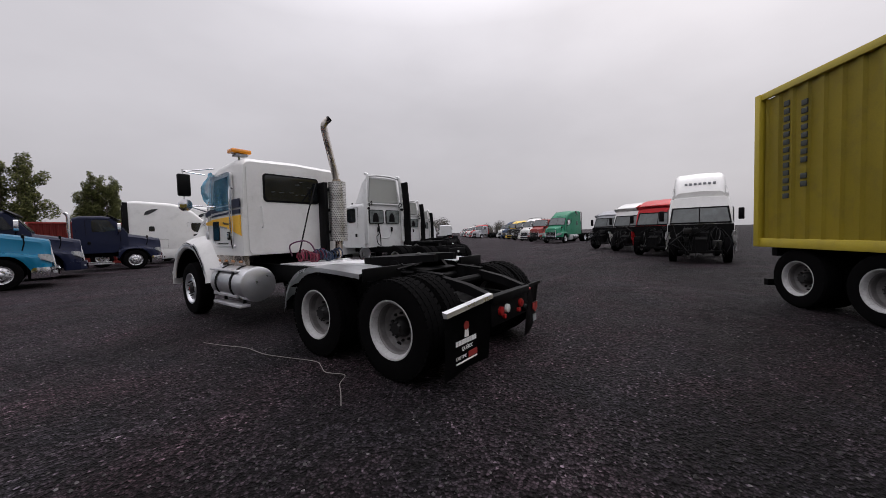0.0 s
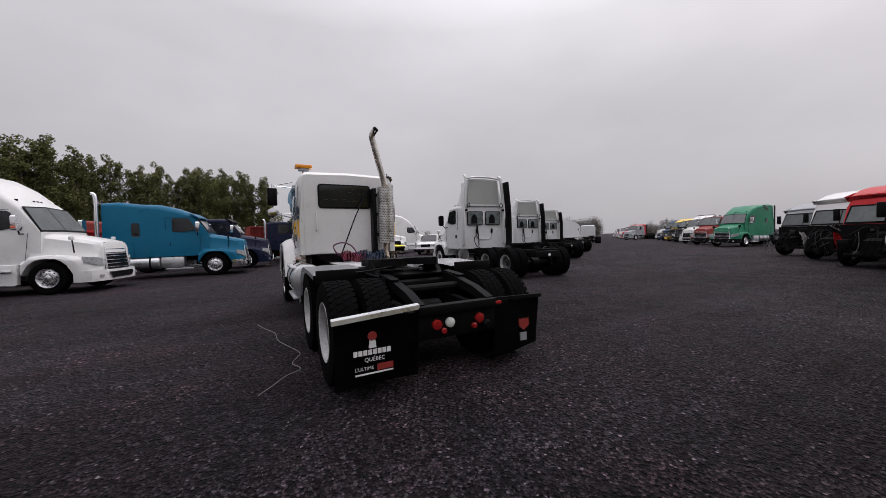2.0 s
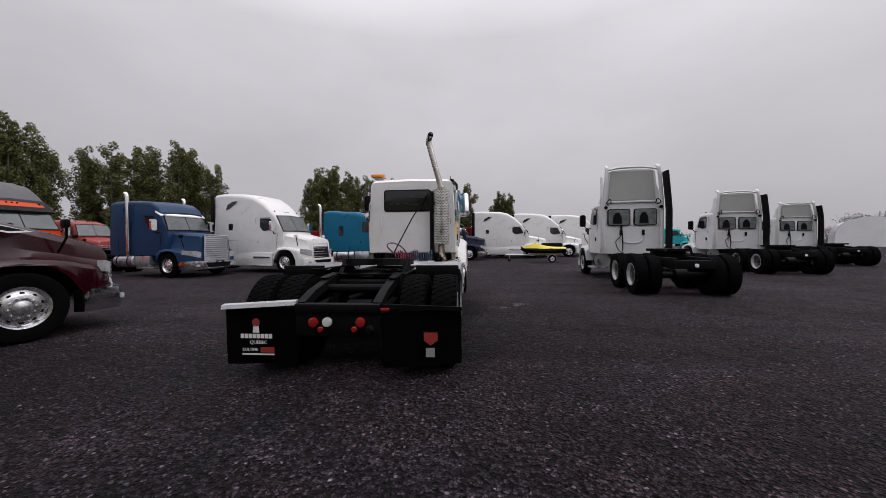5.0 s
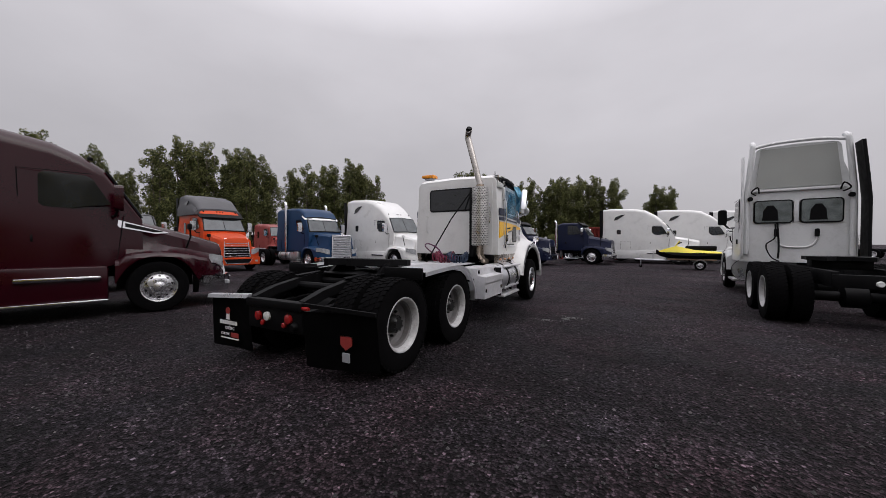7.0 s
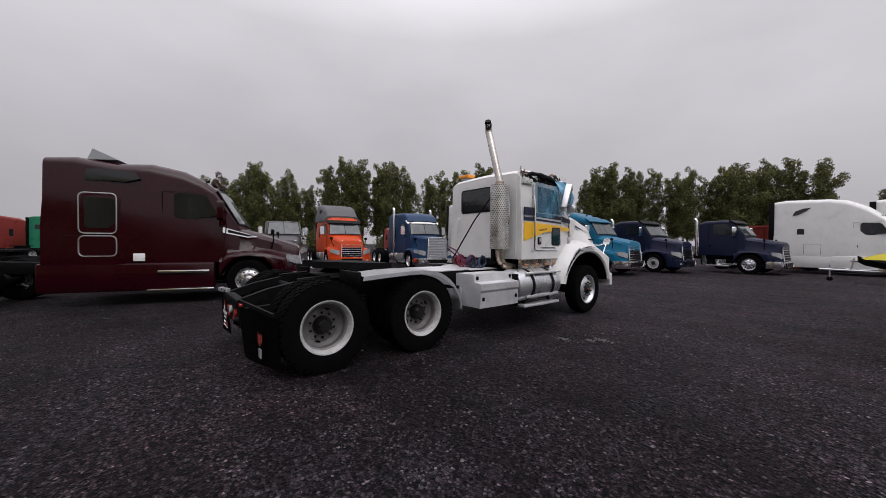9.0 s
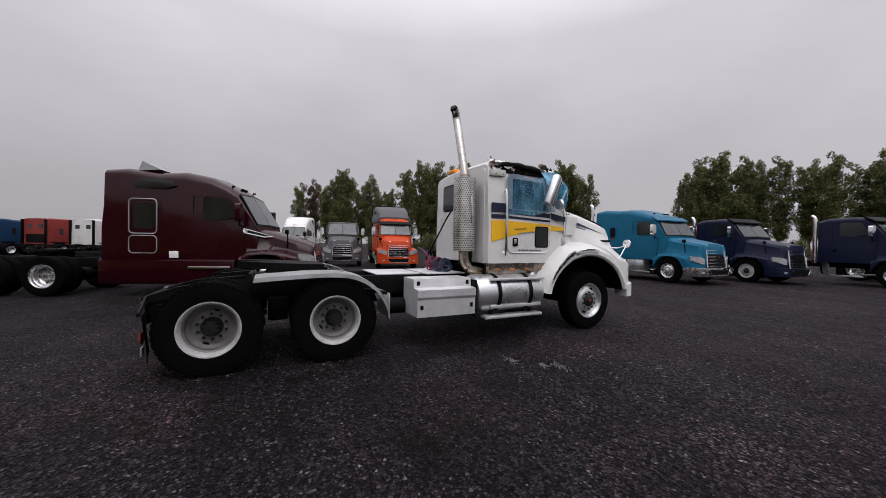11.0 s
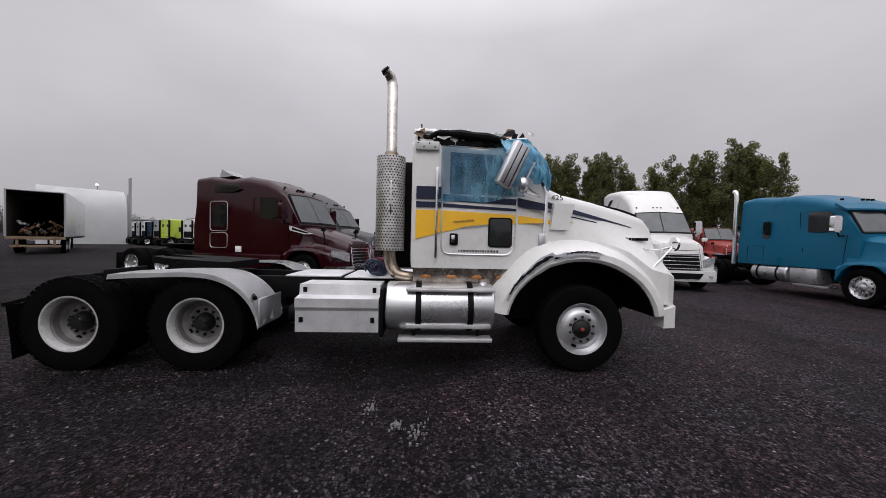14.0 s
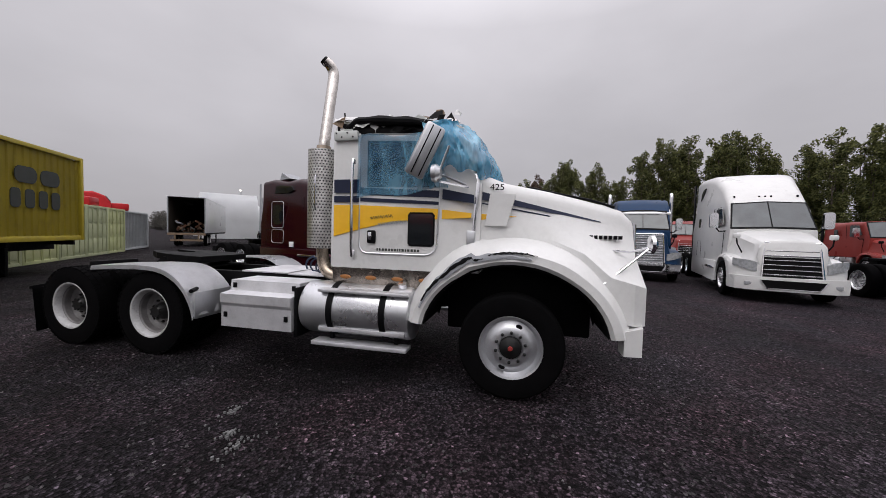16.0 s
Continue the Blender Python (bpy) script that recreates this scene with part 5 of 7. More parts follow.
        for k in range(8):
            y = 5.93 + k * 0.042
            box(bm, min(s * 0.74, s * 0.775), max(s * 0.74, s * 0.775), y, y + 0.028, 1.555, 1.59)
        part("maker_plate", bm, "trim", t, "dark maker's plate on the hood")
        def arc(f, d):
            a = radians(166 - 92 * f)
            r = 0.66 + 0.1 * abs(math.cos(a)) ** 2
            return 5.3 + r * math.cos(a) * 1.07 + math.cos(a) * d, 0.56 + r * math.sin(a) * 1.12 + math.sin(a) * d
        for tone, d0, d1, lo, hi in (("grey", 0.055, 0.12, 0.05, 0.95), ("trim", 0.075, 0.105, 0.1, 0.62), ("trim", 0.1, 0.118, 0.66, 0.98)):
            def band(u, v):
                f = lo + (hi - lo) * u
                y, z = arc(f, d0 + (d1 - d0) * v * math.sin(math.pi * min(max(u, 0.04), 0.96)) ** 0.5 + 0.012 * noise.noise((u * 17, v * 2, d0 * 90)))
                return (s * ((1.236 if tone == "grey" else 1.24) - 0.55 * max(d0 + (d1 - d0) * v - 0.09, 0)), y, z)
            part("scrape", sheet(band, 34, 2), tone, t, "scuffed paint on the fender")
    part("torn_hood_edge", bar(curve_pts([(0.6, 5.4, 2.085), (0.585, 5.8, 1.995), (0.57, 6.0, 1.955), (0.55, 6.22, 1.885)], 4), 0.014, 7), "trim", t, "torn dark hood seam")
    part("ornament_stub", bx(-0.03, 0.03, 6.2, 6.26, 1.85, 1.98, 0.01), "white", t)
    # hood mirror on its stays
    part("mirror_stay", bar([(0.74, 6.1, 1.45), (0.92, 6.28, 1.44), (0.99, 6.42, 1.49)], 0.011, 7), "chrome", t)
    part("mirror_stay", bar([(1.1, 6.02, 1.14), (0.99, 6.42, 1.49)], 0.011, 7), "chrome", t)
    part("mirror_stay", bar([(1.14, 5.85, 1.2), (0.9, 5.98, 1.38)], 0.009, 7), "chrome", t)
    bm = lathe_y([(6.4, 0.015), (6.41, 0.08), (6.435, 0.085), (6.46, 0.05)], 1.0, 1.52, 18)
    part("hood_mirror", bm, "chrome", t, "round convex hood mirror")
    text("fleet_number", "425", 0.095, pose(0.812, 5.12, 2.06, 78, 0, 88), "trim", t)


def muffler_material():
    m = mat("perforated_steel", (0.66, 0.65, 0.63), 0.34, metal=0.75, var=0.3, scale=5, dirt=0.75)
    nt = m.node_tree
    b = nt.nodes["Principled BSDF"]
    tc = nt.nodes.new("ShaderNodeTexCoord")
    sp = nt.nodes.new("ShaderNodeSeparateXYZ")
    nt.links.new(tc.outputs["UV"], sp.inputs[0])

    def mathn(op, a, bb):
        n = nt.nodes.new("ShaderNodeMath")
        n.operation = op
        for i, v in enumerate((a, bb)):
            if isinstance(v, (int, float)):
                n.inputs[i].default_value = v
            elif v is not None:
                nt.links.new(v, n.inputs[i])
        return n.outputs[0]
    row = mathn("MULTIPLY", sp.outputs["Y"], 34.0)
    shift = mathn("MULTIPLY", mathn("FLOOR", row, None), 0.5)
    colu = mathn("ADD", mathn("MULTIPLY", sp.outputs["X"], 30.0), shift)
    fx = mathn("SUBTRACT", mathn("FRACT", colu, None), 0.5)
    fy = mathn("SUBTRACT", mathn("FRACT", row, None), 0.5)
    d = mathn("ADD", mathn("MULTIPLY", fx, fx), mathn("MULTIPLY", fy, fy))
    hole = mathn("LESS_THAN", d, 0.075)
    mix = nt.nodes.new("ShaderNodeMix")
    mix.data_type = "RGBA"
    mix.inputs["B"].default_value = (0.012, 0.012, 0.012, 1)
    nt.links.new(b.inputs["Base Color"].links[0].from_socket, mix.inputs["A"])
    nt.links.new(hole, mix.inputs["Factor"])
    nt.links.new(mix.outputs["Result"], b.inputs["Base Color"])
    met = mathn("SUBTRACT", 0.9, mathn("MULTIPLY", hole, 0.9))
    nt.links.new(met, b.inputs["Metallic"])
    return m


M["perforated"] = muffler_material()


def hero_exhaust(t):
    cx, cy, r = 0.7, 3.2, 0.165
    bm = bmesh.new()
    n = 36
    uvl = bm.loops.layers.uv.new("uv")
    zs = [1.33, 1.6, 1.9, 2.2, 2.46]
    rows = [[bm.verts.new((cx + r * math.cos(2 * math.pi * k / n), cy + r * math.sin(2 * math.pi * k / n), z)) for k in range(n)] for z in zs]
    for j in range(len(zs) - 1):
        for k in range(n):
            f = bm.faces.new((rows[j][k], rows[j][(k + 1) % n], rows[j + 1][(k + 1) % n], rows[j + 1][k]))
            for lp, (kk, zz) in zip(f.loops, ((k, zs[j]), (k + 1, zs[j]), (k + 1, zs[j + 1]), (k, zs[j + 1]))):
                lp[uvl].uv = (kk / n, (zz - 1.33) / 1.13)
    bm.faces.new(rows[-1]), bm.faces.new(rows[0][::-1])
    part("muffler_guard", bm, "perforated", t, "scorched perforated muffler guard")
    part("guard_handle", bar(curve_pts([(0.865, 3.22, 1.75), (0.9, 3.22, 1.78), (0.9, 3.22, 2.1), (0.865, 3.22, 2.13)], 3), 0.01, 7), "chrome", t)
    pipe = curve_pts([(0.7, 3.2, 2.44), (0.68, 3.2, 2.6), (0.58, 3.19, 3.0), (0.47, 3.18, 3.42), (0.44, 3.17, 3.56), (0.47, 3.14, 3.65), (0.5, 3.1, 3.69)], 6)
    part("exhaust_pipe", bar(pipe, 0.062, 16), "stack", t, "leaning chrome exhaust stack")
    part("stack_tip", bar([(0.49, 3.11, 3.68), (0.515, 3.08, 3.71)], [0.064, 0.05], 16), "trim", t, "sooty stack tip")
    part("stack_clamp", bar([(0.7, 3.2, 2.45), (0.695, 3.2, 2.52)], 0.078, 16), "pipe", t)
    part("exhaust_elbow", bar(curve_pts([(0.7, 3.2, 1.34), (0.7, 3.22, 1.2), (0.72, 3.3, 1.08), (0.7, 3.5, 1.04), (0.6, 3.7, 1.02)], 5), 0.07, 14), "pipe", t, "discoloured exhaust elbow")


def hero_tanks(t):
    for s in (-1, 1):
        x = s * 0.9
        tk = part("fuel_tank", lathe_y([(3.2, 0.25), (3.215, 0.285), (3.25, 0.295), (4.32, 0.295), (4.35, 0.285), (4.365, 0.25)], x, 0.72, 36), "alu", t, "brushed aluminium fuel tank")
        for y in (3.55, 4.1):
            part("strap", lathe_y([(y - 0.03, 0.296), (y - 0.03, 0.306), (y + 0.03, 0.306), (y + 0.03, 0.296)], x, 0.72, 36, False), "trim", tk, "black tank strap")
        part("top_step", bx(min(s * 0.98, s * 1.18), max(s * 0.98, s * 1.18), 3.42, 4.36, 0.93, 0.965, 0.008), "tread", t, "aluminium top step")
        part("step", bx(min(s * 0.98, s * 1.16), max(s * 0.98, s * 1.16), 3.34, 4.34, 0.34, 0.385, 0.008), "tread", t, "aluminium step board")
        for y in (3.5, 4.2):
            part("step_hanger", bx(min(s * 0.98, s * 1.03), max(s * 0.98, s * 1.03), y - 0.02, y + 0.02, 0.36, 0.55, 0.004), "trim", t)
        part("tread_strip", bx(min(s * 1.1, s * 1.155), max(s * 1.1, s * 1.155), 3.42, 4.32, 0.5, 0.55, 0.006), "tread", tk)
        part("filler_cap", bar([(x + s * 0.1, 4.25, 1.0), (x + s * 0.12, 4.25, 1.05)], 0.045, 14), "chrome", tk)
    # stepped battery box behind the tank
    prof = [(0.62, 0.46), (1.19, 0.46), (1.19, 0.7), (1.21, 0.74), (1.21, 0.84), (1.06, 0.86), (1.04, 0.98), (0.62, 0.98)]
    part("battery_box", pr(prof, "y", 2.3, 3.14), "tread", t, "stepped aluminium battery box", smooth=False)
    for y in (2.36, 3.08):
        for z in (0.6, 0.92):
            part("box_latch", bx(1.19 if z < 0.8 else 1.05, 1.205 if z < 0.8 else 1.068, y - 0.02, y + 0.02, z - 0.03, z + 0.03, 0.004), "trim", t)
    part("box_bracket", bx(0.6, 1.16, 3.15, 3.185, 0.4, 0.95, 0.006), "trim", t)
    for s in (-1, 1):
        part("air_tank", lathe_y([(2.05, 0.08), (2.08, 0.12), (2.75, 0.12), (2.78, 0.08)], s * 0.6, 0.55, 18), "black", t)


def hero_deck(t):
    part("deck_plate", bx(-0.47, 0.47, 1.95, 2.6, 1.0, 1.02, 0.004), "tread", t, "aluminium tread-plate deck")
    part("deck_plate", bx(-0.47, 0.55, 2.66, 3.3, 1.0, 1.02, 0.004), "tread", t, "aluminium tread-plate deck")
    # coiled air lines in a heap on the deck, and their stay
    rnd = random.Random(3)
    for k, m in enumerate(("coil_red", "coil_blue")):
        pts = []
        for i in range(90):
            a = i * 0.75
            pts.append((-0.28 + k * 0.38 + i * 0.0055 - 0.06 * k, 3.02 + 0.085 * math.cos(a) + 0.05 * math.sin(i * 0.11 + k), 1.12 + 0.085 * math.sin(a) + 0.03 * math.sin(i * 0.09)))
        part("air_line", bar(pts, 0.011, 6), m, t, "coiled red air line" if k == 0 else "coiled blue air line")
    loop = curve_pts([(-0.3, 3.2, 1.15), (-0.45, 3.0, 1.3), (-0.3, 2.85, 1.36), (-0.1, 2.9, 1.28), (0.05, 3.0, 1.12), (0.2, 3.2, 1.1)], 6)
    part("air_line", bar(loop, 0.012, 6), "coil_purple", t, "looped purple air hose")
    part("hose_stay", bar([(0.38, 3.42, 2.42), (0.05, 3.2, 1.85), (-0.3, 2.98, 1.2)], 0.013, 7), "trim", t, "slanting black hose stay")


M["coil_red"] = mat("red_hose", (0.16, 0.012, 0.035), 0.4, var=0.2)
M["coil_blue"] = mat("blue_hose", (0.01, 0.025, 0.06), 0.4, var=0.2)
M["coil_purple"] = mat("purple_hose", (0.09, 0.016, 0.06), 0.4, var=0.2)


def hero_mirrors(t):
    # standing west-coast mirror on the left, the right one knocked over
    part("mirror", bx(-1.5, -1.3, 4.62, 4.7, 2.18, 2.6, 0.03), "trim", t, "black west-coast mirror")
    part("convex_mirror", lathe_y([(4.6, 0.03), (4.61, 0.1), (4.66, 0.11), (4.7, 0.06)], -1.4, 2.02, 18), "chrome", t, "round convex mirror")
    for z0, z1 in ((2.66, 2.72), (2.02, 1.98)):
        part("mirror_arm", bar([(-1.0, 4.4, z1), (-1.4, 4.68, z0), (-0.98, 4.9, z1 - 0.05)], 0.013, 7), "chrome", t)
    part("mirror_arm", bar([(-1.4, 4.68, 2.7), (-1.4, 4.68, 1.95)], 0.013, 7), "chrome", t)
    ob = part("mirror", bx(-0.06, 0.06, -0.1, 0.1, -0.27, 0.27, 0.03), "alu", t, "knocked-over bright metal mirror")
    ob.matrix_local = pose(1.2, 4.8, 2.4, -24, 8, 22)
    for x in (-0.035, 0.045):
        part("mirror_rib", bx(0.058, 0.066, x - 0.006, x + 0.006, -0.25, 0.25, 0.003), "trim", ob)
    part("convex_mirror", lathe_y([(4.56, 0.03), (4.57, 0.08), (4.61, 0.09), (4.65, 0.05)], 1.22, 2.08, 18), "alu", t, "round convex mirror")
    part("mirror_arm", bar([(1.0, 4.84, 2.0), (1.2, 4.62, 2.08), (1.24, 4.72, 2.34)], 0.013, 7), "alu", t)
    part("mirror_arm", bar([(0.98, 4.86, 1.98), (1.22, 4.64, 2.0)], 0.013, 7), "chrome", t)


def hero_beacon(t):
    part("beacon_post", bar([(-0.84, 3.78, 2.8), (-0.84, 3.76, 2.93)], 0.02, 8), "chrome", t)
    part("beacon_base", bx(-0.93, -0.73, 3.68, 3.84, 2.87, 2.91, 0.01), "grey", t)
    part("beacon", bx(-1.0, -0.68, 3.66, 3.86, 2.915, 2.99, 0.02), "lens_amber", t, "amber warning beacon")


for build in (hero_frame, hero_flaps, hero_wheels, hero_fenders, hero_fifth_wheel, hero_cab, hero_film, hero_roof_damage, hero_hood, hero_exhaust, hero_tanks, hero_deck, hero_mirrors, hero_beacon):
    build(hero)


def rise(z):
    """The cab's waist and its muffler sit a hand higher than the sill and the roof allow for."""
    steps = ((1.19, 0.0), (1.31, 0.05), (1.8, 0.09), (2.1, 0.1), (2.5, 0.09), (2.85, 0.045), (4.0, 0.03))
    for (z0, a), (z1, b) in zip(steps, steps[1:]):
        if z0 <= z < z1:
            return a + (b - a) * (z - z0) / (z1 - z0)
    return 0.0


def true_wheelbase(t, y0=1.32, k=1.098):
    """Ahead of the forward drive axle everything stands a tenth farther on: wheels move whole, the rest is drawn out."""
    for ob in t.children:
        if ob.name.startswith("wheel") and "arch" not in ob.name:
            if ob.location.y > y0:
                ob.location.y = y0 + (ob.location.y - y0) * k
            continue
        for piece in (ob, *ob.children):
            m = ob.matrix_local
            back = m.inverted()
            for v in piece.data.vertices:
                w = m @ v.co
                if w.y > y0:
                    w.z += rise(w.z) * (1.0 if w.y < 4.95 else 0.35)
                    w.y = y0 + (w.y - y0) * k
                    v.co = back @ w


true_wheelbase(hero)

# ---- white day cabs parked beside the tractor ----


def day_cab_fairing(t, h, skin="fleet"):
    """The tall roof fairing of a day cab seen from behind: bent edge tubes, a top rail and a pale inset panel."""
    part("roof_fairing", loft_bm([sec(y, 2.68, z, w, w - 0.14, 0.14) for y, z, w in ((-2.3, h - 0.04, 0.93), (-2.1, h, 0.94), (-1.8, h - 0.25, 0.94), (-1.45, h - 0.75, 0.92), (-1.1, 2.8, 0.9))]), skin, t, "tall white roof fairing")
    part("fairing_panel", quad_panel([(-0.8, -2.33, 2.9), (0.8, -2.33, 2.9), (0.7, -2.31, h - 0.12), (-0.7, -2.31, h - 0.12)], 0.014), "fairinggrey", t, "pale grey inset fairing panel")
    part("roof_rail", bar(curve_pts([(-0.86, -2.34, h - 0.06), (-0.4, -2.36, h + 0.015), (0.4, -2.36, h + 0.015), (0.86, -2.34, h - 0.06)], 5), 0.04, 8), skin, t)
    part("panel_sill", bx(-0.86, 0.86, -2.4, -2.32, 2.8, 2.87, 0.02), skin, t)
    for s in (-1, 1):
        part("edge_tube", bar(curve_pts([(s * 0.98, -2.4, 1.15), (s * 0.98, -2.4, 2.6), (s * 0.95, -2.4, 3.1), (s * 0.88, -2.4, h - 0.12), (s * 0.87, -2.36, h + 0.02), (s * 0.86, -2.24, h + 0.08)], 5), 0.062, 10), skin, t, "white bent edge tube")
        part("lamp_bracket", bar(curve_pts([(s * 0.8, -2.4, 2.72), (s * 0.9, -2.5, 2.8), (s * 0.78, -2.52, 2.92), (s * 0.74, -2.46, 2.76)], 4), 0.018, 6), "trim", t, "bent black lamp bracket")
    part("side_extender", loft_bm([[(x - 0.03, -2.8, z), (x + 0.03, -2.8, z), (x + 0.03, -2.4, z), (x - 0.03, -2.4, z)] for x, z in ((1.12, 1.05), (1.12, 2.5), (1.08, 3.0), (1.0, h - 0.2))]), "trim", t, "long black side extender")
    part("side_extender", bx(-1.1, -1.06, -2.6, -2.36, 1.1, h - 0.3, 0.015), skin, t, "narrow white side extender")


def day_cab_back(t):
    """Rear wall of a day cab: two windows, pressings, vents and hanging air lines."""
    for s in (-1, 1):
        x0, x1 = sorted((s * 0.09, s * 0.8))
        part("window_rubber", pr(rounded(x0 - 0.03, x1 + 0.03, 1.97, 2.58, 0.08), "y", -2.375, -2.33), "trim", t)
        part("rear_window", pr(rounded(x0, x1, 2.0, 2.55, 0.06), "y", -2.385, -2.34), "cabglass", t, "rear cab window")
        # flat seat shape added on the pane's outside, as the glass is opaque
        part("seat_back", pr([(x0 + 0.14, 2.04), (x0 + 0.46, 2.04), (x0 + 0.44, 2.3), (x0 + 0.36, 2.44), (x0 + 0.24, 2.44), (x0 + 0.16, 2.3)], "y", -2.389, -2.383), "trim", t, "dark seat silhouette set on the glass", smooth=False)
        part("work_lamp", lathe_y([(-2.52, 0.05), (-2.5, 0.06), (-2.42, 0.05)], s * 0.92, 2.62, 14), "trim", t, "black work lamp")
        part("wall_vent", pr(rounded(s * 0.38 - 0.04, s * 0.38 + 0.04, 1.62, 1.82, 0.02), "y", -2.385, -2.34), "trim", t)
    part("pressing", bar(curve_pts([(-0.42, -2.34, 1.8), (-0.36, -2.345, 1.5), (-0.2, -2.345, 1.36), (0.2, -2.345, 1.36), (0.36, -2.345, 1.5), (0.42, -2.34, 1.8)], 5), 0.022, 8), "fleet", t)
    part("window_post", bx(-0.05, 0.05, -2.35, -2.33, 2.0, 2.55, 0.006), "fleet", t)
    part("air_line", bar(curve_pts([(-0.4, -2.38, 1.95), (-0.42, -2.5, 1.6), (-0.6, -2.55, 1.4), (-0.5, -2.5, 1.1), (-0.35, -2.6, 0.98)], 5), 0.016, 7), "trim", t, "hanging black air line")
    part("air_line", bar(curve_pts([(-0.36, -2.38, 2.0), (-0.34, -2.46, 1.4), (-0.36, -2.5, 1.05)], 5), 0.022, 7), "trim", t, "hanging black air line")


for x, y, h, ht, front in ((7.37, 11.31, 5.3, 4.05, "fleet"), (15.1, 17.0, 7.0, 3.85, "fleet"), (22.2, 21.9, 9.0, 3.7, "panel"), (25.6, 27.6, 9.0, 2.9, "fleet"), (28.8, 33.5, 9.0, 2.9, "fleet")):
    t = tractor(place(x, y, h), "fleet", "white day-cab tractor with a tall roof fairing, seen from behind", roof=2.8, back=-2.33, axles=(-4.45, -5.8), rim="", group="white day cabs", mirror="trim", nose=1.1, tyre="tyre_block", flap=False)
    if ht > 3:
        day_cab_fairing(t, ht, front)
    day_cab_back(t)
    part("plate_lamp", lathe_y([(-6.6, 0.04), (-6.57, 0.05)], 0.05, 0.8, 14), "lens_white", t, "round white lamp")

# ---- the tractors across the yard ----
maroon = tractor(place(-6.25, 0.7, 17.5), "maroon", "dark maroon aerodynamic sleeper tractor with chrome steps", roof=3.42, back=-3.95, axles=(-5.3, -6.62), hood=(1.9, 1.42), nose=1.2, skirt=True, bumper="chrome", mirror="maroon", group="sleeper tractors", extender=False, dome=1.8)
for s in (-1, 1):
    for z0, z1 in ((1.66, 2.57), (1.14, 1.6)):
        bm = bmesh.new()
        loop = rounded(-3.32, -2.66, z0, z1, 0.1)
        tube(bm, [(s * 1.205, y, z) for y, z in loop + loop[:1]], 0.014, 6)
        part("window_trim", bm, "alu", maroon, "bright window trim")
    side_pane(rounded(-3.22, -2.76, 1.78, 2.46, 0.06), 1.195, s, "glass", maroon, "bunk_window")
    side_pane([(-3.25, 2.86), (-3.22, 3.1), (-2.9, 3.14), (-2.35, 3.08), (-2.25, 2.95), (-2.5, 2.86)], 1.1, s, "glass", maroon, "upper_window", 0.03)
    part("hood_vent", quad_panel([(s * 1.0, -0.62, 1.72), (s * 0.99, -0.05, 1.6), (s * 0.97, 0.2, 1.62), (s * 0.98, -0.6, 1.86)][:: -s], 0.02), "chrome", maroon, "chrome hood vent")
    part("hood_vent_mesh", quad_panel([(s * 1.01, -0.5, 1.73), (s * 1.0, -0.05, 1.63), (s * 0.985, 0.1, 1.64), (s * 0.99, -0.5, 1.8)][:: -s], 0.025), "trim", maroon)
    part("warning_label", bx(min(s * 1.19, s * 1.212), max(s * 1.19, s * 1.212), -2.36, -2.14, 1.02, 1.2, 0.004), "lettering", maroon)
part("roof_horn", pr([(-3.3, 3.36), (-2.75, 3.4), (-3.2, 3.62)], "x", 0.3, 0.9), "grey", maroon, "grey roof wing")

tractor(place(-7.28, 12.88, 104), "white", "white high-roof sleeper tractor with a black grille", roof=4.05, back=-4.5, axles=(-5.8, -7.1), group="sleeper tractors", mirror="chrome", stacks="", bumper="color", skirt=True, grille_frame="chrome")
tractor(place(-3.41, 16.84, 94), "teal", "teal blue mid-roof sleeper tractor with chrome bumper", roof=3.4, back=-4.0, axles=(-5.3, -6.6), stacks="one", group="sleeper tractors", bumper="chrome", visor="teal")
tractor(place(-11.26, 10.69, 102), "blue", "dark blue long-nose tractor with a square chrome grille", roof=3.4, back=-3.5, square=True, slope=False, hood=(1.98, 1.84), nose=1.25, group="sleeper tractors", bumper="chrome", visor="lettering", stacks="two")
tractor(place(-14.75, 7.26, 100), "orange", "orange tractor with a matte black roof fairing", roof=4.0, back=-3.4, group="sleeper tractors", hoodcolor="orange", roofcolor="soft", bumper="color", visor="trim")
tractor(place(-2.23, 20.62, 96), "navy", "navy blue day-cab tractor with chrome grille", roof=2.75, back=-2.3, axles=(-4.6,), group="navy day cabs", bumper="color", visor="trim", rim="", stacks="one")
tractor(place(1.28, 23.5, 96), "navy", "navy blue day-cab tractor with polished fuel tanks", roof=2.75, back=-2.3, axles=(-4.6, -5.9), group="navy day cabs", bumper="chrome", visor="trim", stacks="one")
tractor(place(6.58, 26.6, 98), "white", "white high-roof sleeper tractor behind a trailer", roof=4.1, back=-4.85, axles=(-6.1, -7.4), group="sleeper tractors", skirt=True)
tractor(place(10.3, 29.2, 98), "white", "white high-roof sleeper tractor at the yard's edge", roof=4.1, back=-4.85, axles=(-6.1, -7.4), group="sleeper tractors", skirt=True)
tractor(place(14.2, 31.6, 98), "white", "white high-roof sleeper tractor at the end of its row", roof=4.1, back=-4.85, axles=(-6.1, -7.4), group="sleeper tractors", skirt=True)
tractor(place(29, 43, 120), "aqua", "aqua green tractor far across the yard", roof=3.1, back=-4.0, group="sleeper tractors", detail=False)
tractor(place(-17.9, 4.6, 100), "soft", "dark grey tractor with a chrome grille", roof=2.75, back=-2.4, group="sleeper tractors", detail=False)
tractor(place(-26.5, 1.9, 104), "white", "white sleeper tractor with a blunt nose", roof=3.9, back=-4.3, group="sleeper tractors", detail=False)
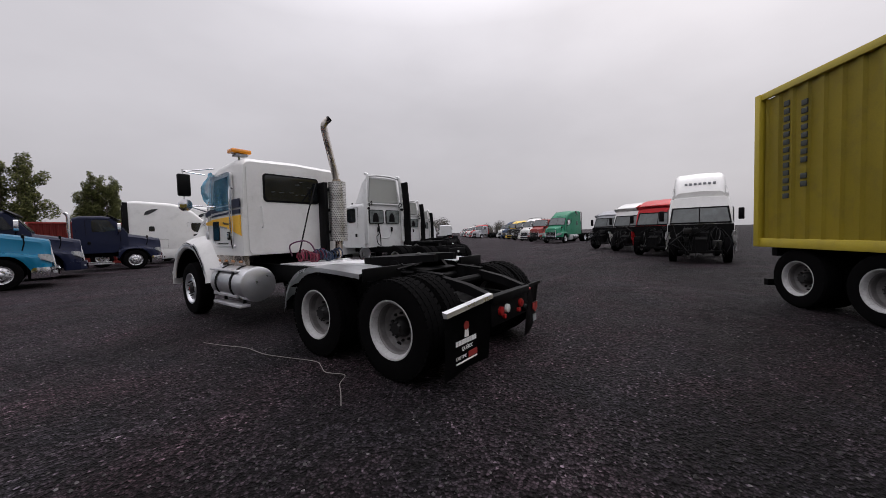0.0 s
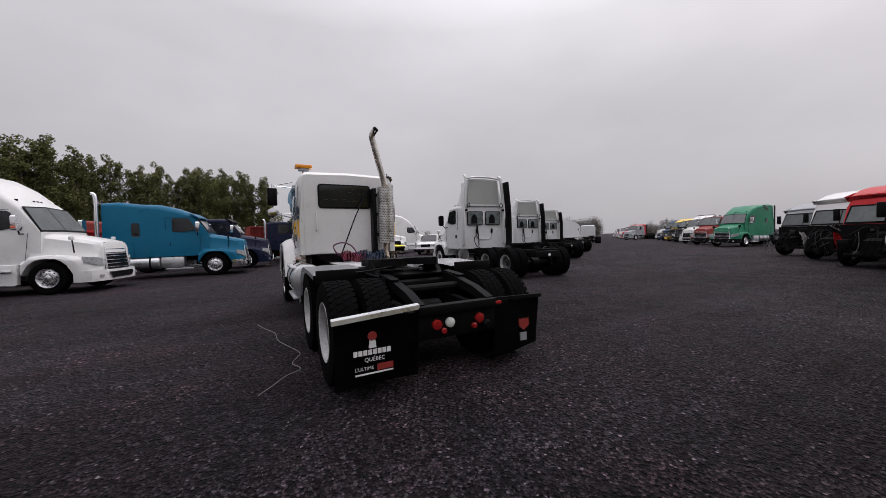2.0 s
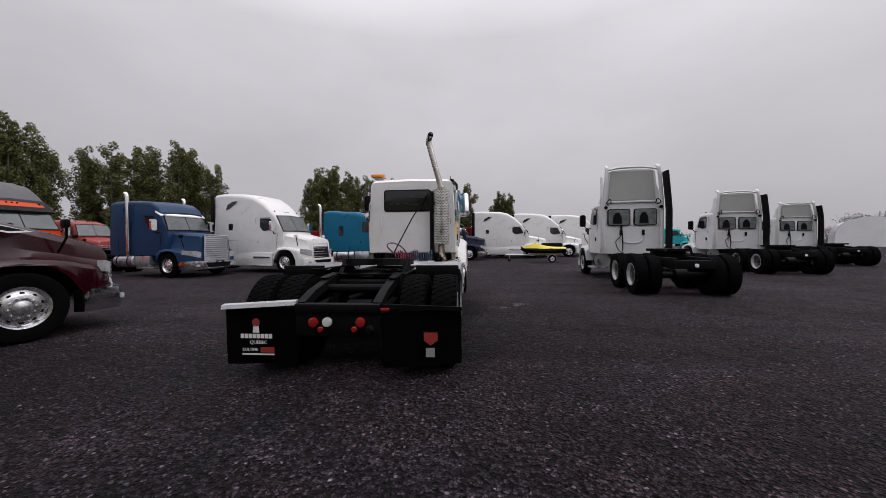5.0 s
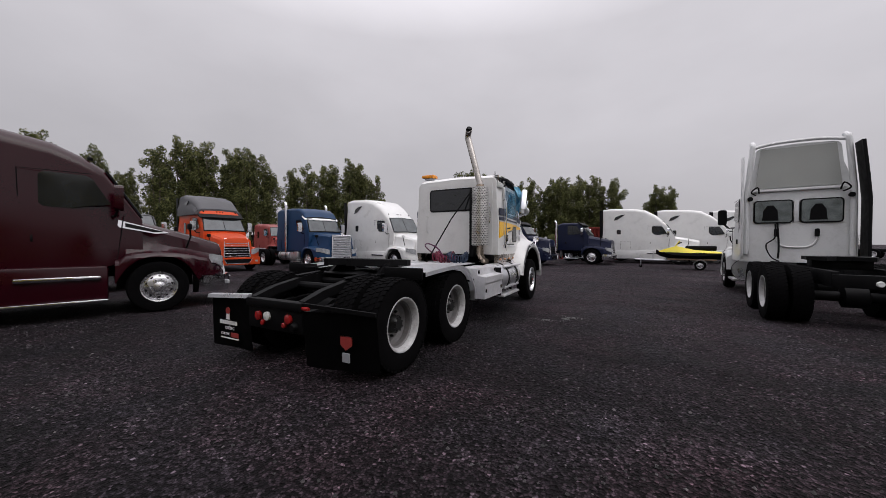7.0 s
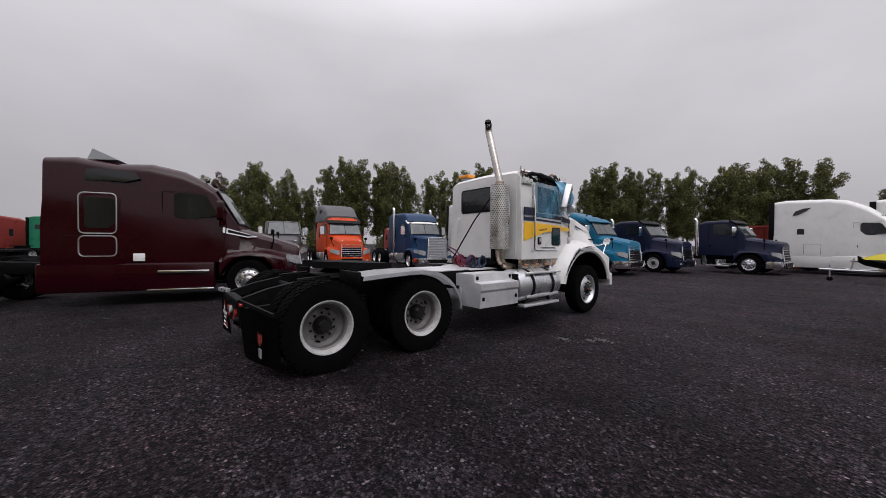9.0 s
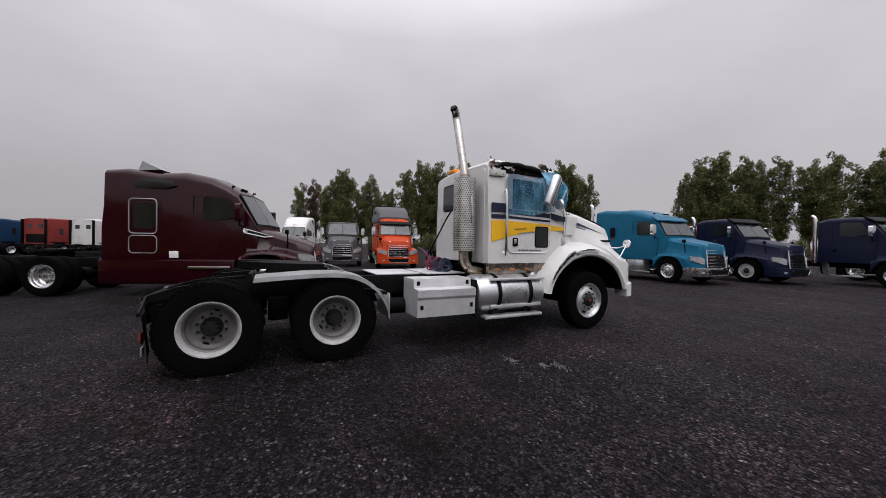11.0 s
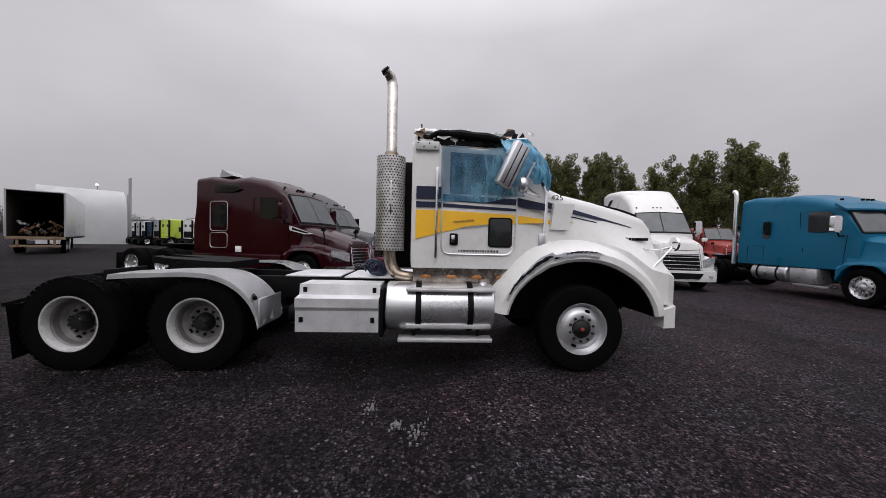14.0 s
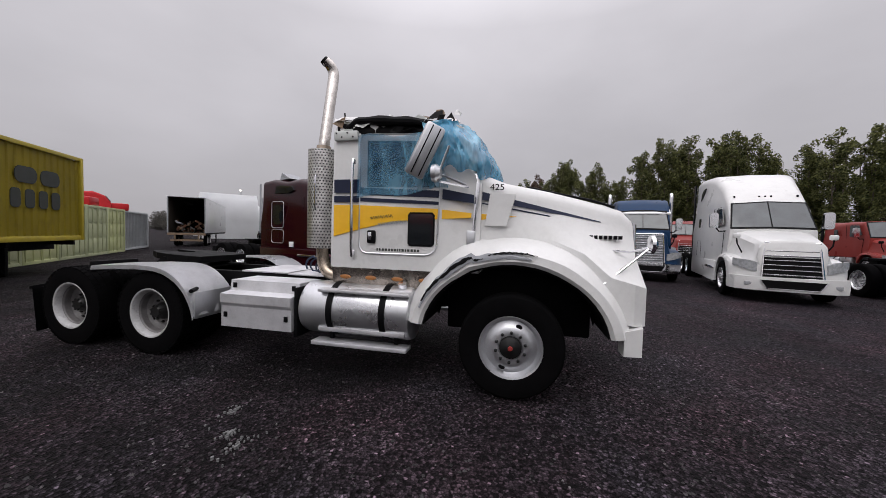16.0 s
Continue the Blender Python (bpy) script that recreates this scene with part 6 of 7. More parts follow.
tractor(place(-10.9, 0.7, 17), "soft", "dark grey sloped-roof sleeper tractor beside the maroon one", roof=3.75, back=-4.2, group="sleeper tractors", skirt=True, mirror="trim")
tractor(place(47.6, 36.6, 44), "fleet", "white day-cab tractor driven up the lane, seen from behind", roof=2.8, back=-2.4, group="white day cabs", detail=False)
# a row with its backs to the lane, beyond the maroon tractor
for k, (c, roof, word) in enumerate((("green", 3.5, "green"), ("brick", 3.5, "brick red"), ("white", 3.4, "white"), ("brick", 3.4, "dark red"), ("blue", 3.3, "blue"), ("white", 3.5, "white"), ("lime", 3.5, "lime green"), ("grey", 3.4, "dark grey"), ("blue", 3.4, "blue"), ("white", 3.5, "white"), ("grey", 3.4, "dark grey"), ("white", 3.6, "white"), ("white", 3.5, "white"), ("blue", 3.5, "blue"), ("navy", 3.5, "navy blue"), ("white", 3.5, "white"), ("white", 3.5, "white"), ("blue", 3.5, "blue"))):
    far = max(k - 6, 0)
    t = tractor(place(-39.2 - 1.24 * k - 2.0 * far, -6.1 - 3.69 * k + 0.35 * far, 300), c, f"{word} sleeper tractor in a parked row", roof=roof, back=-4.2, axles=(-5.4, -6.7), hoodcolor="soft" if k == 0 else c, group="tractors backed to the lane", slope=k % 3 != 0, detail=False)
    if k < 12:
        for s in (-1, 1):
            part("rear_window", pr(rounded(s * 0.55 - 0.22, s * 0.55 + 0.22, 2.45, 2.8, 0.06), "y", -4.215, -4.18), "glass", t, "small dark rear window")
        part("rear_panel", pr(rounded(-0.95, 0.95, 1.1, 1.9, 0.1), "y", -4.212, -4.18), "trim" if k % 2 else c, t, "flat rear panel")
# cabs half hidden behind the parked row
tractor(place(-17.0, 24.0, 100), "brick", "red sleeper tractor half hidden behind the row", roof=2.9, back=-3.6, group="sleeper tractors", detail=False)
tractor(place(-9.0, 31.0, 96), "brick", "brick red tractor half hidden behind the row", roof=3.4, back=-4.0, group="sleeper tractors", detail=False)
tractor(place(-24.0, 17.5, 105), "brick", "red tractor at the back of the yard", roof=3.2, back=-3.8, group="sleeper tractors", detail=False)

# ---- stripped and damaged cabs along the far side of the lane ----


def wreck(m, color, label, roof=2.6, sign=False, roofcolor=None):
    """A cab with its hood torn off: bare engine, radiator and dangling wires in front."""
    t = thing("stripped_cab", m, label, "truck", "stripped cabs")
    body_hull(color, t, [(-2.2, 0.9, roof, 1.15, 1.05, 0.2), (-1.2, 0.9, roof + 0.08, 1.15, 1.05, 0.25), (-0.4, 0.9, roof - 0.08, 1.12, 1.0, 0.22), (-0.26, 0.9, 2.25, 1.12, 1.06, 0.12), (0.0, 0.95, 1.55, 1.1, 1.05, 0.05)], "cab", "bare cab shell")
    part("windscreen_rubber", quad_panel([(-1.02, 0.005, 1.56), (1.02, 0.005, 1.56), (0.94, -0.24, 2.24), (-0.94, -0.24, 2.24)], 0.012), "trim", t, smooth=False)
    for s in (-1, 1):
        pane = [(s * 0.02, 0.025, 1.62), (s * 0.96, 0.015, 1.62), (s * 0.88, -0.2, 2.18), (s * 0.02, -0.2, 2.18)]
        part("windscreen", quad_panel(pane if s > 0 else pane[::-1], 0.015), "wreckglass", t, smooth=False)
    if roofcolor:
        part("roof_cap", loft_bm([sec(y, roof - 0.2, z, 1.16, 1.06, 0.2) for y, z in ((-2.6, roof + 0.25), (-1.4, roof + 0.22), (-0.8, roof + 0.1), (-0.33, roof - 0.12))]), roofcolor, t)
    if sign:
        part("roof_fairing", loft_bm([sec(y, roof - 0.1, z, w, w - 0.1, 0.22) for y, z, w in ((-2.0, roof + 1.0, 0.98), (-1.55, roof + 1.02, 0.98), (-1.15, roof + 0.92, 0.97), (-0.8, roof + 0.62, 0.96), (-0.5, roof + 0.16, 0.95))]), "white", t, "white roof fairing")
        for k in range(7):
            part("sign_bar", bx(-0.55 + k * 0.16, -0.45 + k * 0.16, -0.76, -0.68, roof + 0.44, roof + 0.54, 0.004), "grey", t)
    rnd = random.Random(int(m.translation.x * 10))
    edge = [(-1.08, 1.54)] + [(-1.08 + 0.24 * k, 0.55 + rnd.uniform(-0.3, 0.25)) for k in range(10)] + [(1.08, 1.54)]
    part("firewall", pr(edge, "y", 0.02, 0.07), "black", t, "black bare firewall", smooth=False)
    for s in (-1, 1):
        part("torn_fender", sheet(lambda u, v: (s * (1.0 + 0.14 * u + 0.06 * noise.noise((u * 4, v * 5, s + m.translation.x))), 0.1 + 0.35 * v, 1.5 - (0.5 + 0.5 * u) * (1 - v) - 0.25 * v + 0.1 * noise.noise((u * 3, v * 7, 2.0))), 8, 10), color, t, "torn remains of the fender")
    part("engine", loft_bm([[(-w, y, z0), (w, y, z0), (w * 0.8, y, z1), (-w * 0.8, y, z1)] for y, w, z0, z1 in ((0.0, 0.4, 0.5, 1.3), (0.4, 0.36, 0.45, 1.2), (0.42, 0.28, 0.5, 1.05), (0.85, 0.26, 0.5, 0.95))]), "black", t, "exposed engine block")
    for k in range(16):
        x, y, z, e = rnd.uniform(-0.75, 0.75), rnd.uniform(0.1, 0.9), rnd.uniform(0.45, 1.35), rnd.uniform(0.05, 0.16)
        if k % 2:
            part("engine_piece", bx(x - e, x + e, y - e, y + e, z - e * 0.8, z + e * 0.8, 0.02), rnd.choice(["black", "black", "trim", "hub", "trim"]), t)
        else:
            part("engine_hose", bar(curve_pts([(x, y, z), (x + rnd.uniform(-0.3, 0.3), y + 0.1, z + 0.2), (x + rnd.uniform(-0.5, 0.5), y + 0.2, z - 0.1)], 4), e * 0.3, 7), rnd.choice(["black", "trim", "black"]), t)
    part("front_beam", bx(-0.7, 0.7, 0.75, 0.85, 0.4, 0.52, 0.03), "black", t)
    for s in (-1, 1):
        wheel(t, s * 0.9, -0.1, s, "tyre_rib", "steer", "", 0, detail=False)
        part("mirror", bx(s * 1.32 - 0.09, s * 1.32 + 0.09, -0.3, -0.2, 1.7, 2.15, 0.03), "trim", t)
        side_pane([(-0.4, 2.2), (-1.3, 2.25), (-1.3, 1.6), (-0.3, 1.6)], 1.1, s, "glass", t)
    for k in range(18):
        x = rnd.uniform(-0.9, 0.9)
        part("loose_wire", bar(curve_pts([(x, 0.1, rnd.uniform(1.2, 1.5)), (x + rnd.uniform(-0.3, 0.3), 0.7, rnd.uniform(0.7, 1.3)), (x + rnd.uniform(-0.3, 0.3), 1.0, rnd.uniform(0.2, 0.7))], 4), 0.01, 5), rnd.choice(["trim", "trim", "black", "black", "hub"]), t)
    bm = bmesh.new()
    box(bm, -0.5, 0.5, -4.5, 0.2, 0.55, 0.85, 0.02)
    part("frame", bm, "black", t)
    tandem(t, (-3.8,), detail=False)
    return t


wreck(place(14.0, -2.2, -92), "white", "white stripped cab with a roof fairing and bare engine", 2.75, sign=True)
wreck(place(17.4, -0.4, -80), "red", "red-roofed stripped cab with its front torn away", 2.75, roofcolor="red")
wreck(place(20.6, 1.4, -75), "white", "white stripped cab with a domed roof", 2.85, roofcolor="white")
wreck(place(23.6, 3.4, -70), "grey", "silver grey stripped cab", 2.6, roofcolor="grey")
tractor(place(35.0, 11.2, -84), "green", "green sleeper tractor with a missing grille", roof=3.7, back=-4.2, group="damaged tractors", bumper="trim", detail=False)
tractor(place(44.5, 18.6, -84), "white", "white and red day cab with a fairing", roof=3.4, back=-2.7, hoodcolor="white", group="damaged tractors", detail=False)
tractor(place(39.8, 15.1, -84), "brick", "dark red day cab with a crushed front", roof=2.8, back=-2.4, group="damaged tractors", bumper="trim", detail=False)
tractor(place(49.3, 22.1, -84), "black", "black day cab in the damaged row", roof=2.8, back=-2.4, group="damaged tractors", detail=False)
tractor(place(58.6, 29.0, -84), "blue", "blue sleeper tractor in the damaged row", roof=3.5, back=-3.8, group="damaged tractors", detail=False)
tractor(place(63.2, 32.4, -84), "white", "white day cab in the damaged row", roof=2.8, back=-2.4, group="damaged tractors", detail=False)
tractor(place(54.0, 25.6, -84), "yellowcab", "yellow sleeper tractor in the damaged row", roof=3.4, back=-4.0, group="damaged tractors", detail=False, hoodcolor="black")
for k, c in enumerate(("grey", "red", "white", "white", "red", "white", "soft", "grey", "white", "brick")):
    d = 69 + 7 * k
    tractor(place(15.6 + d * 0.785 - 4, -2.9 + d * 0.6 + 2, -80), c, "damaged tractor far down the lane", roof=3.3 if k % 2 else 2.8, back=-3.8 if k % 2 else -2.4, group="damaged tractors", detail=False)

# ---- yellow container on its chassis ----


def container(m, length, color, label, height=2.9, doors=False, name="shipping_container"):
    """Corrugated steel box: x across, y along, origin at a bottom corner; the long flank at x = 0 is the seen one."""
    t = thing(name, m, label, "container", "containers")
    w, n = 2.44, int(length / 0.28)
    for s, x in ((-1, 0.0), (1, w)):
        bm = bmesh.new()
        loops = []
        for k in range(n):
            y0 = 0.12 + (length - 0.24) * k / n
            p = (length - 0.24) / n
            for f, d in ((0.0, 0.0), (0.3, 0.0), (0.42, 0.036), (0.88, 0.036)):
                loops.append((y0 + p * f, d))
        loops.append((length - 0.12, 0.0))
        xs = [(x + (0.012 + d) * (1 if s < 0 else -1), y) for y, d in loops]
        loft(bm, [[(xx, y, z) for z in (0.16, height - 0.12)] for xx, y in xs], closed=False)
        bmesh.ops.solidify(bm, geom=bm.faces, thickness=0.004)
        part("corrugated_side", bm, color, t, smooth=False)
    part("roof_panel", bx(0.03, w - 0.03, 0.06, length - 0.06, height - 0.05, height - 0.015, 0.006), color, t)
    part("floor_panel", bx(0.03, w - 0.03, 0.06, length - 0.06, 0.06, 0.16, 0.006), color, t)
    for x in (0.0, w):
        part("top_rail", bx(x - 0.03, x + 0.03, 0, length, height - 0.12, height, 0.008), color, t)
        part("bottom_rail", bx(x - 0.03, x + 0.03, 0, length, 0, 0.16, 0.008), color, t)
        for y in (0.0, length):
            part("corner_post", bx(x - 0.06, x + 0.06, y - 0.06, y + 0.06, 0, height, 0.012), color, t)
    for y in (0.0, length):
        d = 0.02 if y == 0 else -0.02
        part("end_wall", bx(0.05, w - 0.05, min(y, y + d), max(y, y + d), 0.1, height - 0.1, 0.004), color, t)
        if doors:
            for x in (0.55, 0.95, 1.5, 1.9):
                part("lock_rod", bar([(x, y - 0.04 if y == 0 else y + 0.04, 0.15), (x, y - 0.04 if y == 0 else y + 0.04, height - 0.15)], 0.02, 8), color, t)
    return t


RUN = -58.5
CX, CY, CZ = 5.6 - 0.853 * 12.2, -3.3 - 0.522 * 12.2, 1.04
cont = container(pose(CX, CY, CZ, 0, 0, RUN), 12.2, "contyellow", "yellow corrugated shipping container with dark lettering", 2.9)
# lettering of the line's name as plain bars, stacked down the flank, and the large dark emblem
for col, (y, z0, count) in enumerate(((11.62, 2.5, 13), (11.28, 2.4, 11))):
    for k in range(count):
        if col == 1 and k == 8:
            continue
        part("letter_bar", bx(-0.006, 0.012, y - 0.055, y + 0.055, z0 - k * 0.135, z0 - k * 0.135 + 0.09, 0.002), "darkletter", cont)
for k in range(4):
    part("emblem", pr(rounded(1.05 + k * 0.52, 1.4 + k * 0.52, 1.0, 1.55, 0.12), "x", -0.008, 0.012), "darkletter", cont, "dark emblem shape")
for k in range(2):
    part("emblem", pr(rounded(1.05 + k * 0.95, 1.85 + k * 0.95, 1.72, 2.2, 0.2), "x", -0.008, 0.012), "darkletter", cont, "dark emblem shape")


def chassis_trailer(m, length):
    t = thing("container_chassis", m, "black skeletal chassis trailer with white wheels", "trailer")
    for x in (0.75, 1.69):
        part("beam", bx(x - 0.06, x + 0.06, 0.1, length - 0.1, -0.32, -0.01, 0.012), "black", t)
    for y in (0.3, 3, 6, 9, length - 0.3):
        part("cross_beam", bx(0.05, 2.39, y - 0.06, y + 0.06, -0.16, -0.005, 0.01), "black", t)
    for y in (length - 0.8, length - 2.1):
        for x, s in ((0.16, -1), (2.28, 1)):
            wheel(t, x, y, s, "tyre_rib", "deep", "", 40, z=-0.522)
            wheel(t, x - s * 0.33, y, s, "tyre_rib", None, "", 50, z=-0.522)
        part("axle", bar([(0.4, y, -0.522), (2.0, y, -0.522)], 0.07, 10), "black", t)
    for x in (0.55, 1.89):
        part("landing_leg", bx(x - 0.06, x + 0.06, 2.3, 2.42, -1.15, -0.1, 0.01), "black", t)
        part("leg_foot", bx(x - 0.13, x + 0.13, 2.22, 2.5, -1.19, -1.14, 0.01), "black", t)
        part("leg_brace", bar([(x, 2.36, -1.0), (x, 3.1, -0.2)], 0.025, 8), "black", t)
    part("leg_tie", bar([(0.55, 2.36, -0.9), (1.89, 2.36, -0.9)], 0.025, 8), "black", t)
    part("rear_bumper", bx(0.1, 2.34, length - 0.1, length, -0.75, -0.62, 0.01), "black", t)
    for x in (0.45, 1.99):
        part("bumper_post", bx(x - 0.05, x + 0.05, length - 0.1, length - 0.02, -0.7, -0.1, 0.01), "black", t)
    return t


chassis_trailer(pose(CX, CY, CZ - 0.004, 0, 0, RUN), 12.2)

# ---- pale containers, open trailer and shelters down the lane ----
LRUN = math.degrees(math.atan2(-0.78, 0.62))


def door_end_container(m, color, label):
    """A container seen at its door end: y runs along the lane, the doors face -x."""
    t = thing("shipping_container", m, label, "container", "pale containers")
    w, h, ln = 2.44, 2.59, 6.06
    part("body", bx(0.06, ln, 0.02, w - 0.02, 0.12, h - 0.03, 0.01), color, t, "pale painted steel box")
    for y in (0.06, w - 0.06):
        part("corner_post", bx(-0.03, 0.09, y - 0.06, y + 0.06, 0, h, 0.012), color, t)
    part("header_beam", bx(-0.03, 0.09, 0.12, w - 0.12, h - 0.13, h, 0.01), color, t)
    part("sill_beam", bx(-0.03, 0.09, 0.12, w - 0.12, 0, 0.14, 0.01), color, t)
    for k in range(2):
        y0 = 0.13 + k * 1.095
        d = part("door", bx(0.01, 0.055, y0, y0 + 1.085, 0.15, h - 0.14, 0.006), color, t)
        for i in range(2):
            for j in range(3):
                part("door_panel", bx(-0.008, 0.014, y0 + 0.07 + i * 0.5, y0 + 0.51 + i * 0.5, 0.24 + j * 0.74, 0.9 + j * 0.74, 0.02), color, d)
        for y in (y0 + 0.04, y0 + 0.55, y0 + 1.04):
            part("lock_rod", bar([(-0.03, y, 0.1), (-0.03, y, h - 0.08)], 0.018, 7), color, d)
    return t


for k in range(8):
    d = 2.46 * k
    x, y = -12.2 + 0.78 * d, -18.3 + 0.62 * d
    door_end_container(pose(x, y, min(ground_z(x, y), ground_z(x + 5.5, y - 0.9)), 0, 0, LRUN), "contgreen" if k % 3 else "contlime", "pale green shipping container with its doors to the lane")
container(pose(-16.4, -22.1, -0.02, 0, 0, LRUN), 6.0, "contgrey", "light grey shipping container standing along the lane", 2.59, doors=True)


def red_cab(m, label):
    t = thing("cab_shell", m, label, "truck cab", "cabs on the containers")
    body_hull("red", t, [(-1.6, 0, 1.5, 1.1, 1.0, 0.2), (-0.6, 0, 1.6, 1.1, 1.0, 0.25), (0.1, 0, 1.3, 1.05, 0.95, 0.2), (0.5, 0, 0.7, 1.0, 0.95, 0.05)], "cab")
    part("windscreen", quad_panel([(-0.9, 0.5, 0.76), (0.9, 0.5, 0.76), (0.82, 0.16, 1.25), (-0.82, 0.16, 1.25)], 0.015), "clearglass", t)
    part("hood", bx(-0.85, 0.85, 0.5, 1.7, 0, 0.65, 0.12), "red", t)


for x, y, h in ((-8.6, -17.2, 40), (-12.4, -20.4, 60)):
    red_cab(pose(x, y, 2.59 + min(ground_z(-10.4, -19.3), 0) if x > -10 else 2.557, 0, 0, h) @ Matrix.Scale(0.72, 4), "red cab shell stacked on a container")


def van_trailer(m):
    t = thing("box_trailer", m, "white box trailer with open doors and scrap inside", "trailer")
    w, ln, z0, z1 = 2.6, 14.0, 1.15, 4.1
    for x in (0, w):
        part("side_wall", bx(x - 0.025, x + 0.025, 0, ln, z0, z1, 0.01), "fleet", t)
    # dark linings put the closed box's shade into the colour of its inner faces
    for x in (0.04, w - 0.04):
        part("plywood_lining", bx(x - 0.008, x + 0.008, 0.1, ln - 0.05, z0, z1 - 0.02, 0.002), "boxshade", t)
    part("ceiling_lining", bx(0.04, w - 0.04, 0.1, ln - 0.05, z1 - 0.03, z1 - 0.012, 0.002), "boxshade", t)
    part("roof_panel", bx(-0.02, w + 0.02, 0, ln, z1, z1 + 0.03, 0.01), "fleet", t)
    part("floor_panel", bx(0, w, 0, ln, z0 - 0.15, z0, 0.01), "black", t)
    part("front_wall", bx(0.03, w - 0.03, ln - 0.04, ln, z0, z1, 0.01), "trim", t)
    part("door_frame", loft_bm([[(x, -0.03 + d, z) for d in (0, 0.06)] + [(x * 0.94 + 0.08, 0.03 - d, z * 0.985 + 0.02) for d in (0, 0.06)] for x, z in ((0, z0), (w, z0), (w, z1), (0, z1), (0, z0))], False), "grey", t)
    rnd = random.Random(4)
    for k in range(60):
        x, y, z = rnd.uniform(0.3, w - 0.3), rnd.uniform(0.3, 4), z0 + rnd.uniform(0.05, 0.9)
        part("scrap", bar([(x, y, z), (x + rnd.uniform(-0.5, 0.5) * 0.5, y + rnd.uniform(-0.3, 0.3), z + rnd.uniform(-0.2, 0.2))], rnd.uniform(0.03, 0.09), 6), rnd.choice(["rust", "wood", "grey"]), t)
    part("rear_bumper", bx(0.2, w - 0.2, 0, 0.08, 0.45, 0.6, 0.01), "wood", t)
    part("rear_sill", bx(0, w, -0.03, 0.08, 0.95, 1.15, 0.01), "wood", t)
    for x in (0.5, w - 0.5):
        part("bumper_post", bx(x - 0.06, x + 0.06, 0, 0.08, 0.5, 1.0, 0.01), "wood", t)
    for y in (2.0, 3.3):
        for x, s in ((0.25, -1), (w - 0.25, 1)):
            wheel(t, x, y, s, "tyre_rib", "deep", "", 0, detail=False)
        part("axle", bar([(0.3, y, 0.52), (w - 0.3, y, 0.52)], 0.07, 8), "black", t)
    for x in (0.6, w - 0.6):
        part("landing_leg", bx(x - 0.06, x + 0.06, ln - 3, ln - 2.88, 0, 1.0, 0.01), "black", t)


van_trailer(pose(-18.0, -22.2, 0, 0, 0, 129))


def shelter(m, w, h, ln, label):
    t = thing("fabric_shelter", m, label, "tent")
    loops = []
    for k in range(2):
        y = k * ln
        loops.append([(w / 2 * math.cos(a), y, h * math.sin(a) ** 0.55) for a in [math.pi * i / 20 for i in range(21)]])
    bm = bmesh.new()
    loft(bm, loops, closed=False)
    bmesh.ops.solidify(bm, geom=bm.faces, thickness=0.05)
    part("cover", bm, "canvas", t, "white arched fabric cover")
    for k in range(2):
        part("end_wall", pr([(w / 2 * 0.99 * math.cos(a), h * 0.99 * math.sin(a) ** 0.55) for a in [math.pi * i / 20 for i in range(21)]], "y", k * ln - 0.03, k * ln + 0.03), "canvas", t, smooth=False)
    for k in range(3):
        part("post", bar([(-w / 2 + 0.4 + k * 0.7, -0.4, 0), (-w / 2 + 0.4 + k * 0.7, -0.4, h + 1.6)], 0.09, 6), "grey", t)


shelter(pose(-47.5, -39.5, 0, 0, 0, 225.3), 10, 7.4, 8, "white arched fabric shelter beside the lane")
shelter(pose(-64.5, -53.5, 0, 0, 0, 225.3), 10, 7.0, 12, "white arched fabric shelter farther down the lane")


def street_lamp(m):
    t = thing("street_lamp", m, "grey lamp post with a lit head", "lamp")
    part("pole", bar([(0, 0, 0), (0, 0, 9)], [0.12, 0.07], 10), "grey", t)
    part("arm", bar([(0, 0, 8.8), (1.6, 0, 9.2)], 0.05, 8), "grey", t)
    part("head", bx(1.2, 1.9, -0.18, 0.18, 9.1, 9.25, 0.03), "lamp_glow", t)


street_lamp(pose(-55.0, -49.5, 0, 0, 0, 40))


def shed(m, w, d, h, c, label):
    t = thing("warehouse", m, label, "building")
    part("wall", bx(0, w, 0, d, 0, h, 0.03), c, t)
    part("roof", bx(-0.3, w + 0.3, -0.3, d + 0.3, h, h + 0.3, 0.03), "grey", t)
    for k in range(int(w / 6)):
        part("window", bx(1.5 + k * 6, 3.5 + k * 6, -0.05, 0.03, h * 0.55, h * 0.8, 0.01), "glass", t)


shed(pose(-111, -81, 0, 0, 0, -48) @ Matrix.Translation((0, -15, 0)), 14, 30, 5.2, "concrete", "long low brown warehouse far down the lane")

# ---- pickup, jet ski ----


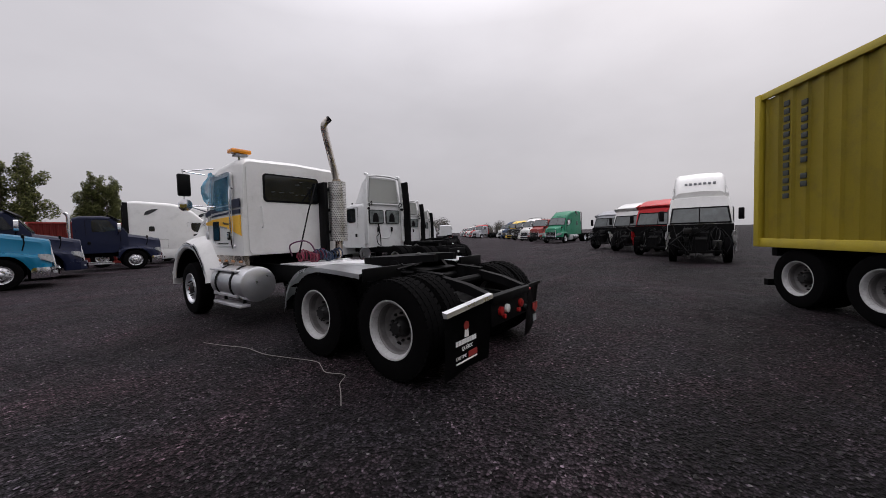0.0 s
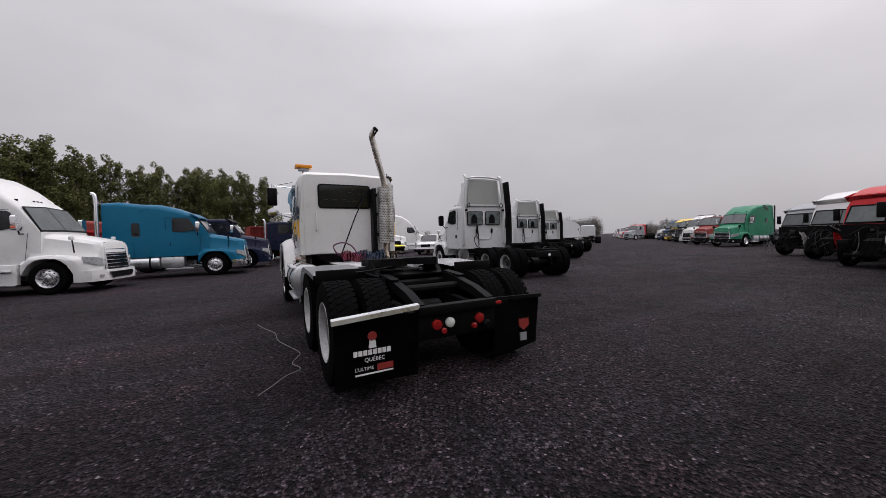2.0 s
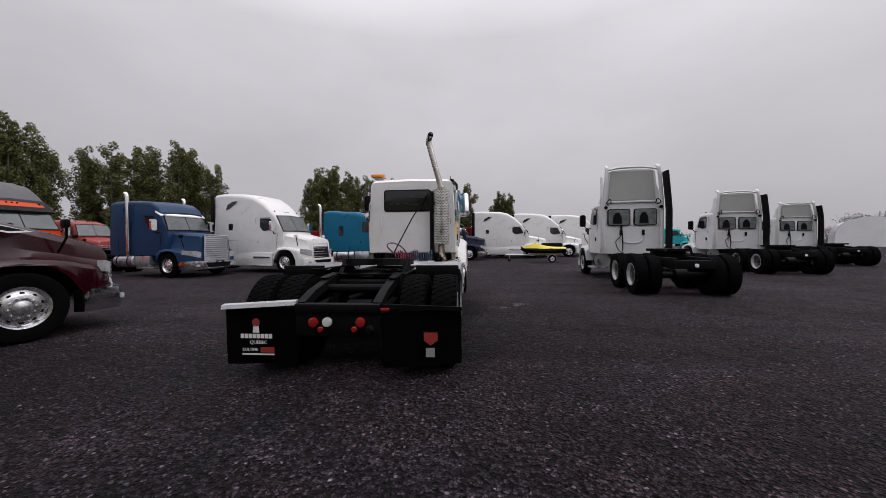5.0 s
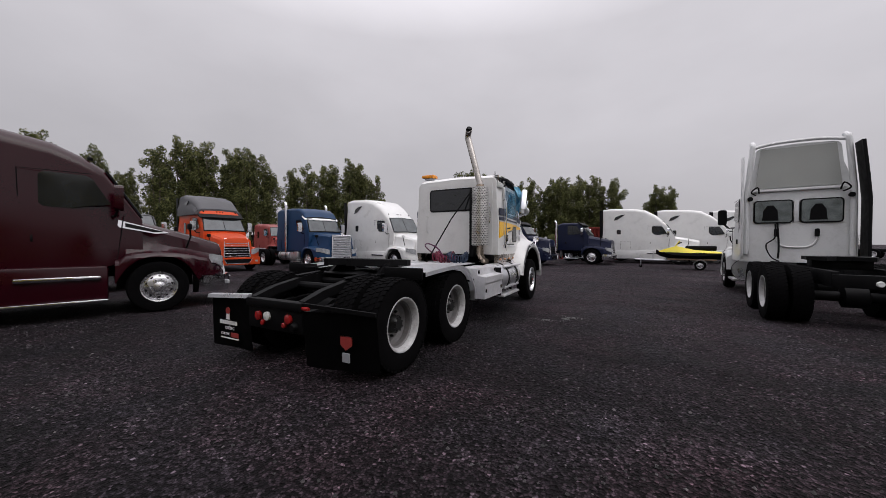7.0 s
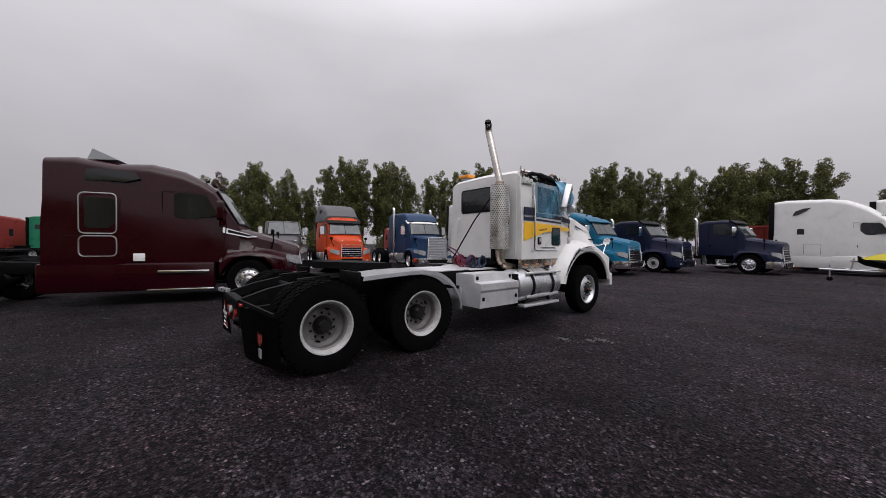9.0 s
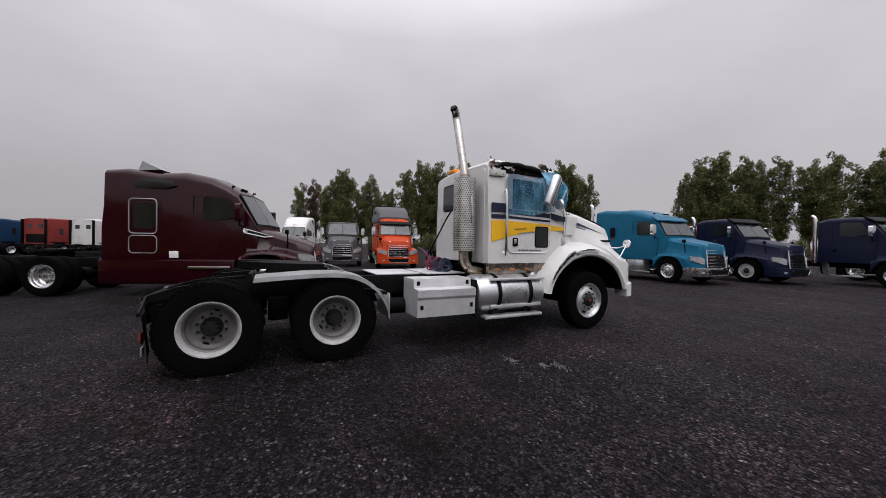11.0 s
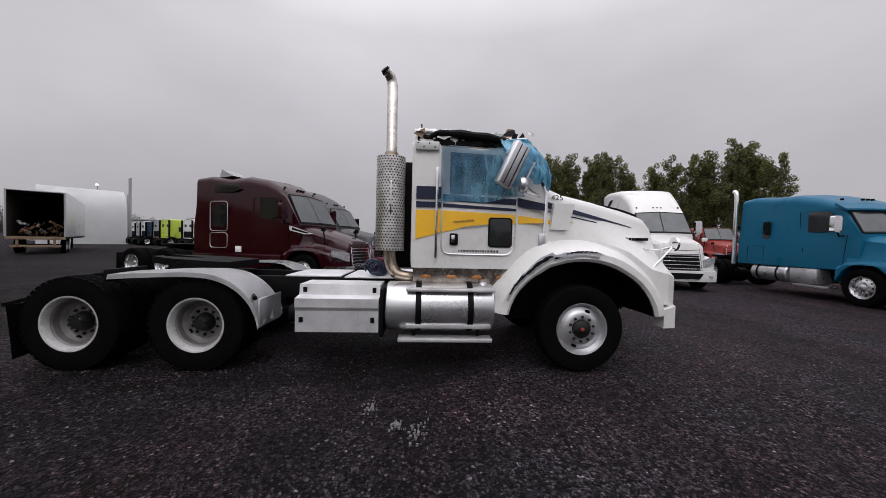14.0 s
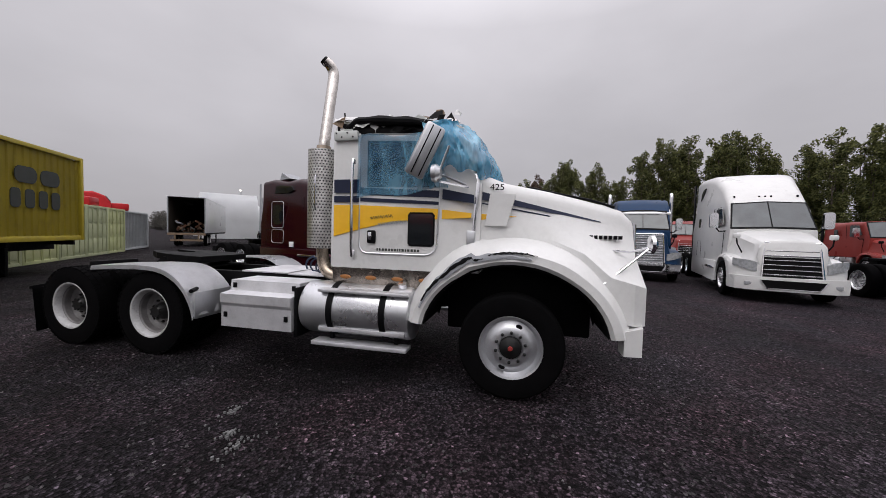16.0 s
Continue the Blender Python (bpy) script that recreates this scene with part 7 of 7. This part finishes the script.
def pickup(m):
    t = thing("pickup_truck", m, "white pickup parked facing the yard", "car")
    body_hull("white", t, [(-3.9, 0.45, 1.15, 0.9, 0.86, 0.08), (-1.7, 0.45, 1.17, 0.92, 0.88, 0.08), (0.9, 0.45, 1.15, 0.92, 0.86, 0.12), (1.2, 0.5, 0.95, 0.85, 0.8, 0.1)], "body")
    body_hull("white", t, [(-2.2, 1.1, 1.6, 0.86, 0.7, 0.12), (-1.9, 1.1, 1.82, 0.86, 0.72, 0.12), (-0.7, 1.1, 1.8, 0.86, 0.7, 0.12), (-0.05, 1.1, 1.2, 0.84, 0.78, 0.05)], "cab")
    part("windscreen", quad_panel([(-0.72, -0.02, 1.22), (0.72, -0.02, 1.22), (0.62, -0.6, 1.74), (-0.62, -0.6, 1.74)], 0.02), "glass", t)
    for s in (-1, 1):
        side_pane([(-0.2, 1.22), (-0.75, 1.7), (-1.9, 1.72), (-2.0, 1.2)], 0.82, s, "glass", t)
        part("headlight", bx(s * 0.62 - 0.16, s * 0.62 + 0.16, 1.1, 1.2, 0.75, 0.92, 0.02), "lens_white", t)
        for y in (0.3, -2.9):
            wheel(t, s * 0.8, y, s, "tyre_rib", "steer", "_alloy", 0, z=0.37, scale=0.72, detail=False)
    part("grille", bx(-0.42, 0.42, 1.12, 1.22, 0.7, 0.92, 0.02), "trim", t)
    part("bumper", bx(-0.9, 0.9, 1.1, 1.32, 0.42, 0.62, 0.05), "chrome", t)


pickup(place(12.0, 24.6, 220))
container(pose(-2.6, 33.0, 0, 0, 0, -82), 5.0, "brick", "rusty red container half hidden behind the parked row", 2.9)
container(pose(-13.0, 24.5, 0, 0, 0, -72), 5.0, "red", "red container half hidden behind the parked row", 2.4)



def jet_ski(m):
    t = thing("jet_ski", m, "yellow and black jet ski with a saddle", "watercraft")
    part("hull", loft_bm([[(-w, y, z0 + 0.25), (-w * 0.5, y, z0), (w * 0.5, y, z0), (w, y, z0 + 0.25), (w * 0.9, y, 0.95), (-w * 0.9, y, 0.95)] for y, w, z0 in ((-1.5, 0.5, 0.6), (-0.5, 0.58, 0.52), (0.6, 0.52, 0.55), (1.3, 0.25, 0.72), (1.5, 0.06, 0.85))]), "trim", t, "black lower hull")
    part("deck", loft_bm([[(-w, y, 0.93), (w, y, 0.93), (w * 0.7, y, z), (-w * 0.7, y, z)] for y, w, z in ((-1.5, 0.5, 1.0), (-0.3, 0.55, 1.1), (0.5, 0.48, 1.3), (1.0, 0.3, 1.15), (1.5, 0.06, 0.97))]), "jet", t, "yellow deck")
    part("saddle", bx(-0.2, 0.2, -1.3, 0.1, 1.05, 1.32, 0.08), "trim", t)
    part("handlebar", bar([(-0.4, 0.3, 1.5), (0, 0.45, 1.42), (0.4, 0.3, 1.5)], 0.03, 8), "trim", t)
    part("windshield", quad_panel([(-0.3, 0.55, 1.28), (0.3, 0.55, 1.28), (0.2, 0.35, 1.6), (-0.2, 0.35, 1.6)], 0.02), "jet", t)


def ski_trailer(m):
    t = thing("boat_trailer", m, "small galvanised boat trailer with a jockey wheel", "trailer")
    part("drawbar", bar([(0, -1.4, 0.45), (0, 2.6, 0.5)], 0.04, 8), "alu", t)
    part("winch_post", bar([(0, 1.7, 0.5), (0, 1.6, 1.0)], 0.03, 8), "alu", t)
    part("jockey_post", bar([(0.1, 2.3, 0.1), (0.1, 2.3, 0.75)], 0.025, 8), "alu", t)
    part("jockey_wheel", lathe_x([(-0.03, 0.02), (-0.03, 0.09), (0.03, 0.09), (0.03, 0.02)], 14, None, 0.1, 2.3, 0.09), "rubber", t)
    for s in (-1, 1):
        part("bunk", bx(s * 0.35 - 0.05, s * 0.35 + 0.05, -1.3, 0.9, 0.52, 0.6, 0.01), "wood", t)
        wheel(t, s * 0.7, -0.6, s, "tyre_rib", "steer", "_alloy", 0, z=0.26, scale=0.5, detail=False)
        part("mudguard", arch(s * 0.6, s * 0.8, -0.6, 0.28, 0.28, 0.3, 10, 170, 10), "alu", t)
    part("axle", bar([(-0.7, -0.6, 0.27), (0.7, -0.6, 0.27)], 0.03, 8), "black", t)


ski_trailer(place(6.28, 20.4, 280))
jet_ski(place(6.28, 20.4, 280))

# ---- small things on the ground ----
rope_pts = [(-1.79, 3.2), (-1.68, 2.8), (-1.55, 2.4), (-1.53, 1.95), (-1.44, 1.6), (-1.31, 1.15), (-1.36, 0.95), (-1.43, 0.75), (-1.36, 0.52), (-1.52, 0.38), (-1.64, 0.2), (-1.79, -0.01)]
ob = part("rope", bar(curve_pts([(x, y, 0.01 + ground_z(x, y)) for x, y in rope_pts], 8), 0.0045, 6), mat("frayed_rope", (0.2, 0.19, 0.18), 0.9, var=0.3, fine=200), None, "frayed pale rope lying on the asphalt")
tagged(ob, category="rope")


def residue(x, y, r, seed):
    rnd = random.Random(seed)
    bm = bmesh.new()
    for k in range(34):
        a, d = rnd.uniform(0, 6.28), abs(rnd.gauss(0, r))
        cx, cy, s = x + d * math.cos(a) * 1.2, y + d * math.sin(a) * 0.6, rnd.uniform(0.004, 0.016)
        prism(bm, [(cx + s * rnd.uniform(0.6, 1) * math.cos(t), cy + s * rnd.uniform(0.6, 1) * math.sin(t)) for t in (0, 1.2, 2.4, 3.7, 5)], "z", ground_z(cx, cy) - 0.01, ground_z(cx, cy) + rnd.uniform(0.012, 0.022))
    ob = part("salt_spill", bm, "salt", None, "white granular spill on the asphalt", smooth=False)
    tagged(ob, category="spill", kind="stuff")


residue(1.99, 3.38, 0.1, 1)
residue(2.44, 3.8, 0.13, 2)
residue(2.33, 3.62, 0.05, 3)


def gravel():
    """Loose stones over the near part of the yard."""
    rnd = random.Random(8)
    vs, fs = [], []
    for k in range(60000):
        x, y = rnd.uniform(-8, 11), rnd.uniform(-8.5, 10)
        # stones gather in drifts between the wheel tracks
        if noise.noise((x * 0.5, y * 0.5, 4.0)) + 0.6 * noise.noise((x * 1.7, y * 1.7, 9.0)) < rnd.uniform(-0.7, 0.35):
            continue
        s = 0.006 + 0.013 * rnd.random() ** 2.5
        z = ground_z(x, y) + 0.012 * noise.noise((x * 0.35, y * 0.35, 0))
        i = len(vs)
        a = rnd.uniform(0, 6.28)
        tall = rnd.uniform(0.5, 1.3)
        for dx, dy, dz in ((1, 0, 0.2), (-0.3, 0.9, 0.3), (-0.8, -0.6, 0.2), (0.1, 0.1, 1.0), (0.5, -0.8, 0.1)):
            vs.append((x + s * (dx * math.cos(a) - dy * math.sin(a)), y + s * (dx * math.sin(a) + dy * math.cos(a)), z + s * dz * tall - 0.001))
        fs += [(i, i + 1, i + 3), (i + 1, i + 2, i + 3), (i + 2, i + 4, i + 3), (i + 4, i, i + 3)]
    me = bpy.data.meshes.new("gravel")
    me.from_pydata(vs, [], fs)
    m = bpy.data.materials.new("gravel_stone")
    m.use_nodes = True
    nt = m.node_tree
    g = nt.nodes.new("ShaderNodeNewGeometry")
    r = nt.nodes.new("ShaderNodeValToRGB")
    r.color_ramp.elements[0].color, r.color_ramp.elements[1].color = (0.006, 0.005, 0.0055, 1), (0.13, 0.12, 0.124, 1)
    for pos, v in ((0.55, 0.016), (0.85, 0.042), (0.96, 0.08)):
        r.color_ramp.elements.new(pos).color = (v, v * 0.88, v * 0.94, 1)
    nt.links.new(g.outputs["Random Per Island"], r.inputs["Fac"])
    nt.links.new(r.outputs[0], nt.nodes["Principled BSDF"].inputs["Base Color"])
    nt.nodes["Principled BSDF"].inputs["Roughness"].default_value = 0.7
    tagged(meshpart("gravel", me, m, smooth=False), "loose dark gravel on the asphalt", "gravel", kind="stuff")


gravel()

# ---- trees ----


def leaf_material(name, dark, light):
    m = bpy.data.materials.new(name)
    m.use_nodes = True
    nt = m.node_tree
    b = nt.nodes["Principled BSDF"]
    g = nt.nodes.new("ShaderNodeNewGeometry")
    r = nt.nodes.new("ShaderNodeValToRGB")
    r.color_ramp.elements[0].color, r.color_ramp.elements[1].color = (*dark, 1), (*light, 1)
    nt.links.new(g.outputs["Random Per Island"], r.inputs["Fac"])
    nt.links.new(r.outputs[0], b.inputs["Base Color"])
    b.inputs["Roughness"].default_value = 0.7
    b.inputs["Specular IOR Level"].default_value = 0.2
    thin = nt.nodes.new("ShaderNodeBsdfTranslucent")
    nt.links.new(r.outputs[0], thin.inputs["Color"])
    both = nt.nodes.new("ShaderNodeMixShader")
    both.inputs["Fac"].default_value = 0.4
    nt.links.new(b.outputs[0], both.inputs[1])
    nt.links.new(thin.outputs[0], both.inputs[2])
    nt.links.new(both.outputs[0], nt.nodes["Material Output"].inputs["Surface"])
    return m


M["leaf"] = leaf_material("poplar_leaves", (0.03, 0.042, 0.016), (0.2, 0.205, 0.075))
# the grey of distant haze is put into these leaves' colour
M["leaf_far"] = leaf_material("hazed_far_leaves", (0.07, 0.066, 0.06), (0.13, 0.125, 0.11))
M["leaf_brown"] = leaf_material("autumn_leaves", (0.06, 0.035, 0.03), (0.13, 0.09, 0.06))


def tree_mesh(seed, h, w, leaves, low=0.2, leaf=(0.1, 0.27)):
    """Short trunk forking into steep limbs; the crown is leaves hung in lumps along them, thick outside and open between."""
    rnd = random.Random(seed)
    bm = bmesh.new()
    lumps = []
    fork = Vector((rnd.uniform(-0.15, 0.15), rnd.uniform(-0.15, 0.15), h * low * 0.75))
    tube(bm, [Vector((0, 0, -0.1)), fork * 0.5, fork], [0.02 * h, 0.016 * h, 0.013 * h], 7)
    count = 7
    for k in range(count):
        a = k * 2.4 + rnd.uniform(-0.4, 0.4)
        reach = w * (0.08 if k == 0 else rnd.uniform(0.3, 0.66))
        top = Vector((reach * math.cos(a), reach * math.sin(a), h * (0.95 if k == 0 else 0.95 - 0.22 * (reach / w) ** 2 - rnd.uniform(0.0, 0.08))))
        mid = fork.lerp(top, 0.45) + Vector((0.3 * reach * math.cos(a), 0.3 * reach * math.sin(a), -0.02 * h))
        path = curve_pts([fork, mid, top], 6)
        tube(bm, path, [0.009 * h * (1 - 0.85 * i / (len(path) - 1)) for i in range(len(path))], 5)
        for j in range(2, len(path)):
            if path[j].z < h * low:
                continue
            f = (path[j].z / h - low) / (1 - low)
            r = w * (0.26 + 0.15 * math.sin(math.pi * min(f + 0.15, 1))) * rnd.uniform(0.7, 1.25)
            side = Vector((rnd.gauss(0, 1), rnd.gauss(0, 1), 0)) * r * 0.7
            e = path[j] + side
            tube(bm, [path[j], e], [0.045, 0.015], 4)
            lumps.append((e, r, rnd.uniform(0.95, 1.3)))
    wood = bpy.data.meshes.new("tree_wood")
    bm.to_mesh(wood)
    bm.free()
    vs, fs = [], []
    for c, r, tall in lumps:
        for _ in range(int(leaves * r * r)):
            u = Vector((rnd.gauss(0, 1), rnd.gauss(0, 1), rnd.gauss(0, 1))).normalized()
            d = r * (0.45 + 0.6 * rnd.random() ** 0.6) * (1 + 0.25 * noise.noise(u * 2.3 + c))
            q = c + Vector((u.x, u.y, u.z * tall)) * d
            if q.z > h:
                q.z = h - 0.3 * rnd.random()
            n = (u + Vector((rnd.gauss(0, 0.6), rnd.gauss(0, 0.6), rnd.gauss(0, 0.6)))).normalized()
            a = n.orthogonal().normalized()
            b = n.cross(a)
            z = rnd.uniform(*leaf)
            i = len(vs)
            vs += [q + a * z, q + b * z * 0.65, q - a * z, q - b * z * 0.65]
            fs.append((i, i + 1, i + 2, i + 3))
    crown = bpy.data.meshes.new("tree_crown")
    crown.from_pydata([tuple(v) for v in vs], [], fs)
    return wood, crown


TREES = [tree_mesh(s, h, w, 165, 0.17, (0.12, 0.26)) for s, h, w in ((1, 23.6, 3.1), (2, 22.8, 2.7), (3, 23.4, 3.2), (4, 22.3, 2.9), (6, 23.0, 2.6))]
BUSH = tree_mesh(9, 9, 4.2, 22, 0.06, (0.16, 0.32))
BARE = tree_mesh(12, 12, 3.6, 3, 0.15, (0.1, 0.25))
HAZY = tree_mesh(14, 11, 4.2, 10, 0.08, (0.14, 0.3))


CROWNS = {}


def tree(x, y, meshes, size, turn, leaf="leaf", label="tall poplar with dense dark green leaves"):
    t = thing("tree", pose(x, y, ground_z(x, y), 0, 0, turn) @ Matrix.Scale(size, 4), label, "tree", "trees at the yard's edge")
    meshpart("trunk", meshes[0], "bark", t)
    key = (meshes[1].name, leaf)
    if key not in CROWNS:
        CROWNS[key] = meshes[1].copy()
        CROWNS[key].materials.append(M[leaf])
    meshpart("crown", CROWNS[key], None, t, smooth=False)
    return t


rnd = random.Random(21)
# clusters by compass direction, seen from the yard's middle: from, to, distance, number, size
for a0, a1, dist, count, size in ((-86.5, -70.8, 90, 9, 0.84), (-69.4, -55.0, 90, 8, 1.03), (-52.8, -38.6, 92, 7, 1.02), (-27.6, -17.0, 92, 7, 0.95), (-15.6, 0.2, 94, 10, 0.88), (3.4, 7.6, 96, 3, 0.76)):
    for k in range(count):
        a = radians(a0 + (a1 - a0) * (k + 0.5) / count + rnd.uniform(-0.5, 0.5))
        d = dist + rnd.uniform(-4, 5)
        dome = 1 - 0.14 * abs((k + 0.5) / count * 2 - 1) ** 2
        tree(1 + d * math.sin(a), d * math.cos(a), TREES[(k * 2 + count) % 5], size * dome * rnd.uniform(0.9, 1.06), rnd.uniform(0, 360), "leaf_brown" if a0 < -86 and k == 1 else "leaf")
for k in range(30):
    a = radians(-84 + 88 * k / 29)
    tree(1 + 84 * math.sin(a) + rnd.uniform(-3, 3), 84 * math.cos(a) + rnd.uniform(-3, 3), BUSH, rnd.uniform(0.3, 0.55), rnd.uniform(0, 360), label="low dark hedge tree behind the yard")
for k in range(30):
    d = 150 + k * 7.5
    tree(15.6 + d * 0.785 + 14 + rnd.uniform(-6, 10), -2.9 + d * 0.6 - 12 + rnd.uniform(-8, 6), BARE if k % 3 else HAZY, rnd.uniform(0.4, 0.75), rnd.uniform(0, 360), "leaf_far", label="half-bare grey tree along the lane")
for k in range(20):
    tree(200 + rnd.uniform(-25, 40) - k * 6.5, 190 + rnd.uniform(-10, 20) + k * 2.5, HAZY if k % 2 else BARE, rnd.uniform(0.5, 0.8), rnd.uniform(0, 360), "leaf_far", label="distant grey tree on the horizon")
for k in range(60):
    tree(-190 + rnd.uniform(-14, 14) + k * 1.7, -40 - k * 3.4 + rnd.uniform(-12, 12), BUSH if k % 3 else HAZY, rnd.uniform(0.5, 1.0), rnd.uniform(0, 360), "leaf_far", label="distant grey tree on the horizon")

# the end of the lane: an arched shelter and grey trees
shelter(pose(83, 76, 0, 0, 0, 140), 9, 5.5, 14, "pale arched fabric shelter far down the lane")
for k in range(22):
    a = radians(rnd.uniform(45.5, 53))
    d = rnd.uniform(170, 240)
    tree(d * math.sin(a), d * math.cos(a), HAZY if k % 3 else BARE, rnd.uniform(0.7, 1.0), rnd.uniform(0, 360), "leaf_far", label="distant grey tree at the end of the lane")
